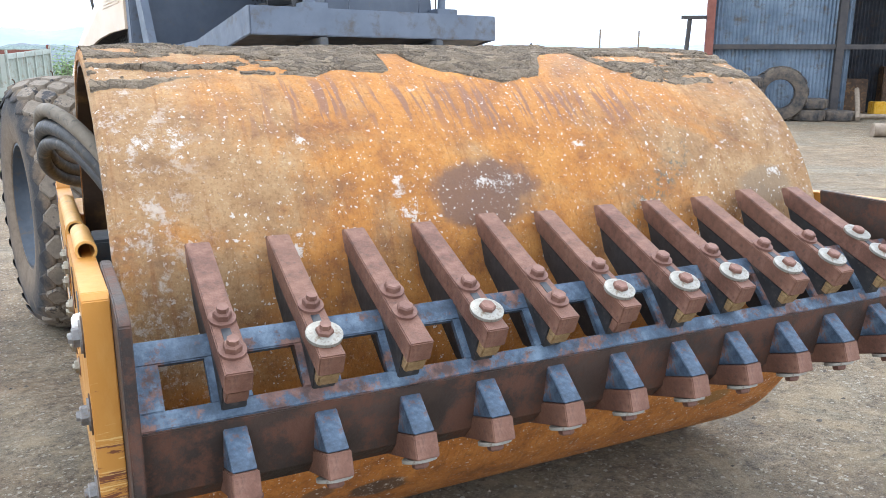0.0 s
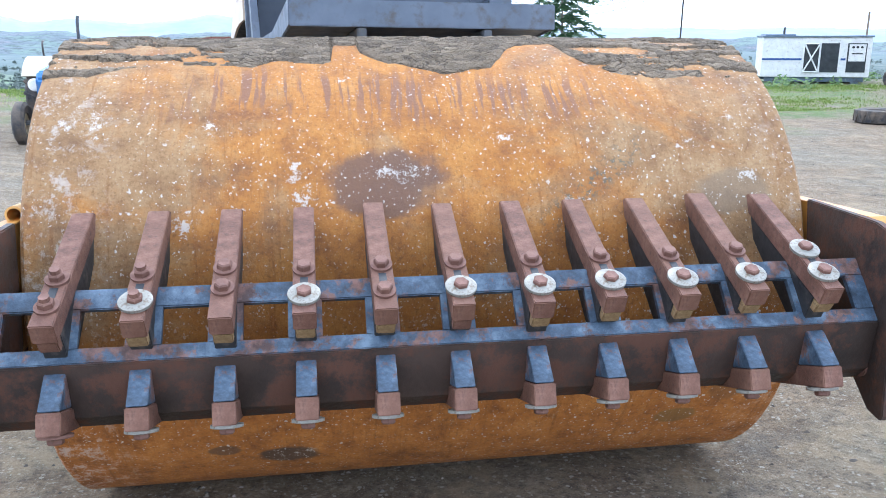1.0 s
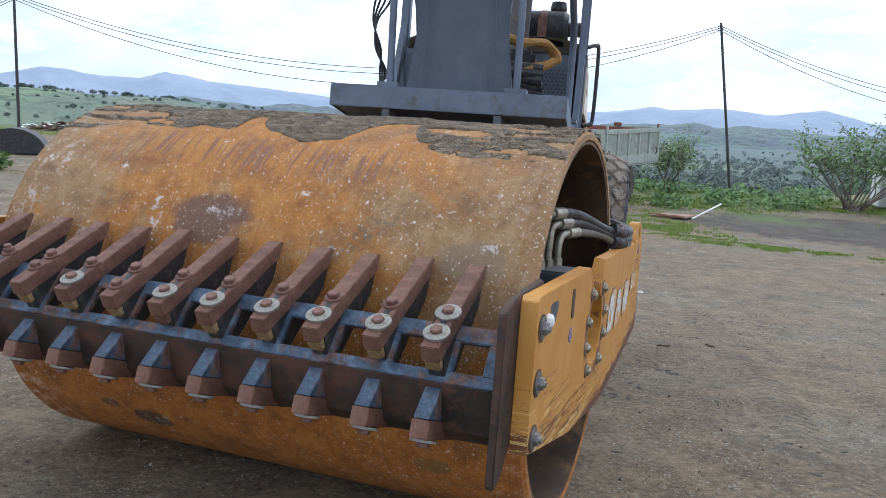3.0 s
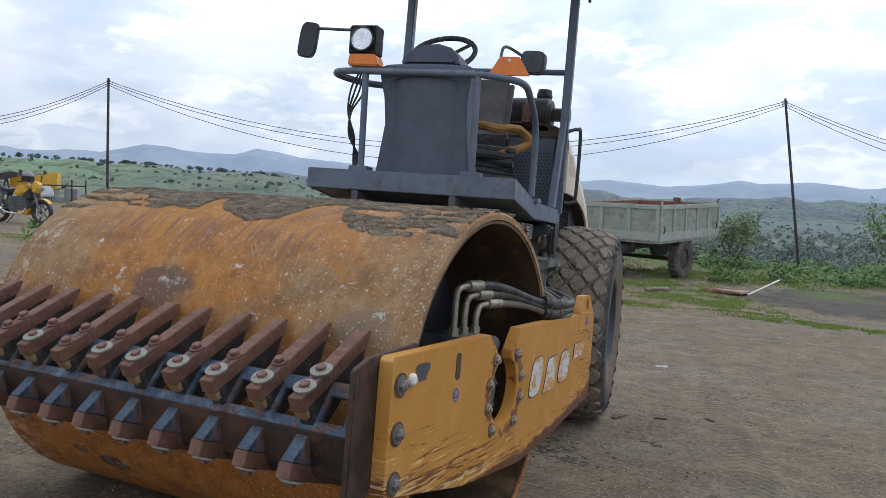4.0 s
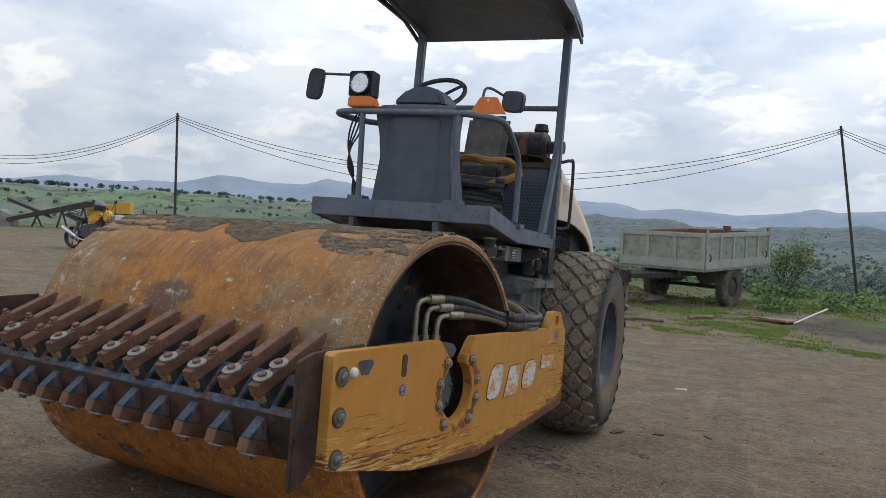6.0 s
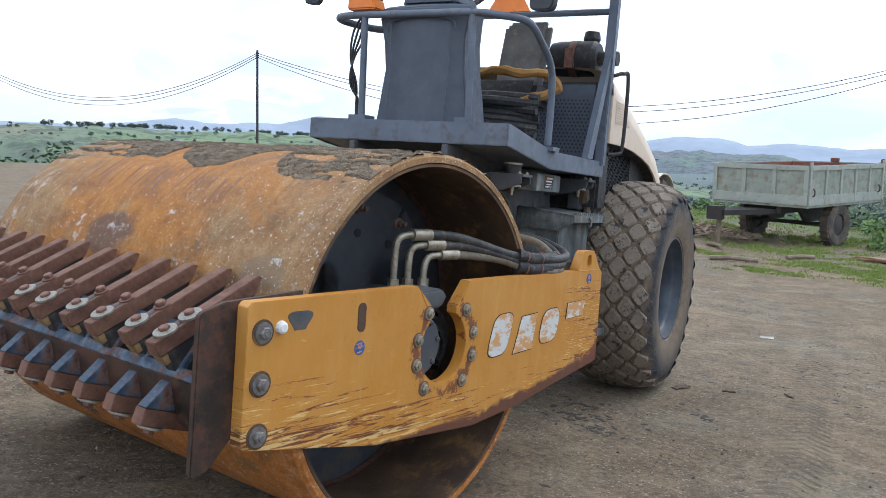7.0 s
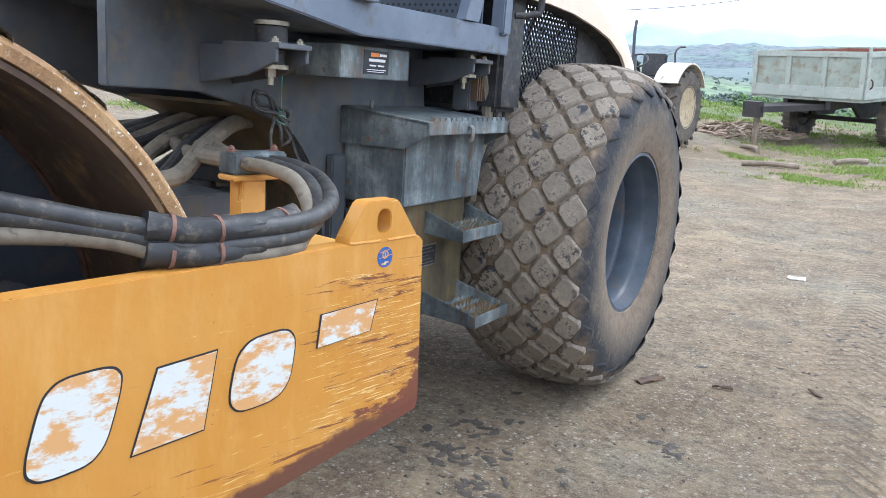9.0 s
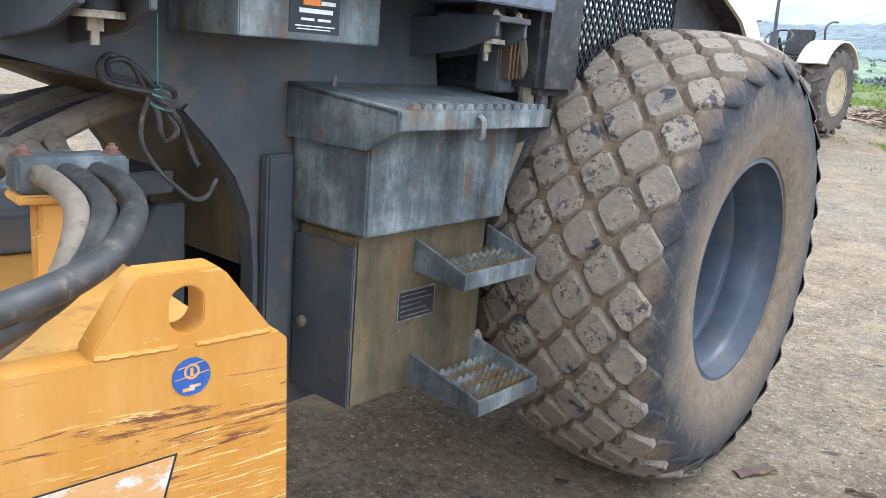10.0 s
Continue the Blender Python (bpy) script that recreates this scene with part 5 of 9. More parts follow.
def build_chassis():
    edge = [(-0.62, 1.34), (-0.31, 1.335), (-0.11, 1.29), (0.05, 1.235), (0.124, 1.16), (0.187, 1.08), (0.23, 0.985), (0.244, 0.85), (0.246, 0.45)]
    outline = [(-0.62, 1.60)] + edge + [(0.9, 0.45), (1.1, 0.6), (2.6, 0.6), (2.6, 1.3), (0.9, 1.3), (0.86, 1.56)]
    bm = bmesh.new()
    b_prism(bm, outline, "x", 0.27, 0.31)
    b_prism(bm, outline, "x", -0.31, -0.27)
    chassis = rear("chassis", bm, GREY_DARK, "dark grey steel rear chassis plates", 0.004)
    bm = bmesh.new()
    b_box(bm, (-0.27, 0.3, 0.46), (0.27, 2.58, 0.62))
    b_box(bm, (-0.27, 0.86, 0.6), (0.27, 0.9, 1.5))
    part("floor_plate", bm, GREY_DARK, chassis)
    bm = bmesh.new()
    b_box(bm, (0.312, 0.265, 0.45), (0.345, 0.345, 1.13))
    part("edge_bar", bm, GREY_DARK, chassis, bevel=0.006)
    # curved inner plate and the rim that stiffens the edge
    bm = bmesh.new()
    inner = edge[2:8]
    b_prism(bm, inner + [(v + 0.012, z + 0.012) for v, z in inner[::-1]], "x", -0.268, 0.268)
    part("inner_guard", bm, TANK_RUST, chassis, "rusty curved inner guard plate")
    bm = bmesh.new()
    b_prism(bm, edge[3:] + [(v + 0.014, z + 0.012) for v, z in edge[:2:-1]], "x", 0.311, 0.324)
    part("edge_rim", bm, GREY_DARK, chassis)
    # beams and brackets inside the joint opening
    bm = bmesh.new()
    b_box(bm, (-0.2, 0.0, 1.02), (0.16, 0.13, 1.075))
    part("joint_beam", bm, GREY_DARK, chassis, "grey cross beam in the joint", 0.004)
    bm = bmesh.new()
    b_prism(bm, [(-0.05, 0.55), (0.2, 0.55), (0.2, 0.98), (0.12, 0.98), (0.02, 0.84)], "x", 0.06, 0.1)
    b_prism(bm, [(-0.05, 0.55), (0.2, 0.55), (0.2, 0.98), (0.12, 0.98), (0.02, 0.84)], "x", -0.1, -0.06)
    part("joint_lug", bm, GREY_DARK, chassis, "grey joint lug plates", 0.004)
    bm = bmesh.new()
    b_tube(bm, [(-0.16, 0.06, 0.74), (0.16, 0.06, 0.74)], 0.05, 18)
    part("lug_pin", bm, RUST_BOLT, chassis)
    return chassis


build_chassis()


def build_platform():
    bm = bmesh.new()
    b_prism(bm, [(-0.6, 1.605), (0.63, 1.605), (0.63, 1.718), (-0.6, 1.718)], "y", -0.6, -0.585)
    for s in (-0.6, 0.615):
        b_prism(bm, [(-0.598, 1.608), (-0.598, 1.718), (-0.56, 1.718), (0.04, 1.628), (0.99, 1.628), (0.99, 1.525), (0.02, 1.525)], "x", s, s + 0.015)
    b_prism(bm, [(-0.59, 1.7), (-0.56, 1.705), (0.04, 1.615), (0.98, 1.615), (0.98, 1.6), (0.04, 1.6), (-0.56, 1.69)], "x", -0.585, 0.615)
    b_prism(bm, [(-0.585, 1.612), (0.02, 1.53), (0.98, 1.53), (0.98, 1.54), (0.02, 1.54), (-0.585, 1.622)], "x", -0.585, 0.615)
    deck = rear("cab_platform", bm, GREY, "grey painted folded steel cab platform", 0.004)
    for u, v, z in ((0.46, -0.245, 1.45), (0.46, 0.84, 1.47), (-0.46, -0.245, 1.45), (-0.46, 0.84, 1.47)):
        bm = bmesh.new()
        s = 1 if u > 0 else -1
        b_prism(bm, [(0.31 * s, z + 0.02), (0.6 * s, z + 0.02), (0.6 * s, z - 0.02), (0.5 * s, z - 0.06), (0.31 * s, z - 0.09)], "y", v - 0.07, v - 0.055)
        b_prism(bm, [(0.31 * s, z + 0.02), (0.6 * s, z + 0.02), (0.6 * s, z - 0.02), (0.5 * s, z - 0.06), (0.31 * s, z - 0.09)], "y", v + 0.055, v + 0.07)
        b_box(bm, (min(0.4 * s, 0.61 * s), v - 0.07, z + 0.015), (max(0.4 * s, 0.61 * s), v + 0.07, z + 0.03))
        mount = part("rubber_mount", bm, GREY_DARK, deck, "cab mount bracket with rubber buffer", 0.002)
        bm = bmesh.new()
        b_tube(bm, [(u + 0.06 * s, v, z + 0.03), (u + 0.06 * s, v, z + 0.075)], 0.045, 18)
        b_tube(bm, [(u + 0.06 * s, v, z - 0.03), (u + 0.06 * s, v, z + 0.012)], 0.04, 18)
        part("buffer", bm, BLACK, mount)
        bm = bmesh.new()
        b_tube(bm, [(u + 0.06 * s, v, z - 0.062), (u + 0.06 * s, v, z - 0.04)], 0.015, 6)
        b_tube(bm, [(u + 0.06 * s, v, z - 0.085), (u + 0.06 * s, v, z - 0.062)], 0.0085, 10)
        part("mount_bolt", bm, FITTING, mount, "zinc mount bolt")
        for low in (z - 0.04, z + 0.078):
            bm = bmesh.new()
            b_tube(bm, [(u + 0.06 * s, v, low), (u + 0.06 * s, v, low + 0.012)], 0.05, 18)
            part("mount_plate", bm, FITTING, mount, "round zinc plate")
        for vv in (-0.05, 0.05):
            bm = bmesh.new()
            hexbolt(bm, pose(0.58 * s, v + vv, z + 0.03, 0, -90, 0), 0.01, 0.009, 0.015, 0.003)
            part("bracket_bolt", bm, FITTING, mount)
    return deck


deck = build_platform()


def build_cab():
    # front console
    bm = bmesh.new()
    rows = [(1.70, -0.225, 0.34, -0.5), (1.85, -0.205, 0.325, -0.5), (2.0, -0.185, 0.305, -0.5), (2.15, -0.2, 0.3, -0.505), (2.27, -0.23, 0.315, -0.51), (2.325, -0.235, 0.32, -0.5), (2.345, -0.2, 0.29, -0.48)]
    sections = []
    for z, a, b, front in rows:
        depth = 0.3 - (z - 1.7) * 0.12
        n, ring = 10, []
        for k in range(n + 1):
            f = k / n
            ring.append((a + (b - a) * f, front - 0.035 * math.sin(math.pi * f), z))
        ring += [(b - 0.03, front + depth, z), (a + 0.03, front + depth, z)]
        sections.append([bm.verts.new(v) for v in ring])
    for s0, s1 in zip(sections, sections[1:]):
        for k in range(len(s0)):
            bm.faces.new((s0[k], s0[(k + 1) % len(s0)], s1[(k + 1) % len(s0)], s1[k]))
    bm.faces.new(sections[0][::-1])
    bm.faces.new(sections[-1])
    console = rear("console", bm, CONSOLE, "dark grey moulded front console", 0.006)
    bm = bmesh.new()
    prof = [(-0.14, 2.335), (-0.125, 2.39), (-0.07, 2.44), (0.0, 2.47), (0.09, 2.475), (0.16, 2.455), (0.21, 2.4), (0.225, 2.335)]
    b_prism(bm, prof, "y", -0.47, -0.2)
    part("instrument_hood", bm, CONSOLE, console, "rounded instrument hood", 0.03)
    bm = bmesh.new()
    b_tube(bm, curve_pts([(-0.16, -0.54, 2.2), (-0.14, -0.545, 2.245), (-0.05, -0.553, 2.265), (0.14, -0.553, 2.265), (0.24, -0.545, 2.245), (0.26, -0.54, 2.2)], 6), 0.006, 6)
    for a in (-0.13, 0.23):
        b_tube(bm, [(a, -0.548, 1.72), (a + 0.01, -0.55, 2.0), (a, -0.552, 2.24)], 0.004, 6)
    part("moulded_line", bm, CONSOLE, console)
    # steering wheel
    bm = bmesh.new()
    centre, tilt = Vector((0.0, -0.08, 2.5)), pose(0.0, -0.08, 2.5, 42, 0, 0)
    ring = [tilt @ Vector((0.2 * math.cos(2 * math.pi * k / 28), 0.2 * math.sin(2 * math.pi * k / 28), 0)) for k in range(29)]
    b_tube(bm, ring, 0.016, 8)
    for a in (40, 160, 280):
        b_tube(bm, [tilt @ Vector((0, 0, -0.03)), tilt @ Vector((0.2 * math.cos(radians(a)), 0.2 * math.sin(radians(a)), 0))], 0.011, 6)
    b_tube(bm, [centre + Vector((0, 0, -0.02)), centre + Vector((0, -0.17, -0.3))], 0.03, 10)
    rear("steering_wheel", bm, BLACK, "black steering wheel on a slanting column")
    # front rail
    bm = bmesh.new()
    z = 2.28
    b_tube(bm, curve_pts([(-0.2, -0.3, z - 0.03), (-0.38, -0.34, z - 0.02), (-0.5, -0.42, z), (-0.5, -0.52, z + 0.006), (-0.38, -0.56, z + 0.008), (0.0, -0.565, z + 0.004), (0.34, -0.565, z), (0.48, -0.5, z - 0.004), (0.585, -0.36, z - 0.012), (0.6, -0.2, z - 0.08), (0.602, -0.02, z - 0.2), (0.602, 0.02, z - 0.4), (0.602, 0.02, 1.66)], 7), 0.02, 12)
    rail = rear("front_rail", bm, GREY, "grey tubular rail round the cab front")
    for u, v, zb in ((-0.3, -0.53, 1.718), (0.365, -0.53, 1.718), (0.602, 0.02, 1.625)):
        bm = bmesh.new()
        if zb > 1.7:
            b_tube(bm, [(u, v, zb), (u, v - 0.03, 2.3)], 0.019, 12)
        b_box(bm, (u - 0.055, v - 0.05, zb), (u + 0.055, v + 0.05, zb + 0.025))
        part("rail_post", bm, GREY, rail, "", 0.002)
    # head lamp with indicator
    bm = bmesh.new()
    b_lathe(bm, [(0.112, 0.12), (0.12, 0.1), (0.12, 0.0), (0.1, 0.0), (0.1, 0.04), (0.02, 0.06)], pose(-0.335, -0.45, 2.468, 0, 0, -90) @ Matrix.Rotation(radians(45), 4, "X"), 4, closed=True)
    lamp = rear("head_lamp", bm, BLACK, "square black head lamp above an orange indicator", 0.012)
    bm = bmesh.new()
    b_lathe(bm, [(0.067, 0.0), (0.067, 0.006), (0.05, -0.012), (0.02, -0.026), (0.012, -0.006)], pose(-0.335, -0.572, 2.47, 0, 0, -90), 28)
    part("reflector", bm, CHROME, lamp, "bright round reflector")
    bm = bmesh.new()
    b_lathe(bm, [(0.072, 0.0), (0.072, 0.012), (0.064, 0.012), (0.064, 0.0)], pose(-0.335, -0.57, 2.47, 0, 0, -90), 28, closed=True)
    part("lamp_ring", bm, MIRROR_SHELL, lamp)
    bm = bmesh.new()
    b_prism(bm, [(-0.41, 2.385), (-0.25, 2.385), (-0.225, 2.318), (-0.415, 2.318)], "y", -0.575, -0.46)
    part("indicator", bm, ORANGE, lamp, "orange indicator lens", 0.008)
    bm = bmesh.new()
    for s in range(4):
        w = 0.012 * s
        b_tube(bm, curve_pts([(-0.36 + w, -0.5, 2.3), (-0.4 + 2 * w, -0.52, 2.2 - w), (-0.42 + 0.6 * w, -0.5, 2.06), (-0.37 - 0.5 * w, -0.5 - w, 1.92), (-0.37 + w, -0.49, 1.8), (-0.36, -0.5, 1.73)], 6), 0.006, 6)
    part("cable", bm, BLACK, lamp, "hanging black cables")
    # mirrors
    for side in (-1, 1):
        mirror = thing_part("mirror", roller, "dusty black rear-view mirror on a bent rod")
        mirror.matrix_basis = REAR
        bm = bmesh.new()
        if side < 0:
            b_prism(bm, [(0.055 * math.copysign(abs(math.cos(q)) ** 0.5, math.cos(q)) + 0.01 * math.sin(q), 0.105 * math.copysign(abs(math.sin(q)) ** 0.5, math.sin(q))) for q in [2 * math.pi * i / 28 for i in range(28)]], "y", -0.022, 0.022, pose(-0.735, -0.45, 2.49, 6, 5, 14))
            rod = [(-0.67, -0.45, 2.56), (-0.5, -0.46, 2.55), (-0.42, -0.48, 2.54), (-0.385, -0.5, 2.5), (-0.385, -0.5, 2.3)]
        else:
            b_prism(bm, [(0.075 * math.copysign(abs(math.cos(q)) ** 0.5, math.cos(q)), 0.068 * math.copysign(abs(math.sin(q)) ** 0.5, math.sin(q))) for q in [2 * math.pi * i / 28 for i in range(28)]], "y", -0.028, 0.028, pose(0.59, -0.18, 2.43, 0, 4, -8))
            rod = [(0.52, -0.2, 2.47), (0.46, -0.25, 2.5), (0.435, -0.3, 2.49), (0.43, -0.33, 2.43), (0.43, -0.35, 2.31)]
        part("shell", bm, MIRROR_SHELL, mirror, "", 0.008)
        bm = bmesh.new()
        b_tube(bm, curve_pts(rod, 6), 0.009, 8)
        part("rod", bm, GREY_DARK, mirror)
    # orange warning triangle hung over the rail
    bm = bmesh.new()
    b_prism(bm, [(0.39, 2.3), (0.63, 2.3), (0.565, 2.405), (0.455, 2.405)], "y", -0.45, -0.435)
    tri = rear("warning_plate", bm, ORANGE, "orange triangular warning plate, top cut off", 0.002)
    bm = bmesh.new()
    b_lathe(bm, [(0.008, 0), (0.008, 0.001)], pose(0.51, -0.4505, 2.385, 0, 0, -90), 12)
    part("hole", bm, WHITE, tri)
    # seat with a torn cover and folded cloth
    bm = bmesh.new()
    b_prism(bm, [(0.32, 1.95), (0.66, 1.93), (0.7, 2.05), (0.36, 2.08)], "x", -0.16, 0.36)
    seat = rear("seat", bm, BLACK, "black worn operator seat with yellow cloth on it", 0.03)
    bm = bmesh.new()
    b_prism(bm, [(0.6, 2.0), (0.7, 1.98), (0.84, 2.5), (0.74, 2.53)], "x", -0.06, 0.27)
    part("backrest", bm, SEAT_GREY, seat, "faded grey-brown backrest", 0.04)
    rng = random.Random(8)
    for k in range(7):
        bm = bmesh.new()
        b_tube(bm, curve_pts([(-0.2 + 0.02 * k, 0.28 + rng.uniform(-0.05, 0.05), 1.74 + 0.035 * k), (0.1, 0.22 + rng.uniform(-0.04, 0.04), 1.75 + 0.036 * k), (0.42, 0.3 + rng.uniform(-0.05, 0.05), 1.73 + 0.037 * k)], 8), 0.03, 8)
        part("bellows_fold", bm, BLACK, seat, "crumpled black bellows fold under the seat")
    bm = bmesh.new()
    b_tube(bm, curve_pts([(0.0, 0.25, 2.1), (0.15, 0.22, 2.14), (0.3, 0.26, 2.12), (0.42, 0.34, 2.13), (0.48, 0.4, 2.02), (0.3, 0.24, 1.9)], 8), 0.035, 8)
    for v in bm.verts:
        v.co.z = 2.02 + (v.co.z - 2.02) * 0.8 + 0.02 * noise.noise(v.co * 12)
    part("cloth", bm, CLOTH, seat, "crumpled yellow cloth")
    # rear bulkhead with perforated panel, hung engine parts
    bm = bmesh.new()
    b_box(bm, (-0.58, 0.84, 1.63), (0.58, 0.86, 2.12))
    wall = rear("rear_bulkhead", bm, CONSOLE, "dark perforated panel behind the seat", 0.004)
    # flat dark diamonds on the panel stand for the shade of its holes
    bm = bmesh.new()
    for i in range(20):
        for j in range(15):
            u, zz = 0.02 + i * 0.027 + (j % 2) * 0.0135, 1.68 + j * 0.024
            b_poly(bm, [(u - 0.008, 0.8385, zz), (u, 0.8385, zz - 0.008), (u + 0.008, 0.8385, zz), (u, 0.8385, zz + 0.008)], [(0, 1, 2, 3)])
    part("perforation", bm, OUTLINE, wall, "rows of flat dark marks for shaded holes")
    bm = bmesh.new()
    b_lathe(bm, [(0.11, -0.16), (0.12, -0.1), (0.12, 0.14), (0.1, 0.17)], pose(0.33, 1.1, 2.33), 24)
    b_lathe(bm, [(0.05, 0.16), (0.05, 0.3)], pose(0.33, 1.1, 2.33), 16)
    cleaner = rear("air_cleaner", bm, BLACK, "black cylindrical air cleaner with clamps")
    bm = bmesh.new()
    b_lathe(bm, [(0.124, -0.02), (0.124, 0.03)], pose(0.33, 1.1, 2.33), 24)
    b_box(bm, (0.3, 0.96, 2.25), (0.36, 1.0, 2.38))
    part("clamp_band", bm, RUST_BOLT, cleaner, "orange rusty clamp band")
    bm = bmesh.new()
    b_lathe(bm, [(0.05, -0.05), (0.06, 0.0), (0.035, 0.06)], pose(0.42, 1.15, 2.47, 0, 90, 0), 14)
    part("rain_cap", bm, BLACK, cleaner)


def build_canopy():
    for u in (-0.62, 0.62):
        bm = bmesh.new()
        b_prism(bm, [(0.9, 1.6), (0.965, 1.6), (1.02, 3.24), (0.955, 3.24)], "x", u - 0.03, u + 0.03)
        posts = rear("canopy_post", bm, GREY, "square grey canopy post", 0.006)
    bm = bmesh.new()
    b_tube(bm, [(-0.6, 0.99, 2.62), (0.6, 0.99, 2.62)], 0.022, 10)
    b_prism(bm, [(0.62, 1.63), (0.72, 1.63), (0.96, 2.3), (0.9, 2.3)], "x", 0.6, 0.64)
    b_prism(bm, [(0.62, 1.63), (0.72, 1.63), (0.96, 2.3), (0.9, 2.3)], "x", -0.64, -0.6)
    part("cross_tube", bm, GREY, posts)
    bm = bmesh.new()
    b_tube(bm, curve_pts([(0.65, 0.99, 2.2), (0.7, 1.04, 2.22), (0.72, 1.08, 2.18), (0.72, 1.08, 1.75), (0.7, 1.04, 1.69), (0.65, 0.99, 1.68)], 6), 0.013, 10)
    part("grab_handle", bm, BLACK, posts, "black grab handle")
    # roof: a shallow folded tray, front edge raised
    side_v = [(-0.32, 3.33), (-0.22, 3.385), (0.2, 3.42), (0.7, 3.38), (1.0, 3.3), (1.09, 3.22)]
    under = [(1.09, 3.19), (1.0, 3.235), (0.7, 3.3), (0.2, 3.33), (-0.22, 3.31), (-0.32, 3.275)]
    bm = bmesh.new()
    b_prism(bm, side_v + under, "x", -0.68, 0.72)
    bmesh.ops.triangulate(bm, faces=[f for f in bm.faces if len(f.verts) > 4])
    roof = rear("canopy_roof", bm, ROOF_GREY, "slate grey folded sheet canopy roof", 0.01)
    bm = bmesh.new()
    for s in (-0.68, 0.7):
        b_prism(bm, [(-0.3, 3.27), (0.2, 3.32), (0.7, 3.29), (1.08, 3.18), (1.08, 3.15), (0.7, 3.26), (0.2, 3.28), (-0.3, 3.235)], "x", s, s + 0.02)
    b_box(bm, (-0.66, -0.32, 3.235), (0.7, -0.3, 3.28))
    b_tube(bm, [(0.55, -0.28, 3.27), (0.6, 0.97, 3.2)], 0.02, 8)
    b_tube(bm, [(-0.5, -0.28, 3.27), (-0.58, 0.97, 3.2)], 0.02, 8)
    part("roof_rib", bm, ROOF_GREY, roof)
    for u in (-0.53, 0.58):
        bm = bmesh.new()
        b_box(bm, (u - 0.06, -0.3, 3.375), (u + 0.06, -0.2, 3.47))
        lamp = part("work_lamp", bm, BLACK, roof, "square black work lamp", 0.012)
        bm = bmesh.new()
        b_box(bm, (u - 0.045, -0.304, 3.39), (u + 0.045, -0.3, 3.457))
        part("lens", bm, LENS, lamp, "clear lens", 0.001)
        bm = bmesh.new()
        b_tube(bm, [(u, -0.25, 3.33), (u, -0.25, 3.38)], 0.015, 8)
        part("lamp_foot", bm, BLACK, lamp)


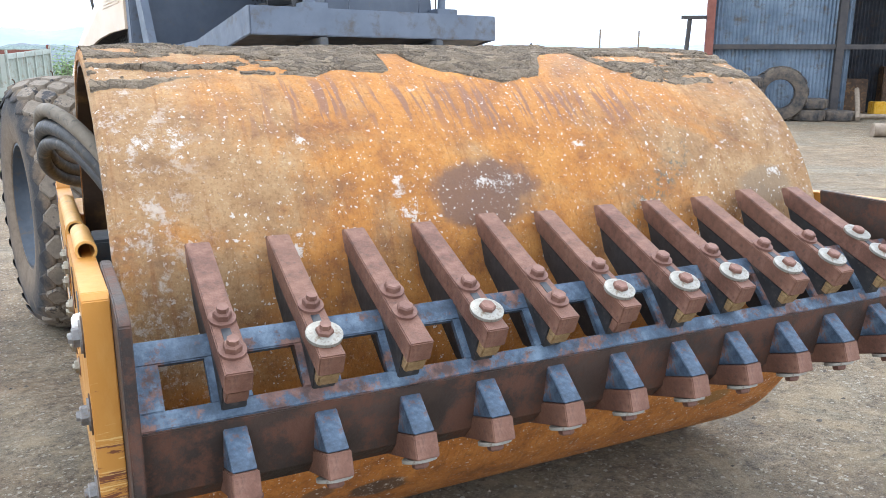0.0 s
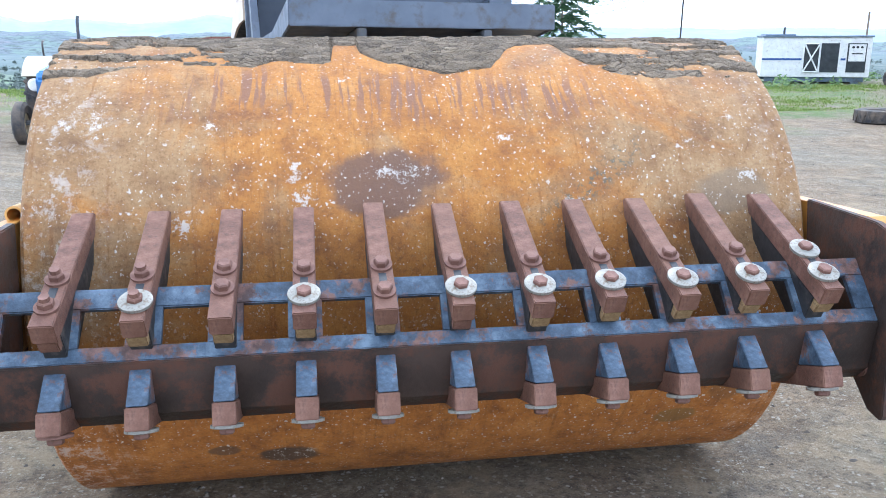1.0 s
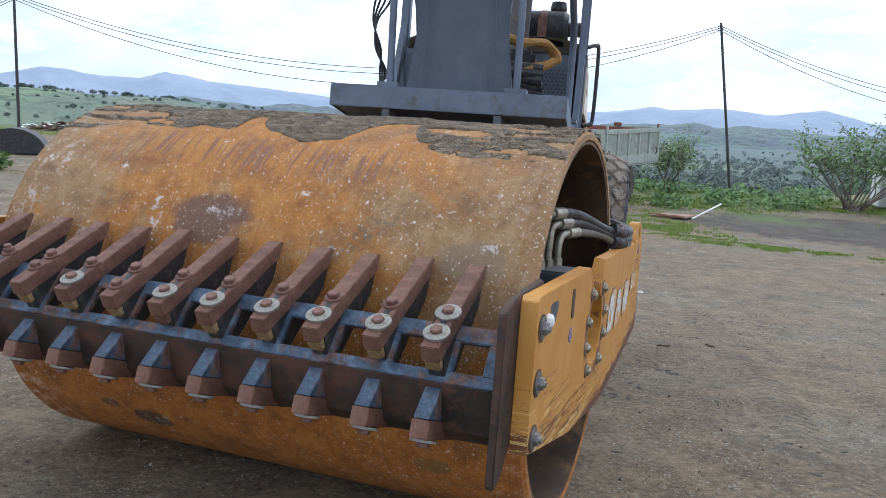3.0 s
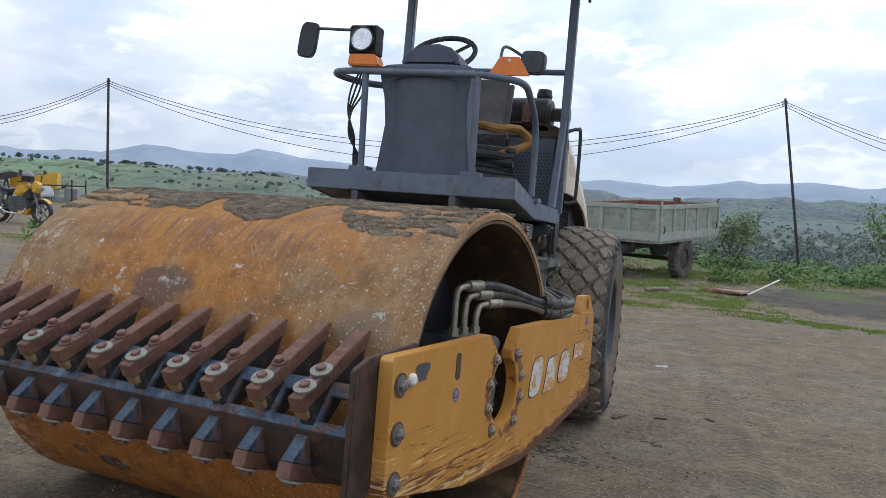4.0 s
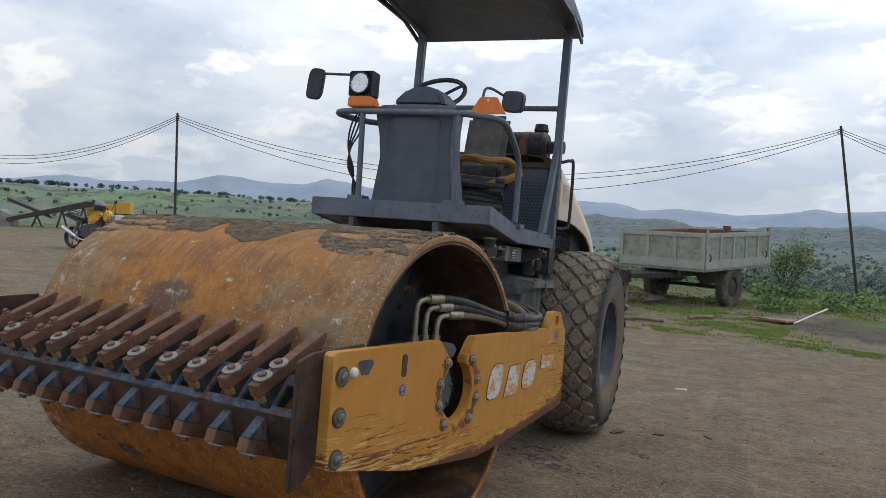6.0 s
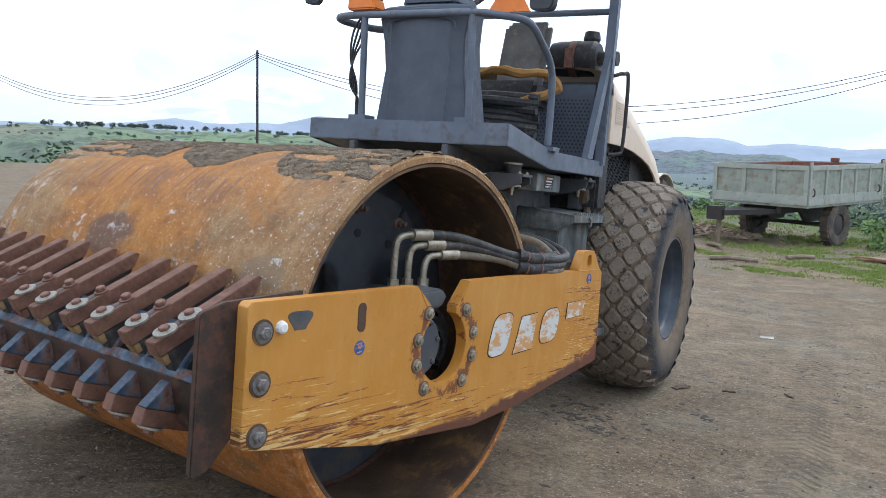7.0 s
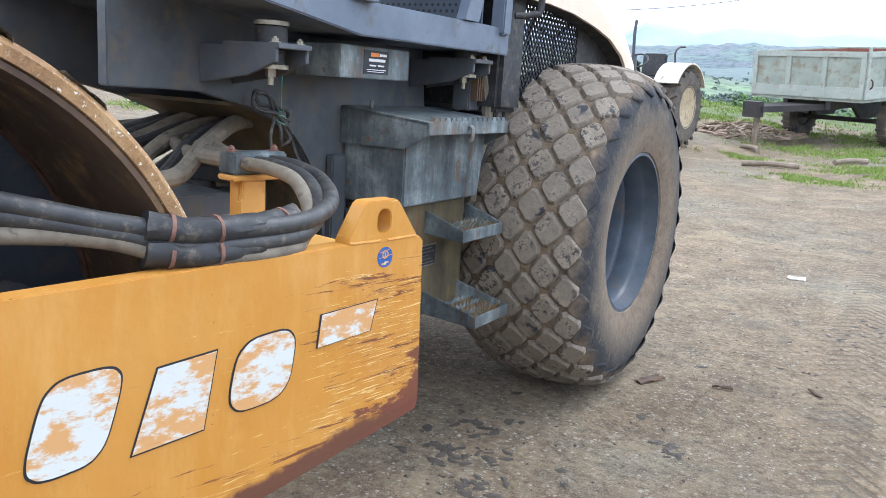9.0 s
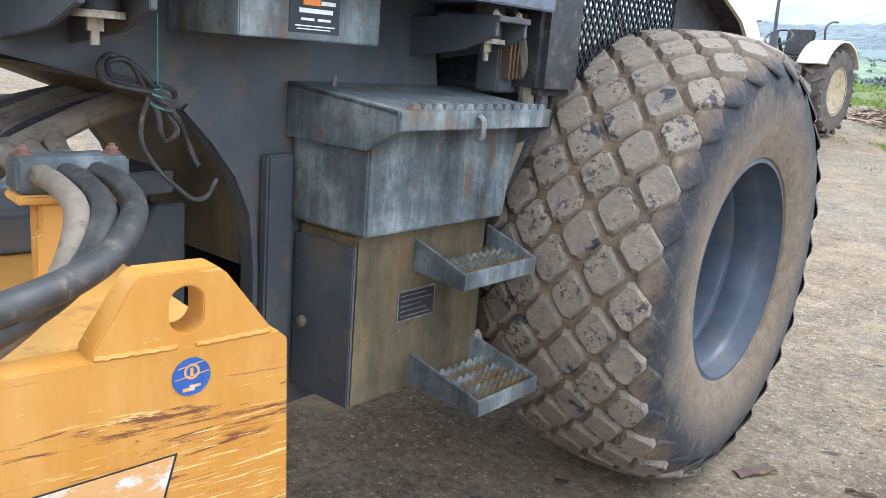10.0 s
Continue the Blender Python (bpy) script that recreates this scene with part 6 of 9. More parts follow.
def build_tank_and_steps():
    # battery box with a sloping lid, tool box under it, two treads
    bm = bmesh.new()
    b_prism(bm, [(0.36, 0.965), (0.9, 0.965), (0.94, 1.22), (0.36, 1.22)], "x", 0.315, 0.585)
    box = rear("battery_box", bm, TANK, "weathered grey steel battery box with rust runs", 0.006)
    bm = bmesh.new()
    b_prism(bm, [(0.312, 1.3), (0.312, 1.17), (0.59, 1.17), (0.685, 1.225), (0.685, 1.268), (0.33, 1.302)], "y", 0.34, 0.353)
    b_prism(bm, [(0.312, 1.302), (0.33, 1.304), (0.685, 1.27), (0.685, 1.225), (0.675, 1.225), (0.675, 1.258), (0.33, 1.29), (0.312, 1.29)], "y", 0.34, 0.945)
    b_prism(bm, [(0.312, 1.3), (0.312, 1.17), (0.59, 1.17), (0.685, 1.225), (0.685, 1.268), (0.33, 1.302)], "y", 0.932, 0.945)
    lid = part("lid", bm, TANK, box, "grey sloping lid with a serrated edge", 0.002)
    bm = bmesh.new()
    for k in range(14):
        v = 0.38 + k * 0.038
        b_prism(bm, [(v, 1.2705), (v + 0.034, 1.2705), (v + 0.026, 1.285), (v + 0.008, 1.285)], "x", 0.662, 0.684)
    part("serrated_edge", bm, TANK, lid, "serrated anti-slip edge")
    bm = bmesh.new()
    b_tube(bm, curve_pts([(0.688, 0.62, 1.255), (0.7, 0.62, 1.245), (0.7, 0.62, 1.21), (0.688, 0.62, 1.2)], 4), 0.008, 6)
    part("lid_hook", bm, STEEL, lid)
    bm = bmesh.new()
    b_tube(bm, [(0.39, 0.42, 1.29), (0.39, 0.42, 1.325)], 0.006, 6)
    part("lid_pin", bm, STEEL, lid)
    bm = bmesh.new()
    b_box(bm, (0.32, 0.39, 0.51), (0.53, 0.9, 0.955))
    tool = rear("tool_box", bm, TANK_RUST, "rust-stained grey tool box with a hinged end door", 0.005)
    bm = bmesh.new()
    b_box(bm, (0.318, 0.376, 0.515), (0.535, 0.388, 0.93))
    door = part("door", bm, GREY_DARK, tool, "dark grey door", 0.003)
    bm = bmesh.new()
    b_lathe(bm, [(0.016, 0), (0.016, 0.008), (0.008, 0.012)], pose(0.36, 0.376, 0.7, 0, 0, -90), 14)
    part("latch", bm, FITTING, door, "round latch")
    bm = bmesh.new()
    b_box(bm, (0.53, 0.545, 0.705), (0.5325, 0.692, 0.79))
    plate = part("data_plate", bm, STEEL, tool, "small metal data plate with unreadable print")
    bm = bmesh.new()
    b_box(bm, (0.5325, 0.55, 0.71), (0.5333, 0.687, 0.785))
    part("dark_field", bm, OUTLINE, plate)
    bm = bmesh.new()
    for k in range(5):
        b_box(bm, (0.5333, 0.556, 0.718 + 0.014 * k), (0.5336, 0.556 + 0.12 - 0.02 * (k % 3), 0.7205 + 0.014 * k))
    part("print_bar", bm, STEEL, plate)
    for v0, v1, u1, z in ((0.6, 0.92, 0.70, 0.868), (0.61, 0.88, 0.77, 0.548)):
        step = thing_part("step", roller, "grey steel step with serrated tread")
        step.matrix_basis = REAR
        bm = bmesh.new()
        b_prism(bm, [(0.525, z + 0.06), (0.525, z - 0.03), (u1, z - 0.045), (u1, z)], "y", v0, v0 + 0.008)
        b_prism(bm, [(0.525, z + 0.06), (0.525, z - 0.03), (u1, z - 0.045), (u1, z)], "y", v1 - 0.008, v1)
        b_box(bm, (u1 - 0.008, v0, z - 0.045), (u1, v1, z))
        part("step_frame", bm, TANK, step, "", 0.002)
        n = 6 if z < 0.6 else 5
        for k in range(n):
            u = u1 - 0.03 - k * (0.16 / n) * (1.2 if z < 0.6 else 0.8)
            bm = bmesh.new()
            b_box(bm, (u - 0.004, v0 + 0.008, z - 0.03), (u + 0.004, v1 - 0.008, z - 0.006))
            m = int((v1 - v0) / 0.03)
            for j in range(m):
                v = v0 + 0.012 + j * 0.03
                b_prism(bm, [(v, z - 0.006), (v + 0.024, z - 0.006), (v + 0.012, z + 0.008)], "x", u - 0.004, u + 0.004)
            part("tread_bar", bm, TANK if k % 2 else TANK_RUST, step)
    # label holder
    bm = bmesh.new()
    b_box(bm, (0.312, 0.02, 1.4), (0.555, 0.4, 1.5))
    holder = rear("label_holder", bm, TANK, "grey steel bracket carrying a service label", 0.003)
    bm = bmesh.new()
    b_box(bm, (0.555, 0.14, 1.415), (0.5565, 0.275, 1.49))
    label = part("service_label", bm, OUTLINE, holder, "black service sticker with small print")
    bm = bmesh.new()
    b_box(bm, (0.5565, 0.175, 1.4705), (0.5572, 0.22, 1.483))
    part("orange_bar", bm, ORANGE, label)
    bm = bmesh.new()
    for z0, h, a, b in ((1.4725, 0.008, 0.223, 0.262), (1.455, 0.009, 0.165, 0.255), (1.44, 0.005, 0.17, 0.205), (1.44, 0.005, 0.215, 0.25), (1.428, 0.0025, 0.155, 0.262), (1.422, 0.002, 0.16, 0.25)):
        b_box(bm, (0.5565, a, z0), (0.5572, b, z0 + h))
    part("print_bar", bm, WHITE, label, "pale bars of print")


def build_wheels():
    for side in (-1, 1):
        u, v, z, rad, w = (0.7 if side > 0 else -0.86), 1.74, 0.765, 0.752, 0.312
        m = pose(u, v, z, 0, 0, 0)
        prof = [(0.37, -0.86), (0.385, -0.93), (0.44, -0.99), (0.54, -1.03), (0.63, -1.0), (0.685, -0.92), (0.72, -0.74), (0.74, -0.5), (rad, -0.2), (rad, 0.2), (0.74, 0.5), (0.72, 0.74), (0.685, 0.92), (0.63, 1.0), (0.54, 1.03), (0.44, 0.99), (0.385, 0.93), (0.37, 0.86)]
        bm = bmesh.new()
        b_lathe(bm, [(r, h * w) for r, h in prof], m, 72, closed=True)
        wheel = rear("wheel", bm, ROLLER_TYRE, "large dusty tyre with diamond-shaped tread blocks")
        # tread blocks: one mesh for each row; every block of the near wheel is a piece of its own
        around, joined = 27, bmesh.new()
        sx, sz, t = 0.074, 0.088, 0.022
        # a diamond with well rounded corners
        big = []
        for qx, qz in ((1, 0), (0, 1), (-1, 0), (0, -1)):
            for turn in (-1, 1):
                cut = 0.17
                ax, az = (qx, turn * cut * qx) if qx else (-turn * cut * qz, qz)
                big.append((sx * ax * (1 - cut if qx else 1.0), sz * az * (1 - cut if qz else 1.0)))
        for row in range(-3, 4):
            across = row * 0.08
            h = abs(across) / w
            base = float(np.interp(h, [0.0, 0.2, 0.5, 0.74, 0.92], [rad, rad, 0.74, 0.72, 0.685])) - 0.004
            lean = radians((0, 3, 9, 24)[abs(row)]) * (1 if across > 0 else -1)
            block = None
            for k in range(around):
                a = 2 * math.pi * (k + (row % 2) * 0.5) / around
                f = m @ Matrix.Rotation(a, 4, "X") @ Matrix.Translation((across, base, 0)) @ Matrix.Rotation(-lean, 4, "Z")
                if side > 0 and block is not None:
                    again(block, wheel, f)
                    continue
                bm = joined if side < 0 else bmesh.new()
                g = f if side < 0 else Matrix.Identity(4)
                rings = [[g @ Vector((p * sc, hh, q * sc)) for p, q in big] for sc, hh in ((0.98, 0.0), (0.87, t * 0.8), (0.8, t))]
                b_poly(bm, rings[0] + rings[1] + rings[2], [tuple(range(16, 24))] + [(o + i, o + (i + 1) % 8, o + 8 + (i + 1) % 8, o + 8 + i) for o in (0, 8) for i in range(8)])
                if side > 0:
                    block = part("tread_block", bm, LUG, wheel, at=f)
        if side < 0:
            tagged(part("tread", joined, LUG, wheel, "worn diamond tread blocks"), kind="stuff")
        else:
            joined.free()
        # worn shoulder blocks that run out into the wall
        bm = bmesh.new()
        for end in (-1, 1):
            for k in range(around):
                f = m @ Matrix.Rotation(2 * math.pi * k / around, 4, "X") @ Matrix.Translation((0.288 * end, 0.678, 0)) @ Matrix.Rotation(radians(-50 * end), 4, "Z")
                rings = [[f @ Vector((p * sc * 0.85, hh, q * sc * 0.9)) for p, q in big] for sc, hh in ((1.0, 0.0), (0.88, 0.0065), (0.8, 0.008))]
                b_poly(bm, rings[0] + rings[1] + rings[2], [tuple(range(16, 24))] + [(o + i, o + (i + 1) % 8, o + 8 + (i + 1) % 8, o + 8 + i) for o in (0, 8) for i in range(8)])
        tagged(part("shoulder_tread", bm, ROLLER_TYRE, wheel, "worn shoulder blocks"), kind="stuff")
        s = side
        bm = bmesh.new()
        ring = [(0.366, 0.285), (0.38, 0.283), (0.382, 0.262), (0.368, 0.1), (0.368, -0.28), (0.285, -0.28), (0.285, -0.13), (0.296, -0.1), (0.298, 0.0), (0.306, 0.012), (0.318, 0.016), (0.32, 0.1), (0.326, 0.112), (0.342, 0.118), (0.345, 0.2), (0.352, 0.212), (0.358, 0.225)]
        b_lathe(bm, [(r, h * s) for r, h in ring], m, 48, closed=True)
        rim = part("rim", bm, RIM, wheel, "blue-grey steel rim")
        bm = bmesh.new()
        b_lathe(bm, [(0.285, -0.16 * s), (0.285, -0.14 * s), (0.2, -0.11 * s), (0.2, -0.16 * s)], m, 40)
        b_lathe(bm, [(0.14, -0.16 * s), (0.14, -0.05 * s), (0.1, -0.03 * s)], m, 24)
        part("disc", bm, DISC, wheel, "pale grey wheel disc")
        bm = bmesh.new()
        for k in range(10):
            a = 2 * math.pi * k / 10
            hexbolt(bm, m @ pose(-0.12 * s, 0.17 * math.cos(a), 0.17 * math.sin(a), 0, 0, 0 if s > 0 else 180), 0.016, 0.02, 0.02, 0.003)
        part("nut_ring", bm, STEEL, wheel)
    bm = bmesh.new()
    b_tube(bm, [(-0.6, 1.74, 0.765), (0.6, 1.74, 0.765)], 0.13, 20)
    rear("rear_axle", bm, GREY_DARK, "dark grey rear axle")


def build_hood():
    """The engine hood: cream, rounded, open at the sides over the wheels behind a diamond mesh."""
    crest = [(0.98, 2.22), (1.27, 2.14), (1.56, 2.05), (1.95, 1.92), (2.26, 1.8), (2.46, 1.65), (2.54, 1.5), (2.58, 1.3)]
    arch = [(2.47, 1.15), (2.45, 1.33), (2.38, 1.5), (2.24, 1.6), (2.05, 1.67), (1.84, 1.71), (1.56, 1.745), (1.3, 1.758), (0.98, 1.755)]
    bm = bmesh.new()
    nu, rows = 14, []
    for v, z in crest:
        row = []
        for i in range(nu + 1):
            a = math.pi * i / nu
            c, s = math.cos(a), math.sin(a)
            row.append(bm.verts.new((0.66 * math.copysign(abs(c) ** 0.4, c), v, z - 0.16 + 0.2 * abs(s) ** 0.6)))
        rows.append(row)
    for j, (a, b) in enumerate(zip(rows, rows[1:])):
        for i in range(nu):
            # the tail stays open between the flanks, as an air outlet
            if j < 3 or abs(i - (nu - 1) / 2) > 5.2:
                bm.faces.new((a[i], a[i + 1], b[i + 1], b[i]))
    for s in (0.645, -0.66):
        b_prism(bm, [(v, z - 0.15) for v, z in crest] + arch, "x", s, s + 0.015)
    bmesh.ops.triangulate(bm, faces=[f for f in bm.faces if len(f.verts) > 4])
    hood = rear("engine_hood", bm, CREAM, "faded cream rounded engine hood")
    for side in (-1, 1):
        x0, x1 = sorted((0.55 * side, 0.562 * side))
        bm = bmesh.new()
        b_prism(bm, [(1.86, 1.78), (2.1, 1.73), (2.36, 1.64), (2.56, 1.5), (2.64, 1.3), (2.6, 1.1), (1.86, 1.1)], "x", x0, x1)
        part("wheel_arch", bm, BLACK, hood, "black inner wheel arch")
        # the lip folds inwards along the arch
        bm = bmesh.new()
        x0, x1 = sorted((0.54 * side, 0.644 * side))
        b_prism(bm, [(v, z + 0.004) for v, z in arch] + [(v + 0.006, z + 0.016) for v, z in arch[::-1]], "x", x0, x1)
        bmesh.ops.triangulate(bm, faces=[f for f in bm.faces if len(f.verts) > 4])
        part("arch_lip", bm, BLACK, hood)
        for k in range(9):
            bm = bmesh.new()
            z = 1.9 + 0.017 * k
            b_box(bm, (min(0.66 * side, 0.664 * side), 1.06, z), (max(0.66 * side, 0.664 * side), 1.42 - 0.022 * k, z + 0.007))
            part("louvre", bm, CREAM, hood)
    # grille: crossing slats in an opening beside the cab
    bm = bmesh.new()
    hoop = [(0.28 + 0.15 * math.cos(k * 0.2618), 2.2, 1.68 + 0.17 * math.sin(k * 0.2618)) for k in range(25)]
    b_tube(bm, hoop, 0.012, 6)
    for a in (0.6, 2.7, 4.8):
        b_tube(bm, [(0.28, 2.2, 1.68), (0.28 + 0.15 * math.cos(a), 2.2, 1.68 + 0.17 * math.sin(a))], 0.008, 6)
    rear("fan_guard", bm, BLACK, "black round fan guard behind the mesh")
    for s in (0.556, -0.556):
        bm = bmesh.new()
        left, right, low, lean = 1.22, 1.86, 1.3, 0.36
        for k in range(31):
            o = left - lean + k * 0.034
            for way in (1, -1):
                foot, head = (o, o + lean) if way > 0 else (o + lean, o)
                f0, f1 = sorted(((left - foot) / (head - foot), (right - foot) / (head - foot)))
                f0, f1 = max(0.0, f0), min(1.0, f1)
                if f1 > f0 + 0.02:
                    b_tube(bm, [(s, foot + (head - foot) * f, low + 0.46 * f) for f in (f0, f1)], 0.005, 4)
        rear("side_grille", bm, OUTLINE, "black diamond mesh side grille")
    bm = bmesh.new()
    b_box(bm, (-0.4, 1.02, 0.7), (0.4, 2.5, 1.4))
    rear("engine_block", bm, GREY_DARK, "dark engine bay", 0.02)
    # an added block closes the see-through gap and keeps the engine bay dark
    bm = bmesh.new()
    b_box(bm, (-0.6, 1.0, 1.3), (0.6, 1.2, 2.16))
    rear("radiator", bm, BLACK, "added black block filling the dark engine bay behind the cab", 0.02)
    rng = random.Random(5)
    for k in range(9):
        bm = bmesh.new()
        v = 0.98 + 0.04 * (k % 4)
        b_tube(bm, curve_pts([(0.5 - 0.02 * k, v, 1.0), (0.53 + rng.uniform(-0.03, 0.03), v + 0.05, 1.25), (0.5 + rng.uniform(-0.04, 0.04), v + 0.03, 1.45), (0.42, v + 0.1, 1.6)], 7), rng.uniform(0.01, 0.024), 8)
        rear("engine_pipe", bm, HOSE if k % 2 else HOSE_TAN, "dusty engine hose")
    bm = bmesh.new()
    b_box(bm, (0.49, 0.94, 1.34), (0.5, 1.092, 1.52))
    core = rear("cooler_core", bm, RUST_DARK, "rusty finned cooler core")
    for k in range(9):
        bm = bmesh.new()
        b_box(bm, (0.5, 0.94 + k * 0.018, 1.34), (0.53, 0.948 + k * 0.018, 1.52))
        part("fin", bm, RUST_DARK, core)
    bm = bmesh.new()
    b_box(bm, (0.42, 0.93, 1.3), (0.5, 1.12, 1.55))
    rear("cooler_frame", bm, GREY_DARK, "dark cooler frame", 0.006)


def build_joint_hoses():
    rng = random.Random(2)
    for k in range(10):
        x = -0.42 + 0.095 * k
        bm = bmesh.new()
        b_tube(bm, curve_pts([(x + 0.06, 0.8, 1.0 + 0.012 * k), (x + 0.05, 1.0, 1.06 + rng.uniform(0, 0.04)), (x * 0.7 + 0.03, 1.2, 1.13 + rng.uniform(0, 0.05)), (x * 0.45, 1.45, 1.2 + rng.uniform(0, 0.05)), (x * 0.4, 1.75, 1.22)], 7), rng.uniform(0.018, 0.028), 10)
        part("joint_hose", bm, HOSE_TAN if k % 3 == 0 else HOSE, roller, "dusty hydraulic hose across the joint")
    for k in range(3):
        y = 1.122 + 0.045 * k
        bm = bmesh.new()
        b_tube(bm, curve_pts([(0.575, y, 1.15), (0.45, y, 1.15), (0.3, y + 0.03, 1.15 + 0.01 * k), (0.1, y + 0.12, 1.17), (-0.1, y + 0.3, 1.2)], 7), 0.022, 10)
        part("joint_hose", bm, HOSE_TAN, roller, "clay-covered hose behind the clamp")
    # a small bundle of cord hanging from the cab mount
    bm = bmesh.new()
    bundle = [(0.0, 0.0), (-0.045, 0.04), (-0.085, 0.058), (-0.115, 0.045), (-0.112, 0.015), (-0.07, 0.0), (-0.02, -0.008), (0.025, -0.02), (0.045, -0.032), (0.03, -0.046), (0.0, -0.03), (-0.028, 0.01), (-0.058, 0.05), (-0.09, 0.046), (-0.094, 0.022), (-0.06, 0.016), (-0.01, 0.008), (0.03, 0.0), (0.05, -0.02), (0.04, -0.036), (-0.005, -0.02), (-0.02, 0.0),
              (0.005, -0.05), (0.012, -0.09), (0.03, -0.11), (0.048, -0.09), (0.03, -0.05), (0.015, -0.02), (0.045, -0.06), (0.075, -0.1), (0.095, -0.15), (0.1, -0.165)]
    b_tube(bm, curve_pts([(0.368 + 0.01 * math.sin(k * 2.3), -0.045 + p, 1.285 + q) for k, (p, q) in enumerate(bundle)], 5), 0.0062, 7)
    b_tube(bm, curve_pts([(0.368, -0.05, 1.275), (0.362, -0.068, 1.22), (0.366, -0.07, 1.17), (0.37, -0.04, 1.12), (0.375, 0.0, 1.08), (0.378, 0.04, 1.05), (0.378, 0.075, 1.055), (0.376, 0.1, 1.09)], 6), 0.0055, 7)
    cord = rear("cord", bm, HOSE, "small tangled bundle of dusty black cord tied with green string")
    bm = bmesh.new()
    b_tube(bm, [(0.382, -0.045, 1.43), (0.38, -0.044, 1.29)], 0.0012, 5)
    b_tube(bm, curve_pts([(0.38 + 0.012 * math.cos(k * 1.7), -0.046 + 0.012 * math.sin(k * 1.7), 1.29 - 0.006 * k) for k in range(9)], 4), 0.0016, 5)
    part("string", bm, STRING, cord, "thin green string")


ROOF_GREY = plain("slate_blue_roof_paint", (0.07, 0.09, 0.122), (0.088, 0.11, 0.145), 0.5, 4, 0.0, 0.08)
CHROME = plain("dull_chrome", (0.6, 0.61, 0.62), (0.75, 0.76, 0.77), 0.2, 20, 0.9, 0.05)
MIRROR_SHELL = plain("dusty_mirror_plastic", (0.03, 0.036, 0.046), (0.05, 0.057, 0.068), 0.5, 9)
SEAT_GREY = plain("faded_seat_cover", (0.09, 0.085, 0.08), (0.14, 0.132, 0.125), 0.85, 9, 0.0, 0.3, (0.2, 0.16, 0.11), 0.3)
LENS = plain("clear_lamp_lens", (0.7, 0.7, 0.66), (0.82, 0.82, 0.78), 0.12, 30)
STRING = plain("green_string", (0.05, 0.3, 0.2), (0.08, 0.38, 0.27), 0.7, 30)
CLOTH = plain("yellow_cloth", (0.24, 0.12, 0.03), (0.34, 0.18, 0.05), 0.9, 12)
build_cab()
build_canopy()
build_tank_and_steps()
build_wheels()
build_hood()
build_joint_hoses()

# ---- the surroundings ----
# sheet darkened to paint in the shade of the open shed bay
BAY_SHADE = plain("sooty_dark_sheet", (0.022, 0.026, 0.033), (0.05, 0.056, 0.066), 0.6, 2, 0.2, 0.1, (0.06, 0.045, 0.035), 0.4)
GALV = plain("faded_blue_corrugated_sheet", (0.1, 0.14, 0.19), (0.19, 0.245, 0.305), 0.5, 1.5, 0.3, 0.1, (0.1, 0.09, 0.08), 0.4)
PALE_GREEN = plain("faded_grey_green_paint", (0.25, 0.28, 0.235), (0.34, 0.365, 0.31), 0.7, 2.4, 0.0, 0.15, (0.21, 0.165, 0.11), 0.55)
PALE_RIB = plain("pale_grey_paint", (0.31, 0.34, 0.295), (0.4, 0.42, 0.37), 0.7, 3, 0.0, 0.15, (0.26, 0.2, 0.14), 0.3)
WOOD = plain("weathered_wood", (0.16, 0.12, 0.085), (0.3, 0.24, 0.18), 0.85, 5, 0.0, 0.4)
POLE = plain("dark_pole_steel", (0.03, 0.028, 0.03), (0.06, 0.05, 0.045), 0.6, 4)
FENDER = plain("cream_tractor_paint", (0.5, 0.45, 0.36), (0.6, 0.55, 0.45), 0.45, 4, 0.0, 0.1, (0.3, 0.2, 0.12), 0.25)
CREAM_RIM = plain("dusty_cream_rim", (0.36, 0.28, 0.17), (0.46, 0.37, 0.24), 0.6, 6, 0.0, 0.2, (0.2, 0.14, 0.09), 0.5)
TRACTOR = plain("blue_tractor_paint", (0.03, 0.13, 0.35), (0.05, 0.18, 0.42), 0.4, 4, 0.0, 0.1, (0.2, 0.15, 0.1), 0.3)
MOTO = plain("yellow_tank_paint", (0.62, 0.33, 0.03), (0.7, 0.4, 0.05), 0.3, 6)
BRICK_RED = plain("red_oxide_primer", (0.16, 0.05, 0.035), (0.24, 0.085, 0.06), 0.7, 4)
RUBBLE = plain("broken_brick_and_earth", (0.2, 0.13, 0.09), (0.36, 0.28, 0.21), 0.95, 3, 0.0, 0.5, (0.12, 0.08, 0.06), 0.5)
SHEET = plain("white_plastic_sheet", (0.62, 0.64, 0.66), (0.75, 0.77, 0.78), 0.5, 3)
BOARD = plain("peeling_red_board", (0.24, 0.115, 0.075), (0.36, 0.21, 0.14), 0.85, 4, 0.0, 0.3, (0.3, 0.25, 0.19), 0.5)
GRAVEL = plain("grey_crushed_stone", (0.075, 0.076, 0.078), (0.125, 0.125, 0.125), 0.95, 2, 0.0, 0.6, None, 0.5, 14.0)
PAPER = plain("dirty_paper", (0.3, 0.28, 0.24), (0.48, 0.45, 0.4), 0.9, 20)
TARP = plain("grey_tarpaulin", (0.2, 0.2, 0.2), (0.34, 0.34, 0.33), 0.7, 3)
DOORWAY_SHADE = plain("dark_cabin_interior", (0.02, 0.025, 0.03), (0.05, 0.055, 0.06), 0.4, 3)


def leaf_material(name, a, b, c):
    p = Paint(name)
    g = p.tree.nodes.new("ShaderNodeNewGeometry").outputs["Random Per Island"]
    return p.done(p.ramp(g, (0.0, a), (0.55, b), (1.0, c)), 0.6)


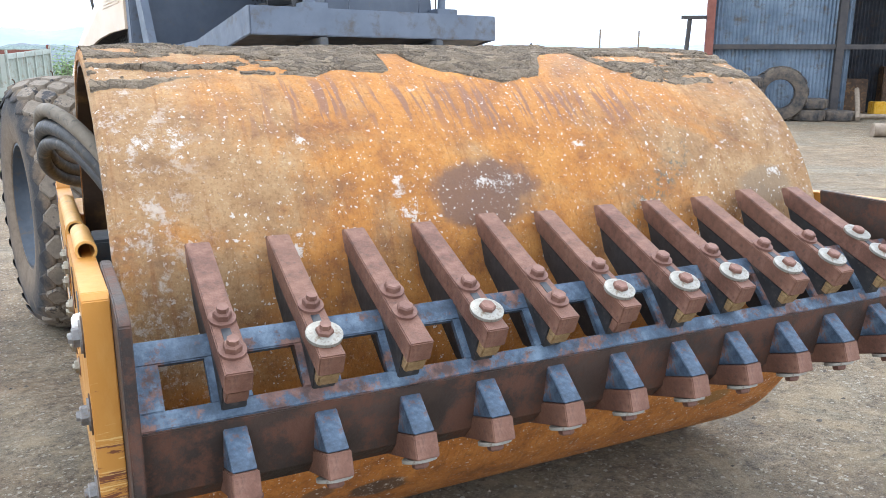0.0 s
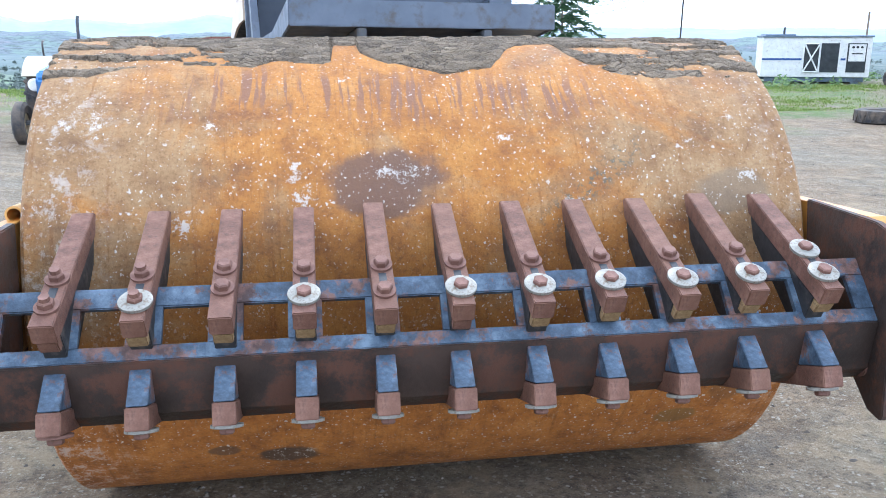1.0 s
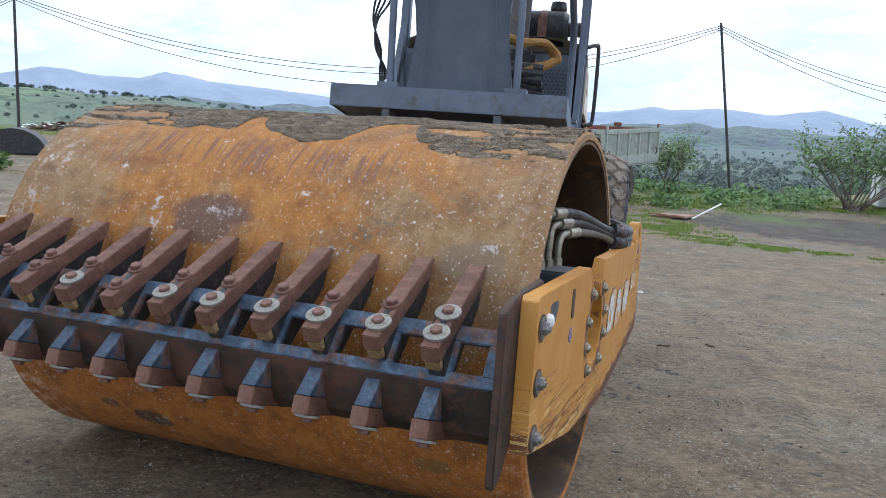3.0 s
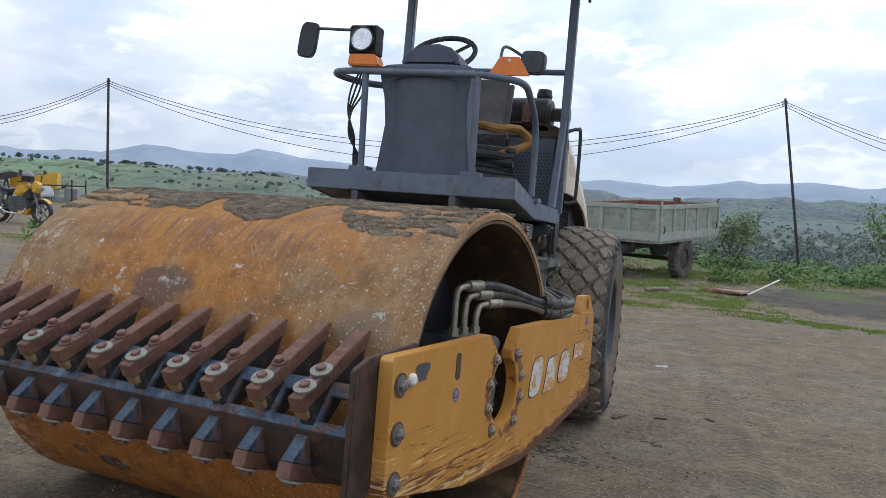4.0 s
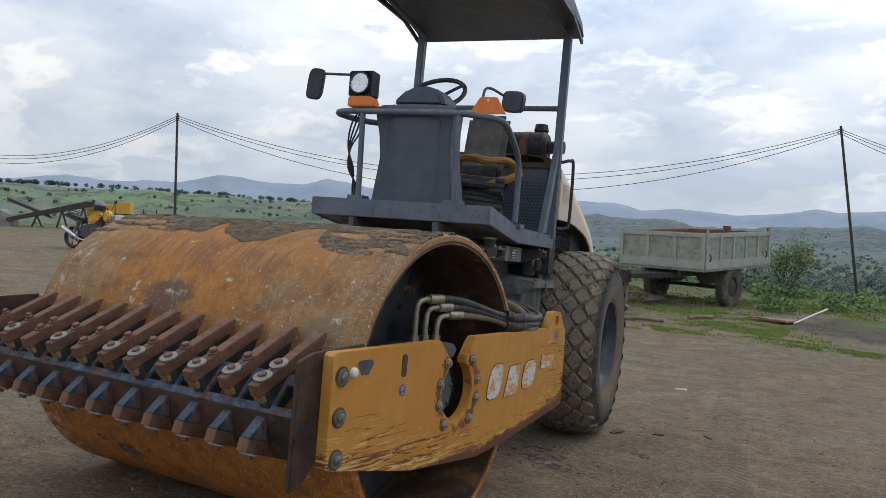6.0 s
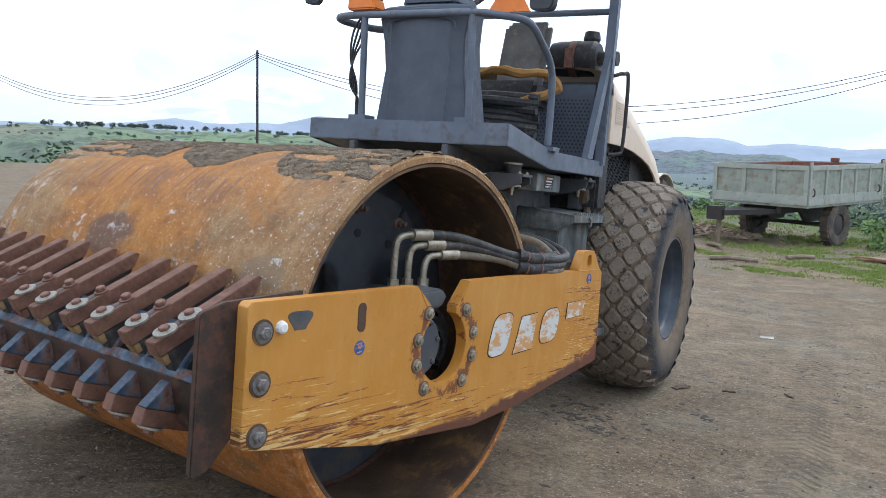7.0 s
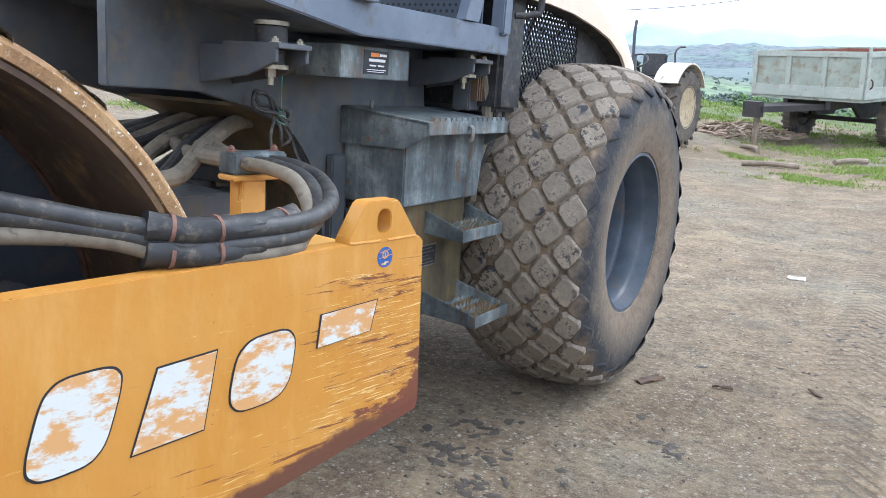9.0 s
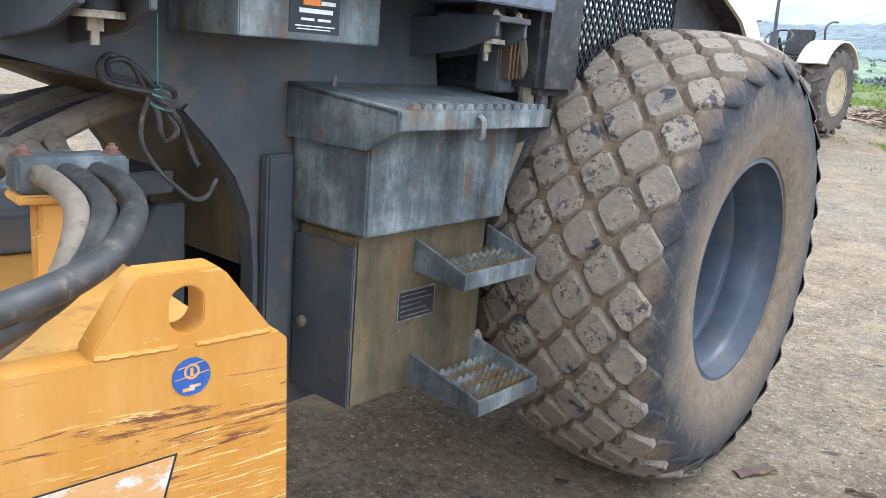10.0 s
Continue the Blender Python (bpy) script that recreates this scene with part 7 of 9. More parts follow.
GRASS = leaf_material("meadow_grass", (0.11, 0.18, 0.026), (0.21, 0.3, 0.05), (0.32, 0.33, 0.12))
LEAF = leaf_material("broad_leaves", (0.05, 0.1, 0.025), (0.1, 0.19, 0.045), (0.18, 0.27, 0.08))
LEAF_LIGHT = leaf_material("light_leaves", (0.08, 0.14, 0.045), (0.14, 0.22, 0.07), (0.22, 0.29, 0.12))
LEAF_DARK = leaf_material("dark_leaves", (0.04, 0.09, 0.05), (0.07, 0.15, 0.075), (0.12, 0.21, 0.1))
LEAF_MID = leaf_material("slope_scrub", (0.028, 0.055, 0.022), (0.055, 0.1, 0.04), (0.1, 0.15, 0.065))
# the far foliage carries haze in its colour, greyer than the near leaves
HAZE_LEAF = leaf_material("distant_scrub", (0.06, 0.085, 0.075), (0.085, 0.115, 0.1), (0.125, 0.155, 0.135))
BARK = plain("grey_bark", (0.13, 0.11, 0.085), (0.22, 0.19, 0.15), 0.9, 9, 0.0, 0.5)
STONE_CHIP = leaf_material("loose_stone_chips", (0.045, 0.036, 0.026), (0.15, 0.122, 0.092), (0.36, 0.32, 0.265))
DAMP = plain("damp_dark_earth", (0.035, 0.028, 0.022), (0.075, 0.06, 0.045), 0.8, 20)
STONE = plain("yard_stone", (0.13, 0.115, 0.095), (0.3, 0.275, 0.24), 0.9, 30)


def stuff(name, verts, faces, material, label, category):
    data = bpy.data.meshes.new(name)
    data.from_pydata(verts, [], faces)
    data.materials.append(material)
    return tagged(new(name, data), label, category, "", "stuff")


def ground_at(x, y, dz=0.0):
    return Vector((x, y, yard_height(x, y) + dz))


def on_ground(x, y, turn=0.0, dz=0.0):
    return Matrix.Translation(ground_at(x, y, dz)) @ pose(0, 0, 0, 0, 0, turn)


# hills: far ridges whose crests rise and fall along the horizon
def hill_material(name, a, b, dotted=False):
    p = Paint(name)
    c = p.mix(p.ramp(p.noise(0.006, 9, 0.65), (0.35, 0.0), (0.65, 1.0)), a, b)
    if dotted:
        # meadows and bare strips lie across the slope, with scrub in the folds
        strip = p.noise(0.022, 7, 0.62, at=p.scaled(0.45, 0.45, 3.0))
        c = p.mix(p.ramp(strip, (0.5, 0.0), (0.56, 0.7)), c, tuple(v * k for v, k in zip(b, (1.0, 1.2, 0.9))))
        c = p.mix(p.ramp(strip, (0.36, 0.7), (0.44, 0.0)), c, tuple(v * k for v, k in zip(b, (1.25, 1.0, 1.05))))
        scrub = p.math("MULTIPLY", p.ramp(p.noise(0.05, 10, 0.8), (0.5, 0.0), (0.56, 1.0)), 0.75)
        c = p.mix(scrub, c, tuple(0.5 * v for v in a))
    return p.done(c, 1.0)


# haze is mixed into these colours, palest and bluest on the farthest ridge
FAR_HAZE_BLUE = hill_material("far_blue_hills", (0.235, 0.29, 0.37), (0.3, 0.355, 0.43))
MID_HAZE_GREY = hill_material("hazy_middle_hills", (0.095, 0.125, 0.14), (0.14, 0.17, 0.185), True)
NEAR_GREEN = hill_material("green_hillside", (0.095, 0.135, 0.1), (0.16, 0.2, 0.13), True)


def ridge(name, label, material, dist, deep, crest, rough, a0, a1, base=-60.0):
    """A ridge round the compass from a0 to a1 degrees; crest: elevation in degrees against compass degrees."""
    na, nd = 1100, 9
    verts, faces = [], []
    for i in range(na + 1):
        a = a0 + (a1 - a0) * i / na
        e = np.interp(a, [c for c, _ in crest], [c for _, c in crest])
        e += rough * noise.fractal((a * 0.35, dist * 0.001, 1.0), 0.9, 2.0, 6)
        top = dist * math.tan(radians(e)) + 1.5
        for j in range(nd + 1):
            f = j / nd
            d = dist - deep * (1 - f) * 0.8 if f < 1 else dist + deep * 0.3
            h = base + (top - base) * (math.sin(f * math.pi / 2) ** 1.3) if f < 1 else base
            h += (0.05 * (top - base)) * noise.fractal((a * 0.8, f * 5, dist), 1.0, 2.0, 4) * math.sin(f * math.pi)
            verts.append((d * math.sin(radians(a)), d * math.cos(radians(a)), h))
    for i in range(na):
        for j in range(nd):
            k = i * (nd + 1) + j
            faces.append((k, k + nd + 1, k + nd + 2, k + 1))
    data = bpy.data.meshes.new(name)
    data.from_pydata(verts, [], faces)
    data.materials.append(material)
    data.shade_smooth()
    tagged(new(name, data), label, "hills", "", "structure")
    return verts


ridge("backdrop_far_hills", "hills along the horizon, coloured pale blue for haze", FAR_HAZE_BLUE, 4300, 900,
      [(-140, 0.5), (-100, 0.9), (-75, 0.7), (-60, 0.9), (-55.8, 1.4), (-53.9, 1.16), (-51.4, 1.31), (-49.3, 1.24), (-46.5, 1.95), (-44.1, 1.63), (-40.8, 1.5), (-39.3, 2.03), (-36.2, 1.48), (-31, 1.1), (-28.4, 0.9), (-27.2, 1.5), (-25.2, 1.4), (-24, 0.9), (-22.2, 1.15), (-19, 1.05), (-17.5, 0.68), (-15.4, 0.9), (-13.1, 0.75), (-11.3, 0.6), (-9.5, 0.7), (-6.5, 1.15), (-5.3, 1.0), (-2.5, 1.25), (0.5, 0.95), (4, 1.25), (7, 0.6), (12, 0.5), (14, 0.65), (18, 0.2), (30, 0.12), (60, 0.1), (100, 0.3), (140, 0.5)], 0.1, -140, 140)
ridge("backdrop_middle_hills", "grey-green low hills with haze in their colour", MID_HAZE_GREY, 2300, 700,
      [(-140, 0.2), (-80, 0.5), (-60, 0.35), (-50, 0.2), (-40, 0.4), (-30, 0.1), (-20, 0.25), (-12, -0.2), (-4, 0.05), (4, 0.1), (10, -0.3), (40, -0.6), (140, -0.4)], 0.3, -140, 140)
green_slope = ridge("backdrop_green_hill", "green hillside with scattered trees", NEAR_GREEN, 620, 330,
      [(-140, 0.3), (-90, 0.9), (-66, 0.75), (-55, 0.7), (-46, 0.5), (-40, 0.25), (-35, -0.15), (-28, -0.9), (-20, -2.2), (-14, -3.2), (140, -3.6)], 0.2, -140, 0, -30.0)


def leaf_clump(verts, faces, centre, spread, n, size, rng, flat=0.7):
    for _ in range(n):
        while True:
            v = Vector((rng.uniform(-1, 1), rng.uniform(-1, 1), rng.uniform(-1, 1)))
            if v.length <= 1:
                break
        c = Vector(centre) + Vector((v.x * spread, v.y * spread, v.z * spread * flat))
        t = Vector((rng.gauss(0, 1), rng.gauss(0, 1), rng.gauss(0, 0.6))).normalized()
        s = t.orthogonal().normalized()
        k, z = len(verts), size * rng.uniform(0.6, 1.3)
        verts += [tuple(c - t * z), tuple(c + s * z * 0.45), tuple(c + t * z), tuple(c - s * z * 0.45)]
        faces.append((k, k + 1, k + 2, k + 3))


def build_far_woods():
    rng = random.Random(11)
    near_verts, near_faces, verts, faces = [], [], [], []
    spots = []
    while len(spots) < 2400:
        a = radians(rng.uniform(-75, 60))
        d = 48 * (1500 / 48) ** rng.random()
        x, y = d * math.sin(a), d * math.cos(a)
        if noise.noise((x * 0.02, y * 0.02, 6.0)) < rng.uniform(-0.25, 0.2):
            continue
        if math.degrees(a) < -20 and d < 420 and rng.random() < 0.45:
            continue
        spots.append((x, y, d, rng.uniform(2.4, 5.2) * (1.0 if d < 300 else 1.6)))
    for _ in range(560):
        a, d = radians(rng.uniform(-20, 34)), 48 * (420 / 48) ** rng.random()
        spots.append((d * math.sin(a), d * math.cos(a), d, rng.uniform(1.6, 4.2)))
    for _ in range(1900):
        a, d = radians(rng.uniform(-22, 38)), 130 * (1100 / 130) ** rng.random()
        spots.append((d * math.sin(a), d * math.cos(a), d, rng.uniform(3.0, 6.5)))
    for x, y, d, h in spots:
        z = yard_height(x, y)
        clumps, leaves, size = (7, 90, 0.042) if d < 110 else (5, 40, 0.075) if d < 300 else (4, 22, 0.12) if d < 700 else (3, 12, 0.17)
        vs, fs = (near_verts, near_faces) if d < 220 else (verts, faces)
        for _ in range(clumps):
            leaf_clump(vs, fs, (x + rng.uniform(-h, h) * 0.33, y + rng.uniform(-h, h) * 0.33, z + h * rng.uniform(0.2, 0.72)), h * 0.33, leaves, h * size, rng)
    stuff("near_woods", near_verts, near_faces, LEAF_MID, "green trees and scrub on the slope below the yard", "trees")
    slope = [v for i, v in enumerate(green_slope) if 3 <= i % 10 <= 8 and -66 < math.degrees(math.atan2(v[0], v[1])) < -16]
    for _ in range(420):
        x, y, z = slope[rng.randrange(len(slope))]
        h = rng.uniform(1.2, 3.6)
        leaf_clump(verts, faces, (x + rng.uniform(-6, 6), y + rng.uniform(-6, 6), z + h * 0.25), h * 0.5, 46, h * 0.2, rng, 0.75)
    for k in range(110):
        a = rng.uniform(-64, -33)
        e = np.interp(a, [-66, -55, -46, -40, -35], [0.75, 0.7, 0.5, 0.25, -0.15])
        d = 615
        z = d * math.tan(radians(e)) + 1.5
        h = rng.uniform(2, 5)
        leaf_clump(verts, faces, (d * math.sin(radians(a)), d * math.cos(radians(a)), z + h * 0.25), h * 0.5, 60, h * 0.18, rng, 0.75)
    stuff("far_woods", verts, faces, HAZE_LEAF, "scattered trees and scrub on the plain below, greyed for haze", "trees")


def build_grass():
    rng = random.Random(3)
    verts, faces = [], []
    patches = [(-1.5, 12.8, 0.9, 0.35, 900), (-0.3, 14.4, 1.3, 1.0, 2600), (0.75, 13.4, 0.8, 0.45, 1300), (1.7, 12.6, 1.0, 0.28, 900), (2.9, 12.4, 1.2, 0.25, 900), (4.6, 12.2, 1.6, 0.25, 700), (-1.6, 16.6, 1.6, 0.9, 2000), (-4.5, 19.6, 2.6, 1.0, 1800), (-3.0, 14.6, 0.8, 0.3, 300),
               (-0.6, 19.8, 3.0, 1.6, 2600), (4.0, 21.8, 4.0, 0.9, 2400), (-8.0, 22.5, 4.0, 1.6, 1700), (10.5, 18.6, 4.0, 0.5, 1500), (13.0, 21.0, 4.0, 2.0, 2200), (18.0, 26.5, 6.0, 1.8, 2600), (3.0, 24.0, 7.0, 1.5, 3000), (-12.6, 8.4, 1.2, 0.6, 500), (-24, 20, 8, 1.5, 1600)]
    for cx, cy, rx, ry, n in patches:
        for _ in range(int(n * 6.5)):
            x, y = cx + rng.gauss(0, 0.5) * rx, cy + rng.gauss(0, 0.5) * ry
            if noise.fractal((x * 1.6, y * 1.6, 2.0), 0.8, 2.0, 4) < rng.uniform(-0.3, 0.35):
                continue
            h = rng.uniform(0.012, 0.042) * (1.0 + 0.09 * max(0.0, y - 13))
            p = ground_at(x, y)
            w = h * 0.16 + 0.005
            k, a = len(verts), rng.uniform(0, 6.28)
            dx, dy = w * math.cos(a), w * math.sin(a)
            lx, ly = rng.gauss(0, 0.35) * h, rng.gauss(0, 0.35) * h
            verts += [(p.x - dx, p.y - dy, p.z), (p.x + dx, p.y + dy, p.z), (p.x + lx, p.y + ly, p.z + h)]
            faces.append((k, k + 1, k + 2))
    stuff("grass", verts, faces, GRASS, "short green grass growing in patches on the yard", "grass")
    verts, faces = [], []
    for cx, cy, r, n in ((-0.2, 18.6, 0.4, 5), (2.0, 20.8, 1.5, 20), (-0.5, 23.2, 1.0, 9), (2.2, 25.0, 2.0, 18), (9.8, 24.4, 2.0, 20), (-6.0, 24.5, 2.5, 16), (8.6, 22.6, 1.6, 18), (9.7, 23.6, 1.5, 60), (17, 28.5, 3.5, 16), (23, 29.5, 2.0, 12), (-12.4, 8.6, 0.5, 6)):
        for _ in range(n):
            p = ground_at(cx + rng.uniform(-r, r), cy + rng.uniform(-r, r) * 0.6)
            leaf_clump(verts, faces, (p.x, p.y, p.z + 0.2), 0.33, 50, 0.075, rng, 0.65)
    stuff("weeds", verts, faces, LEAF, "leafy green weeds along the edge of the yard", "weeds")


def build_stones():
    rng = random.Random(7)
    verts, faces = [], []

    def chip(x, y, s):
        p = ground_at(x, y)
        k = len(verts)
        for dx, dy, dz in ((-1, -0.6, 0), (1, -0.7, 0), (0.7, 0.9, 0), (-0.8, 0.7, 0), (0.1, 0.05, 1)):
            verts.append((p.x + s * dx * rng.uniform(0.5, 1), p.y + s * dy * rng.uniform(0.5, 1), p.z - 0.2 * s + s * dz * rng.uniform(0.5, 0.9)))
        for f in ((0, 1, 4), (1, 2, 4), (2, 3, 4), (3, 0, 4)):
            faces.append(tuple(k + i for i in f))

    for _ in range(42000):
        x, y = rng.uniform(-3.2, 7.0), rng.uniform(-2.4, 11.0)
        if noise.noise((x * 0.8, y * 0.8, 1.0)) < rng.uniform(-0.4, 0.5):
            continue
        chip(x, y, 0.003 + 0.017 * rng.random() ** 4)
    for _ in range(260):
        chip(rng.uniform(-8, 16), rng.uniform(4, 24), 0.015 + 0.045 * rng.random() ** 3)
    stuff("yard_stones", verts, faces, STONE_CHIP, "small grey and brown stones strewn over the earth", "stones")
    # damp clods behind the tyre
    verts, faces = [], []
    for cx, cy, n, r in ((0.72, 2.04, 34, 0.1), (0.92, 1.93, 20, 0.07), (0.6, 2.3, 22, 0.12), (1.28, 2.73, 14, 0.04), (1.1, 2.3, 14, 0.3), (1.44, 5.26, 26, 0.16), (2.2, 4.3, 16, 0.6), (1.2, 4.2, 16, 0.5), (3.6, 2.0, 22, 0.8), (2.6, 0.6, 22, 0.9), (-0.6, -1.4, 16, 0.6), (3.0, 6.5, 18, 0.8)):
        for _ in range(n):
            x, y = cx + rng.gauss(0, r), cy + rng.gauss(0, r)
            p, m, k = ground_at(x, y), rng.randint(6, 9), len(verts)
            wide, spin = rng.uniform(0.008, 0.05) ** 1.0, rng.uniform(0, 6.28)
            verts.append((p.x, p.y, p.z + 0.005))
            for q in range(m):
                a, d = 6.283 * q / m, wide * rng.uniform(0.45, 1.1)
                dx, dy = d * math.cos(a), 0.55 * d * math.sin(a)
                verts.append((p.x + dx * math.cos(spin) - dy * math.sin(spin), p.y + dx * math.sin(spin) + dy * math.cos(spin), p.z + 0.001))
            for q in range(m):
                faces.append((k, k + 1 + q, k + 1 + (q + 1) % m))
    stuff("mud_clods", verts, faces, DAMP, "dark damp mud crumbs on the ground", "mud")


def build_trailer():
    t = thing("farm_trailer", "faded grey-green steel farm trailer with open box", "trailer", on_ground(-1.7, 17.15, -15, -0.07) @ pose(0, 0, 0, 1.6, 0, 0))
    # local: x to the right along the front board, y back along the side; origin below the near right corner
    W, L, z0, z1 = 2.45, 3.5, 1.06, 1.96
    bm = bmesh.new()
    b_box(bm, (-W, 0, z0 - 0.06), (0, L, z0))
    box = part("deck", bm, PALE_GREEN, t, "rusty trailer deck")
    for name, lo, hi in (("front_board", (-W, 0, z0), (0, 0.04, z1)), ("rear_board", (-W, L - 0.04, z0), (0, L, z1)), ("side_board", (-0.04, 0.04, z0), (0, L - 0.04, z1)), ("side_board", (-W, 0.04, z0), (-W + 0.04, L - 0.04, z1))):
        bm = bmesh.new()
        b_box(bm, lo, hi)
        part(name, bm, PALE_GREEN, t, "", 0.004)
    bm = bmesh.new()
    b_box(bm, (-W + 0.042, 0.042, z0), (-0.042, 0.05, z1 - 0.03))
    b_box(bm, (-W + 0.042, L - 0.05, z0), (-0.042, L - 0.042, z1 - 0.03))
    b_box(bm, (-W + 0.042, 0.05, z0), (-W + 0.05, L - 0.05, z1 - 0.03))
    part("rusty_lining", bm, BRICK_RED, t, "rusty inner face")
    for k in range(4):
        x = -W + 0.05 + k * (W - 0.1) / 3
        bm = bmesh.new()
        b_box(bm, (x - 0.05, -0.035, z0), (x + 0.05, 0.0, z1))
        part("board_rib", bm, PALE_RIB, t, "", 0.003)
    for zz in (z0 + 0.06, z1 - 0.05):
        bm = bmesh.new()
        tall = 0.11 if zz < 1.4 else 0.05
        b_box(bm, (-W, -0.03, zz - 0.06), (0, 0.0, zz - 0.06 + 2 * tall))
        b_box(bm, (0.0, 0, zz - 0.06), (0.03, L, zz - 0.06 + 2 * tall))
        part("rail", bm, PALE_RIB, t, "", 0.003)
    for k in range(6):
        y = 0.05 + k * (L - 0.1) / 5
        bm = bmesh.new()
        b_box(bm, (0.0, y - 0.04, z0), (0.035, y + 0.04, z1 + (0.08 if k in (0, 5) else 0)))
        part("board_rib", bm, PALE_RIB, t, "", 0.003)
    bm = bmesh.new()
    b_box(bm, (-W / 2 - 0.1, L - 0.1, z1), (-W / 2 + 0.1, L, z1 + 0.1))
    part("latch_post", bm, BRICK_RED, t, "", 0.01)
    bm = bmesh.new()
    b_box(bm, (-0.06, L - 0.06, z1), (0.02, L + 0.02, z1 + 0.1))
    part("latch_post", bm, BRICK_RED, t, "", 0.01)
    for x, y in ((0.036, 0.14), (0.036, L - 0.3)):
        bm = bmesh.new()
        b_tube(bm, curve_pts([(x, y, z0 + 0.2), (x + 0.04, y, z0 + 0.24), (x + 0.04, y, z0 + 0.34), (x, y, z0 + 0.38)], 4), 0.015, 6)
        part("board_latch", bm, RUST_DARK, t, "rusty board latch")
    for x in (-W + 0.75, -0.75):
        bm = bmesh.new()
        b_box(bm, (x - 0.05, 0.1, z0 - 0.24), (x + 0.05, L - 0.1, z0 - 0.06))
        part("chassis_rail", bm, POLE, t, "black chassis rail", 0.004)
    bm = bmesh.new()
    b_prism(bm, [(-W + 0.75, 0.3), (-0.75, 0.3), (-1.35, -1.15), (-1.75, -1.15)], "z", z0 - 0.26, z0 - 0.14)
    b_box(bm, (-1.75, -1.25, z0 - 0.36), (-1.4, -1.05, z0 - 0.05))
    part("drawbar", bm, POLE, t, "black drawbar", 0.004)
    bm = bmesh.new()
    b_tube(bm, [(-1.55, -1.1, -0.02), (-1.5, -1.08, z0 - 0.2)], 0.06, 8)
    part("prop", bm, WOOD, t, "wooden prop under the drawbar")
    bm = bmesh.new()
    b_tube(bm, [(-W + 0.1, 1.6, 0.5), (-0.1, 1.6, 0.5)], 0.05, 8)
    for x in (-W + 0.75, -0.75):
        b_prism(bm, [(1.0, z0 - 0.24), (1.3, 0.56), (1.9, 0.56), (2.2, z0 - 0.24)], "x", x - 0.04, x + 0.04)
    part("axle", bm, POLE, t)
    for x in (-W + 0.16, -0.16):
        bm = bmesh.new()
        m = pose(x, 1.6, 0.53)
        b_lathe(bm, [(0.26, -0.1), (0.38, -0.13), (0.48, -0.12), (0.53, -0.08), (0.53, 0.08), (0.48, 0.12), (0.38, 0.13), (0.26, 0.1)], m, 32, closed=True)
        w = part("wheel", bm, RUBBER, t, "dusty black trailer tyre")
        bm = bmesh.new()
        for k in range(24):
            b_box(bm, (-0.11, 0.51, -0.028), (0.11, 0.545, 0.028), m @ Matrix.Rotation(2 * math.pi * k / 24, 4, "X"))
        tagged(part("tread", bm, RUBBER, w), kind="stuff")
        bm = bmesh.new()
        b_lathe(bm, [(0.25, -0.06), (0.25, 0.06), (0.1, 0.09), (0.06, 0.09)], m, 20)
        part("hub", bm, POLE, w)


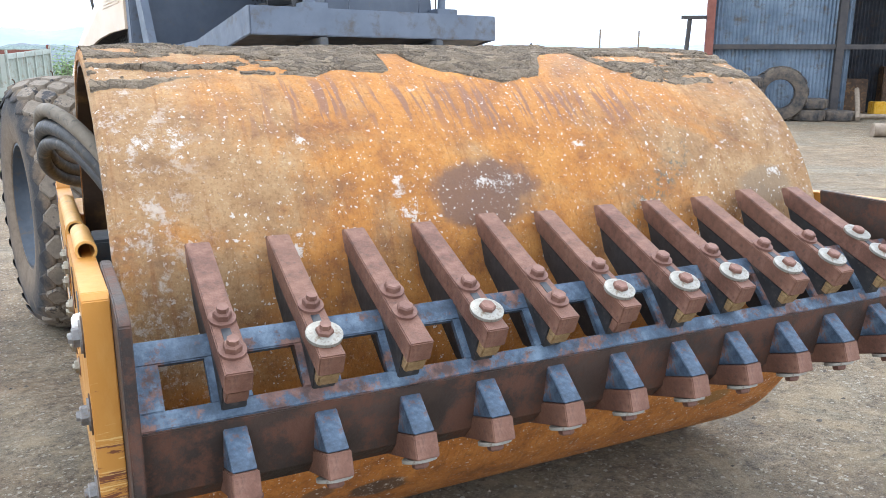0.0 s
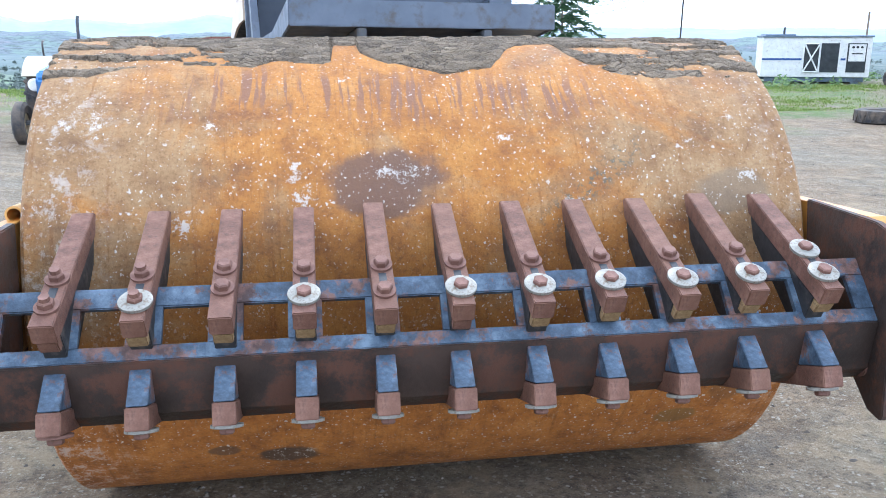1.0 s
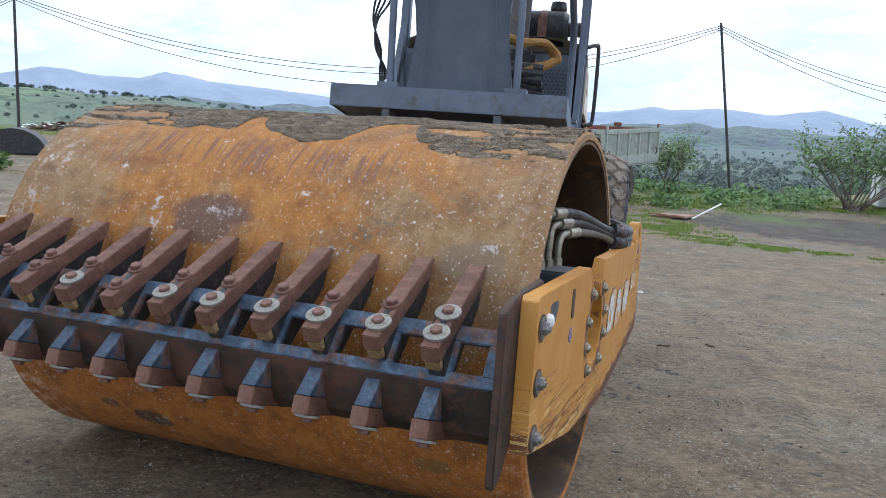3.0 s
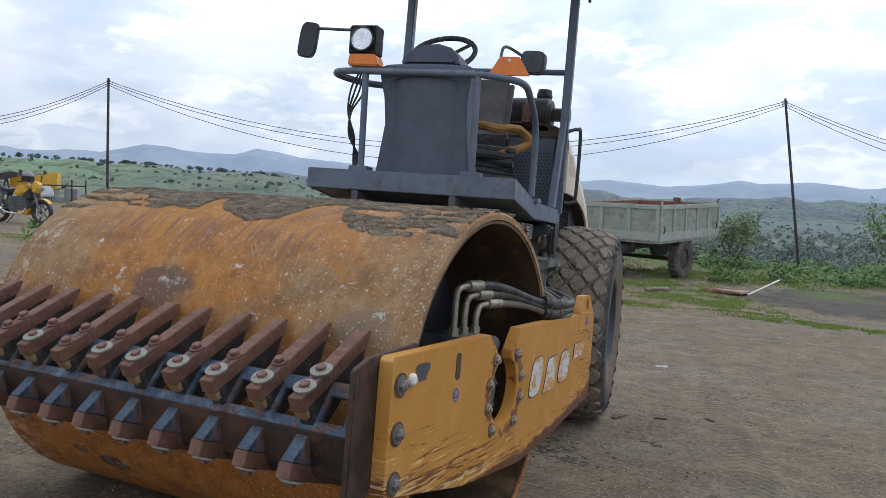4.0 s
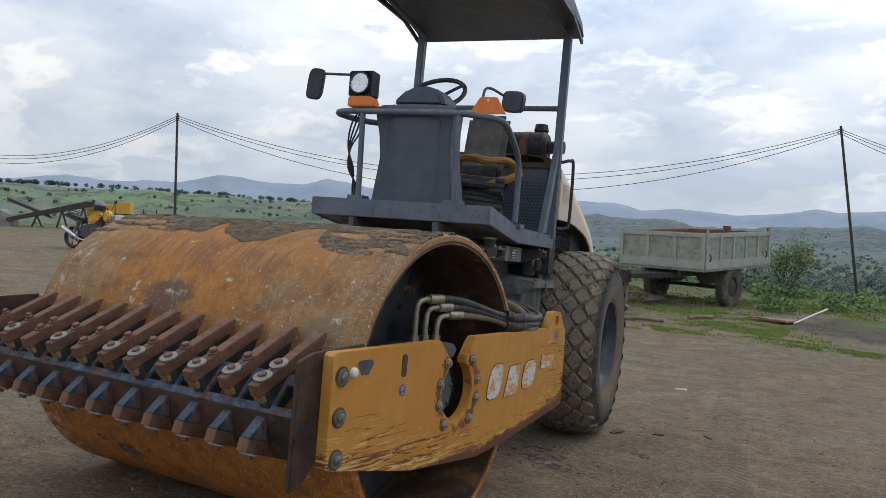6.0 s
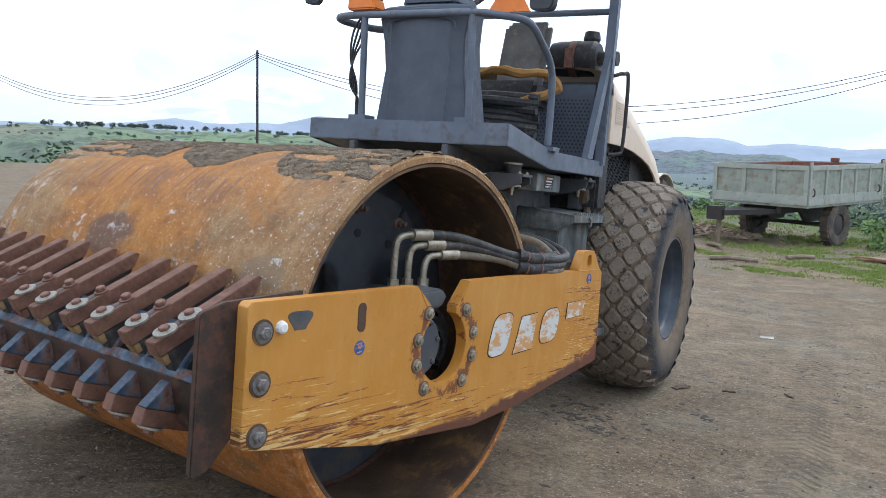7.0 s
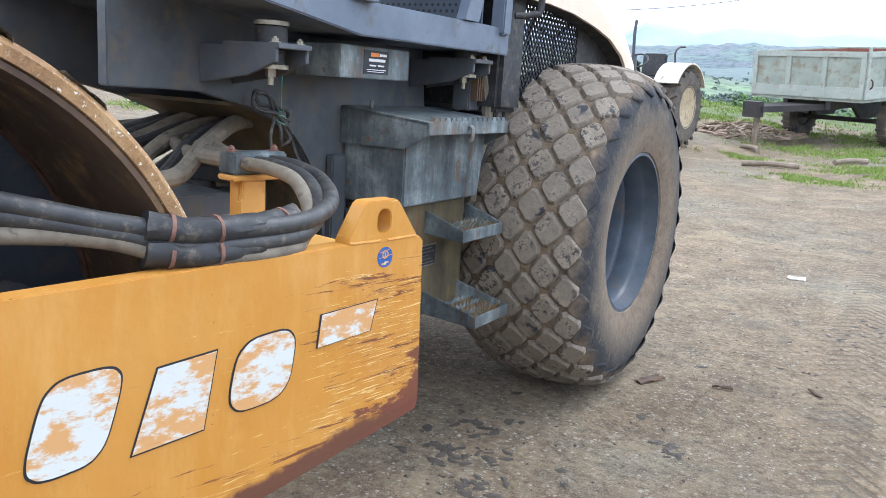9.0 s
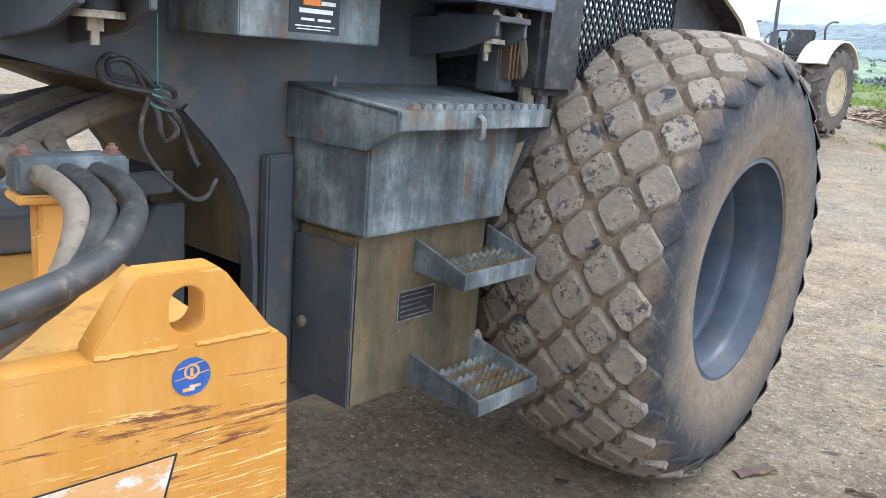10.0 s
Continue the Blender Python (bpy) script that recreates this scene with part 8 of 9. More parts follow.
def build_tractor():
    # local: y is the tractor's back, -y its nose; origin on the ground under the rear axle
    t = thing("tractor", "blue farm tractor with cream mudguards and round head lamps", "tractor", on_ground(-4.86, 14.35, 3))
    for s in (-1, 1):
        bm = bmesh.new()
        m = pose(0.72 * s, 0, 0.68)
        b_lathe(bm, [(0.36, -0.14), (0.5, -0.17), (0.62, -0.16), (0.66, -0.12), (0.66, 0.12), (0.62, 0.16), (0.5, 0.17), (0.36, 0.14)], m, 40, closed=True)
        lugs = bmesh.new()
        for k in range(18):
            for d in (-1, 1):
                b_box(lugs, (0.0, 0.62, -0.025), (0.19 * d, 0.695, 0.025), m @ Matrix.Rotation(2 * math.pi * (k + 0.25 * d) / 18, 4, "X") @ Matrix.Rotation(0.5 * d, 4, "Y"))
        w = part("rear_wheel", bm, RUBBER, t, "tall black tyre")
        bm = lugs
        tagged(part("tread", bm, RUBBER, w, "slanting tread lugs"), kind="stuff")
        bm = bmesh.new()
        b_lathe(bm, [(0.37, 0.14 * s), (0.39, 0.15 * s), (0.36, 0.1 * s), (0.33, 0.0), (0.12, 0.04 * s), (0.1, 0.1 * s)], m, 30)
        part("rim", bm, CREAM_RIM, w, "dusty cream rim")
        bm = bmesh.new()
        for k in range(8):
            hexbolt(bm, m @ pose(0.05 * s, 0.2 * math.cos(k * 0.785), 0.2 * math.sin(k * 0.785), 0, 0, 0 if s > 0 else 180), 0.02, 0.03, 0.03, 0.005)
        part("nut_ring", bm, RUST_BOLT, w)
        bm = bmesh.new()
        pts = [(0.8 * math.cos(radians(a)), 0.68 + 0.8 * math.sin(radians(a))) for a in range(25, 150, 10)]
        inner = [(0.77 * math.cos(radians(a)), 0.68 + 0.77 * math.sin(radians(a))) for a in range(25, 150, 10)]
        b_prism(bm, pts + inner[::-1], "x", min(0.45 * s, 0.9 * s), max(0.45 * s, 0.9 * s))
        b_prism(bm, pts + [(-0.5, 0.9), (0.6, 0.9)], "x", min(0.43 * s, 0.45 * s), max(0.43 * s, 0.45 * s))
        bmesh.ops.triangulate(bm, faces=[f for f in bm.faces if len(f.verts) > 4])
        guard = part("mudguard", bm, FENDER, t, "cream mudguard")
        bm = bmesh.new()
        b_tube(bm, curve_pts([(0.6 * s, -0.1, 1.48), (0.6 * s, -0.12, 1.66), (0.62 * s, 0.0, 1.75), (0.65 * s, 0.2, 1.76)], 6), 0.018, 8)
        part("grab_rail", bm, POLE, guard)
        bm = bmesh.new()
        b_lathe(bm, [(0.2, -0.08), (0.32, -0.1), (0.38, -0.06), (0.38, 0.06), (0.32, 0.1), (0.2, 0.08)], pose(0.62 * s, -1.95, 0.38), 28, closed=True)
        fw = part("front_wheel", bm, RUBBER, t, "small black front tyre")
        bm = bmesh.new()
        b_lathe(bm, [(0.21, -0.05), (0.21, 0.05)], pose(0.62 * s, -1.95, 0.38), 20)
        part("rim", bm, CREAM_RIM, fw)
    bm = bmesh.new()
    b_prism(bm, [(-2.2, 0.75), (-2.22, 1.15), (-2.1, 1.28), (-1.0, 1.38), (-0.95, 0.75)], "x", -0.27, 0.27)
    hood = part("hood", bm, TRACTOR, t, "blue hood", 0.04)
    for s in (-1, 1):
        bm = bmesh.new()
        b_lathe(bm, [(0.1, -0.08), (0.11, 0.0), (0.08, 0.02)], pose(0.33 * s, -2.05, 1.05, 0, 0, -90), 18)
        part("head_lamp", bm, LENS, hood, "round head lamp")
    bm = bmesh.new()
    b_box(bm, (-0.2, -2.0, 0.45), (0.2, 0.3, 0.8))
    b_tube(bm, [(-0.7, 0, 0.68), (0.7, 0, 0.68)], 0.12, 12)
    b_tube(bm, [(-0.6, -1.95, 0.4), (0.6, -1.95, 0.4)], 0.05, 8)
    part("gearbox", bm, GREY_DARK, t, "dark gearbox and axles", 0.02)
    bm = bmesh.new()
    b_tube(bm, [(0.3, -1.25, 1.3), (0.3, -1.25, 1.6)], 0.065, 12)
    b_tube(bm, curve_pts([(0.3, -1.25, 1.6), (0.3, -1.25, 2.0), (0.31, -1.22, 2.2)], 5), 0.028, 10)
    part("exhaust", bm, GREY_DARK, t, "upright exhaust pipe with silencer")
    bm = bmesh.new()
    m = pose(0.0, -0.45, 1.5, 35, 0, 0)
    b_tube(bm, [m @ Vector((0.21 * math.cos(k * 0.262), 0.21 * math.sin(k * 0.262), 0)) for k in range(25)], 0.016, 6)
    b_tube(bm, [m @ Vector((0, 0, -0.3)), m @ Vector((0, 0, 0))], 0.03, 8)
    part("steering_wheel", bm, BLACK, t)
    bm = bmesh.new()
    b_box(bm, (-0.24, -0.1, 1.08), (0.24, 0.32, 1.2))
    b_prism(bm, [(0.28, 1.2), (0.36, 1.2), (0.44, 1.62), (0.36, 1.64)], "x", -0.24, 0.24)
    part("seat", bm, BLACK, t, "black seat", 0.03)


def build_motorcycle():
    t = thing("motorcycle", "yellow and black motorcycle parked on its stand on the yard", "motorcycle", on_ground(-16.5, 10.75, 10))
    # local: x forward
    for x, wide in ((-0.64, 0.07), (0.7, 0.055)):
        m = pose(x, 0, 0.31, 0, 0, 90)
        bm = bmesh.new()
        b_lathe(bm, [(0.235, -wide * 0.6), (0.27, -wide), (0.3, -wide * 0.75), (0.31, 0), (0.3, wide * 0.75), (0.27, wide), (0.235, wide * 0.6)], m, 36, closed=True)
        w = part("wheel", bm, BLACK, t, "black tyre")
        bm = bmesh.new()
        b_lathe(bm, [(0.24, -0.035), (0.24, 0.035), (0.215, 0.02), (0.215, -0.02)], m, 36, closed=True)
        b_lathe(bm, [(0.045, -0.05), (0.045, 0.05)], m, 16)
        for k in range(5):
            b_box(bm, (-0.012, 0.03, -0.016), (0.012, 0.22, 0.016), m @ Matrix.Rotation(k * 1.2566, 4, "X"))
        part("alloy_rim", bm, MIRROR_SHELL, w, "black five-spoke alloy rim")
        bm = bmesh.new()
        b_lathe(bm, [(0.07, -0.062), (0.125, -0.062), (0.125, -0.055), (0.07, -0.055)], m, 28, closed=True)
        part("brake_disc", bm, CHROME, w, "bright brake disc")
    rear_deck = [(-0.12, 0.74), (-0.02, 0.9), (0.1, 1.0), (0.26, 1.01), (0.4, 0.93), (0.42, 0.84), (0.3, 0.74), (0.1, 0.7)]
    bm = bmesh.new()
    b_prism(bm, rear_deck, "y", -0.14, 0.14)
    part("fuel_tank", bm, MOTO, t, "yellow fuel tank", 0.05)
    bm = bmesh.new()
    b_prism(bm, [(-0.86, 0.93), (-0.8, 0.99), (-0.5, 0.9), (-0.3, 0.85), (-0.05, 0.88), (-0.1, 0.78), (-0.4, 0.78), (-0.62, 0.84)], "y", -0.12, 0.12)
    part("seat", bm, BLACK, t, "long black seat", 0.025)
    bm = bmesh.new()
    b_prism(bm, [(-0.95, 0.9), (-0.86, 0.97), (-0.5, 0.85), (-0.25, 0.76), (-0.3, 0.68), (-0.6, 0.78)], "y", -0.1, 0.1)
    part("tail_panel", bm, GREY_DARK, t, "grey tail panel", 0.02)
    bm = bmesh.new()
    b_tube(bm, curve_pts([(-0.5, -0.13, 0.95), (-0.75, -0.13, 1.02), (-0.9, -0.06, 1.04), (-0.9, 0.06, 1.04), (-0.75, 0.13, 1.02), (-0.5, 0.13, 0.95)], 5), 0.014, 6)
    part("grab_rail", bm, POLE, t)
    bm = bmesh.new()
    b_prism(bm, [(-0.28, 0.34), (-0.26, 0.66), (0.1, 0.72), (0.34, 0.7), (0.4, 0.5), (0.3, 0.3), (0.0, 0.24)], "y", -0.12, 0.12)
    engine = part("engine", bm, GREY_DARK, t, "dark finned engine", 0.03)
    for k in range(5):
        bm = bmesh.new()
        b_box(bm, (0.06, -0.14, 0.46 + 0.04 * k), (0.32, 0.14, 0.475 + 0.04 * k))
        part("cooling_fin", bm, STEEL, engine)
    bm = bmesh.new()
    b_prism(bm, [(0.02, 0.26), (0.3, 0.22), (0.44, 0.4), (0.3, 0.36), (0.06, 0.36)], "y", -0.13, 0.13)
    part("belly_pan", bm, MOTO, t, "yellow belly pan", 0.02)
    bm = bmesh.new()
    b_prism(bm, [(0.2, 0.72), (0.46, 0.92), (0.52, 0.66), (0.36, 0.6)], "y", -0.16, 0.16)
    part("tank_shroud", bm, BLACK, t, "black tank shroud", 0.03)
    for s in (-0.09, 0.09):
        bm = bmesh.new()
        b_tube(bm, [(0.7, s, 0.31), (0.58, s, 0.66)], 0.03, 10)
        b_tube(bm, [(0.58, s, 0.66), (0.45, s, 1.04)], 0.02, 10)
        part("fork_leg", bm, STEEL, t, "steel fork leg")
        bm = bmesh.new()
        b_tube(bm, [(-0.64, s, 0.31), (-0.12, s, 0.42)], 0.024, 8)
        part("swing_arm", bm, GREY_DARK, t)
        bm = bmesh.new()
        b_tube(bm, [(-0.55, s, 0.36), (-0.42, s, 0.76)], 0.028, 8)
        part("shock_absorber", bm, STEEL, t)
        bm = bmesh.new()
        b_tube(bm, curve_pts([(0.38, 3.2 * s, 1.08), (0.4, 3.9 * s, 1.22), (0.41, 4.2 * s, 1.3)], 4), 0.009, 6)
        b_lathe(bm, [(0.05, -0.01), (0.055, 0.0), (0.045, 0.012)], pose(0.41, 4.5 * s, 1.31, 0, 0, 180), 14)
        part("mirror", bm, BLACK, t, "black round mirror")
    bm = bmesh.new()
    b_tube(bm, curve_pts([(0.26, -0.37, 1.06), (0.4, -0.2, 1.08), (0.43, 0.0, 1.05), (0.4, 0.2, 1.08), (0.26, 0.37, 1.06)], 5), 0.016, 8)
    part("handlebar", bm, POLE, t, "dark handlebar")
    bm = bmesh.new()
    b_prism(bm, [(0.42, 0.8), (0.46, 1.06), (0.56, 1.1), (0.68, 0.96), (0.66, 0.82), (0.55, 0.76)], "y", -0.11, 0.11)
    lamp = part("head_lamp", bm, MOTO, t, "yellow head lamp fairing", 0.04)
    bm = bmesh.new()
    b_prism(bm, [(0.665, 0.84), (0.69, 0.95), (0.7, 0.94), (0.68, 0.84)], "y", -0.075, 0.075)
    part("lamp_glass", bm, CHROME, lamp)
    bm = bmesh.new()
    arc = [(0.7 + 0.345 * math.cos(radians(a)), 0.31 + 0.345 * math.sin(radians(a))) for a in range(40, 131, 10)]
    b_prism(bm, arc + [(0.7 + (a - 0.7) * 0.95, 0.31 + (b - 0.31) * 0.95) for a, b in arc[::-1]], "y", -0.065, 0.065)
    bmesh.ops.triangulate(bm, faces=[f for f in bm.faces if len(f.verts) > 4])
    part("mudguard", bm, MOTO, t, "yellow front mudguard")
    bm = bmesh.new()
    b_tube(bm, curve_pts([(0.3, -0.12, 0.4), (0.2, -0.15, 0.26), (-0.2, -0.17, 0.27), (-0.4, -0.18, 0.34)], 5), 0.024, 10)
    b_tube(bm, [(-0.38, -0.18, 0.34), (-0.86, -0.2, 0.58)], 0.055, 14, 0.062)
    part("silencer", bm, CHROME, t, "bright steel silencer")
    bm = bmesh.new()
    b_tube(bm, [(-0.05, -0.1, 0.26), (-0.12, -0.3, 0.0)], 0.014, 6)
    part("side_stand", bm, POLE, t)
    helmet = thing("helmet", "grey and black helmet hung on the handlebar of the motorcycle", "helmet", on_ground(-16.5, 10.75, 10))
    bm = bmesh.new()
    bmesh.ops.create_uvsphere(bm, u_segments=20, v_segments=14, radius=0.145, matrix=pose(0.32, -0.08, 1.2) @ Matrix.Diagonal((1.1, 0.95, 1.0, 1)))
    for v in bm.verts:
        v.co.z = max(v.co.z, 1.1)
    part("shell", bm, TARP, helmet, "pale grey shell")
    bm = bmesh.new()
    b_lathe(bm, [(0.14, -0.05), (0.152, -0.03), (0.152, 0.07), (0.14, 0.085)], pose(0.33, -0.08, 1.13, 0, -90, 0), 24)
    part("visor", bm, BLACK, helmet, "black visor")


def build_poles_and_cables():
    spots = [(-33.5, 12.6, 4.7, 0.02), (-19.7, 16.3, 4.65, 0.0), (1.15, 25.5, 4.85, -0.85), (19.0, 40.0, 4.3, 0.1)]
    tops = []
    for x, y, top, lean in spots:
        bm = bmesh.new()
        g = yard_height(x, y)
        h = top - g
        b_tube(bm, [(0, 0, -0.3), (lean, 0, h)], 0.05, 10, 0.038)
        p = solid("utility_pole", bm, POLE, "slim dark steel pole carrying cables at the yard edge", "pole", 0.0, Matrix.Translation((x, y, g)), "poles along the yard")
        bm = bmesh.new()
        for k in range(3):
            b_tube(bm, [(lean - 0.08, 0, h - 0.1 - 0.07 * k), (lean + 0.08, 0, h - 0.1 - 0.07 * k)], 0.014, 6)
        part("insulator_arm", bm, POLE, p)
        tops.append(Vector((x + lean, y, top)))
    for span, (a, b) in enumerate(zip(tops, tops[1:])):
        for k, sag in enumerate((1.55, 1.6, 1.7) if span == 0 else (1.75, 1.85, 2.15)):
            bm = bmesh.new()
            drop = Vector((0, 0, -0.1 - 0.07 * k))
            pts = [a + (b - a) * f + drop + Vector((0, 0, -4 * sag * f * (1 - f))) for f in [i / 24 for i in range(25)]]
            b_tube(bm, pts, 0.01, 5)
            solid("cable", bm, POLE, "black cable sagging between two poles", "cable", group="cables between the poles")
    for x, y, h in ((22.6, 29.6, 2.9), (26.0, 31.0, 2.9), (2.7, 28.0, 1.1), (12.6, 27.0, 1.0), (-9.0, 30.0, 1.2)):
        bm = bmesh.new()
        b_tube(bm, [(0, 0, -0.1), (0.03, 0.02, h)], 0.04, 8)
        solid("post", bm, WOOD, "thin pale post at the edge of the yard", "post", 0.0, on_ground(x, y), "thin posts")


def build_cabin():
    t = thing("generator_cabin", "white steel generator cabin with blue stripe and open doors", "cabin", on_ground(18.1, 29.8, -22) @ Matrix.Diagonal((0.906, 0.9, 0.8, 1)))
    W, D, H = 4.6, 2.2, 2.0
    bm = bmesh.new()
    b_box(bm, (0, 0, 0.35), (W, D, 0.35 + H))
    body = part("body", bm, WHITE, t, "white painted cabin body", 0.02)
    bm = bmesh.new()
    b_box(bm, (-0.05, -0.05, 0.35 + H), (W + 0.05, D + 0.05, 0.43 + H))
    b_box(bm, (0.1, 0.2, 0.43 + H), (1.4, D - 0.2, 0.5 + H))
    part("roof", bm, GALV, t, "blue-grey roof")
    bm = bmesh.new()
    b_box(bm, (0, -0.01, 1.2), (1.7, 0, 1.3))
    b_box(bm, (3.35, -0.01, 1.2), (3.55, 0, 1.3))
    part("stripe", bm, BLUE, body, "blue stripe")
    # doorways are flat panels on the wall; their inner shade is only colour
    for x0, x1 in ((1.75, 2.45), (2.5, 3.25), (3.6, 4.4)):
        bm = bmesh.new()
        b_box(bm, (x0, -0.02, 0.6), (x1, 0.0, 2.05))
        part("door_opening", bm, DOORWAY_SHADE, body, "flat dark panel for a shaded doorway")
    bm = bmesh.new()
    for a, b in (((1.78, 0.6), (2.42, 2.02)), ((2.42, 0.6), (1.78, 2.02)), ((1.76, 0.6), (1.76, 2.05)), ((2.44, 0.6), (2.44, 2.05)), ((1.76, 2.03), (2.44, 2.03)), ((1.76, 0.62), (2.44, 0.62))):
        b_tube(bm, [(a[0], -0.05, a[1]), (b[0], -0.05, b[1])], 0.035, 6)
    part("braced_door", bm, WHITE, t, "white braced door frame")
    bm = bmesh.new()
    b_box(bm, (3.66, -0.04, 1.15), (4.35, -0.02, 2.0))
    panel = part("control_panel", bm, WHITE, t, "white control panel with round dials")
    bm = bmesh.new()
    for k in range(3):
        b_lathe(bm, [(0.06, 0), (0.06, 0.01)], pose(3.82 + 0.18 * k, -0.04, 1.85, 0, 0, -90), 12)
    b_box(bm, (3.78, -0.045, 1.5), (4.25, -0.04, 1.56))
    part("dial_row", bm, OUTLINE, panel)
    bm = bmesh.new()
    b_tube(bm, curve_pts([(0.95, 0.6, 0.4 + H), (0.95, 0.6, 0.75 + H), (0.98, 0.6, 0.85 + H)], 4), 0.05, 8)
    part("exhaust", bm, POLE, t, "dark exhaust stub")
    bm = bmesh.new()
    b_box(bm, (0.2, 0.1, 0.12), (W - 0.2, 0.3, 0.35))
    b_box(bm, (0.2, D - 0.3, 0.12), (W - 0.2, D - 0.1, 0.35))
    for x in (0.6, 3.9):
        b_box(bm, (x, 0.1, 0.0), (x + 0.3, D - 0.1, 0.14))
    part("skid", bm, GALV, t, "blue-grey skid beams")


def tyre_thing(x, y, r, w, flat, dz=0.0, turn=0.0):
    bm = bmesh.new()
    m = pose(0, 0, w / 2, 0, 90, 0) if flat else pose(0, 0, r, 0, 0, turn)
    h = w / 2
    b_lathe(bm, [(r * 0.55, -h * 0.8), (r * 0.8, -h), (r * 0.96, -h * 0.85), (r, -h * 0.5), (r, h * 0.5), (r * 0.96, h * 0.85), (r * 0.8, h), (r * 0.55, h * 0.8), (r * 0.53, 0)], m, 36, closed=True)
    lugs = bmesh.new()
    for k in range(30):
        b_box(lugs, (-h * 0.8, r * 0.985, -r * 0.05), (h * 0.8, r * 1.025, r * 0.05), m @ Matrix.Rotation(2 * math.pi * k / 30, 4, "X") @ Matrix.Rotation(0.4 * (-1) ** k, 4, "Y"))
    tyre = solid("old_tyre", bm, RUBBER, "worn dusty truck tyre lying in the yard" if flat else "worn black truck tyre leaning upright", "tyre", 0.0, on_ground(x, y, 0, dz), "old tyres")
    tagged(part("tread", lugs, RUBBER, tyre), kind="stuff")
    return tyre


def build_shed():
    """A shed of corrugated sheet on dark posts, with old tyres and timber in front."""
    a, b = Vector((17.3, 16.9, 0)), Vector((27.0, 10.6, 0))
    along = (b - a).normalized()
    length = (b - a).length
    turn = math.degrees(math.atan2(along.y, along.x))
    base = on_ground(a.x, a.y, turn)
    shed = thing("shed", "tall shed of faded blue corrugated sheets on steel posts", "shed", base)
    split_at = length * 0.36
    # the set-back wall of the bay gets the shade-dark sheet colour
    for x0, x1, back, m, words in ((0.0, split_at, 0.35, GALV, "faded blue-grey corrugated sheet wall"), (split_at, length, 3.0, BAY_SHADE, "sheet wall inside the open bay, coloured dark for shade")):
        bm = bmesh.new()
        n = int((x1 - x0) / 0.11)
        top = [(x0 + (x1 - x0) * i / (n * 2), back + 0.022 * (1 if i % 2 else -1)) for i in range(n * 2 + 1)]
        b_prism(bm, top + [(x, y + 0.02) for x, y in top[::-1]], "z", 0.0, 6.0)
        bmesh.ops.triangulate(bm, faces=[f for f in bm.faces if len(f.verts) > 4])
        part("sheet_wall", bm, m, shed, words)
    # roof, above the view, and cross walls box the bay in to dim it
    bm = bmesh.new()
    b_prism(bm, [(0, -0.2), (length, -0.2), (length, 3.2), (0.0, 3.2)], "z", 6.0, 6.1)
    b_box(bm, (length - 0.1, 0.4, 0), (length, 3.2, 6.0))
    b_box(bm, (split_at - 0.05, 0.4, 0), (split_at, 3.2, 6.0))
    part("roof", bm, BAY_SHADE, shed, "sheet roof and side wall boxing in the bay, coloured dark for shade")
    for x, z0, z1, wide in ((split_at + 0.9, 0.0, 1.1, 0.5), (split_at + 2.2, 0.0, 1.5, 0.35), (split_at + 3.1, 0.6, 1.5, 0.4)):
        bm = bmesh.new()
        b_box(bm, (x - wide, 2.4, z0), (x + wide, 2.9, z1))
        part("bay_shelf", bm, RUST_DARK, shed, "dark rusty rack in the open bay", 0.03)
    for x, m in ((0.0, BRICK_RED), (length * 0.33, POLE), (length * 0.5, POLE), (length * 0.66, POLE)):
        bm = bmesh.new()
        b_box(bm, (x - 0.12, 0.14, 0), (x + 0.12, 0.32, 6.0))
        part("post", bm, m, shed, "red-brown steel post" if m is BRICK_RED else "dark steel post", 0.01)
    bm = bmesh.new()
    b_box(bm, (0, 0.2, 2.05), (length, 0.3, 2.2))
    part("girt", bm, POLE, shed, "dark horizontal girt")
    bm = bmesh.new()
    b_tube(bm, [(-0.75, 0.3, 0), (-0.6, 0.3, 3.0)], 0.07, 8)
    b_box(bm, (-0.85, 0.2, 2.95), (0, 0.4, 3.05))
    part("lean_to_post", bm, POLE, shed, "dark post with a cross beam")
    for k in range(4):
        tyre_thing(16.95, 15.2, 0.62 - 0.06 * (k == 3), 0.32, True, 0.33 * k)
    tyre_thing(18.45, 15.15, 0.78, 0.42, False, 0.0, 50)
    tyre_thing(19.35, 14.9, 0.55, 0.35, True)
    tyre_thing(19.4, 14.85, 0.5, 0.3, True, 0.35)
    tyre_thing(20.1, 14.4, 0.5, 0.3, True)
    tyre_thing(12.92, 15.1, 0.52, 0.33, True)
    bm = bmesh.new()
    b_prism(bm, [(-0.4, 0.0), (0.4, 0.0), (0.38, 0.42), (-0.3, 0.46)], "y", -0.25, 0.25)
    solid("concrete_block", bm, TARP, "grey broken concrete block on the yard", "block", 0.02, on_ground(13.7, 11.6, 25))
    tyre_thing(21.6, 26.3, 0.35, 0.25, False, 0.0, 20)
    for k, (x, y, l, tn) in enumerate(((20.3, 14.5, 2.6, -33), (21.2, 14.0, 2.8, -35), (20.7, 14.2, 1.6, 40))):
        bm = bmesh.new()
        b_tube(bm, [(-l / 2, 0, 0.1), (l / 2, 0.05, 0.12 + 0.75 * (k == 2))], 0.07, 8)
        solid("timber_pole", bm, WOOD, "grey weathered timber pole lying by the shed", "timber", 0.0, on_ground(x, y, tn), "timber by the shed")
    bm = bmesh.new()
    b_tube(bm, [(-1.2, 0, 0.16), (1.4, 0, 0.18)], 0.17, 12)
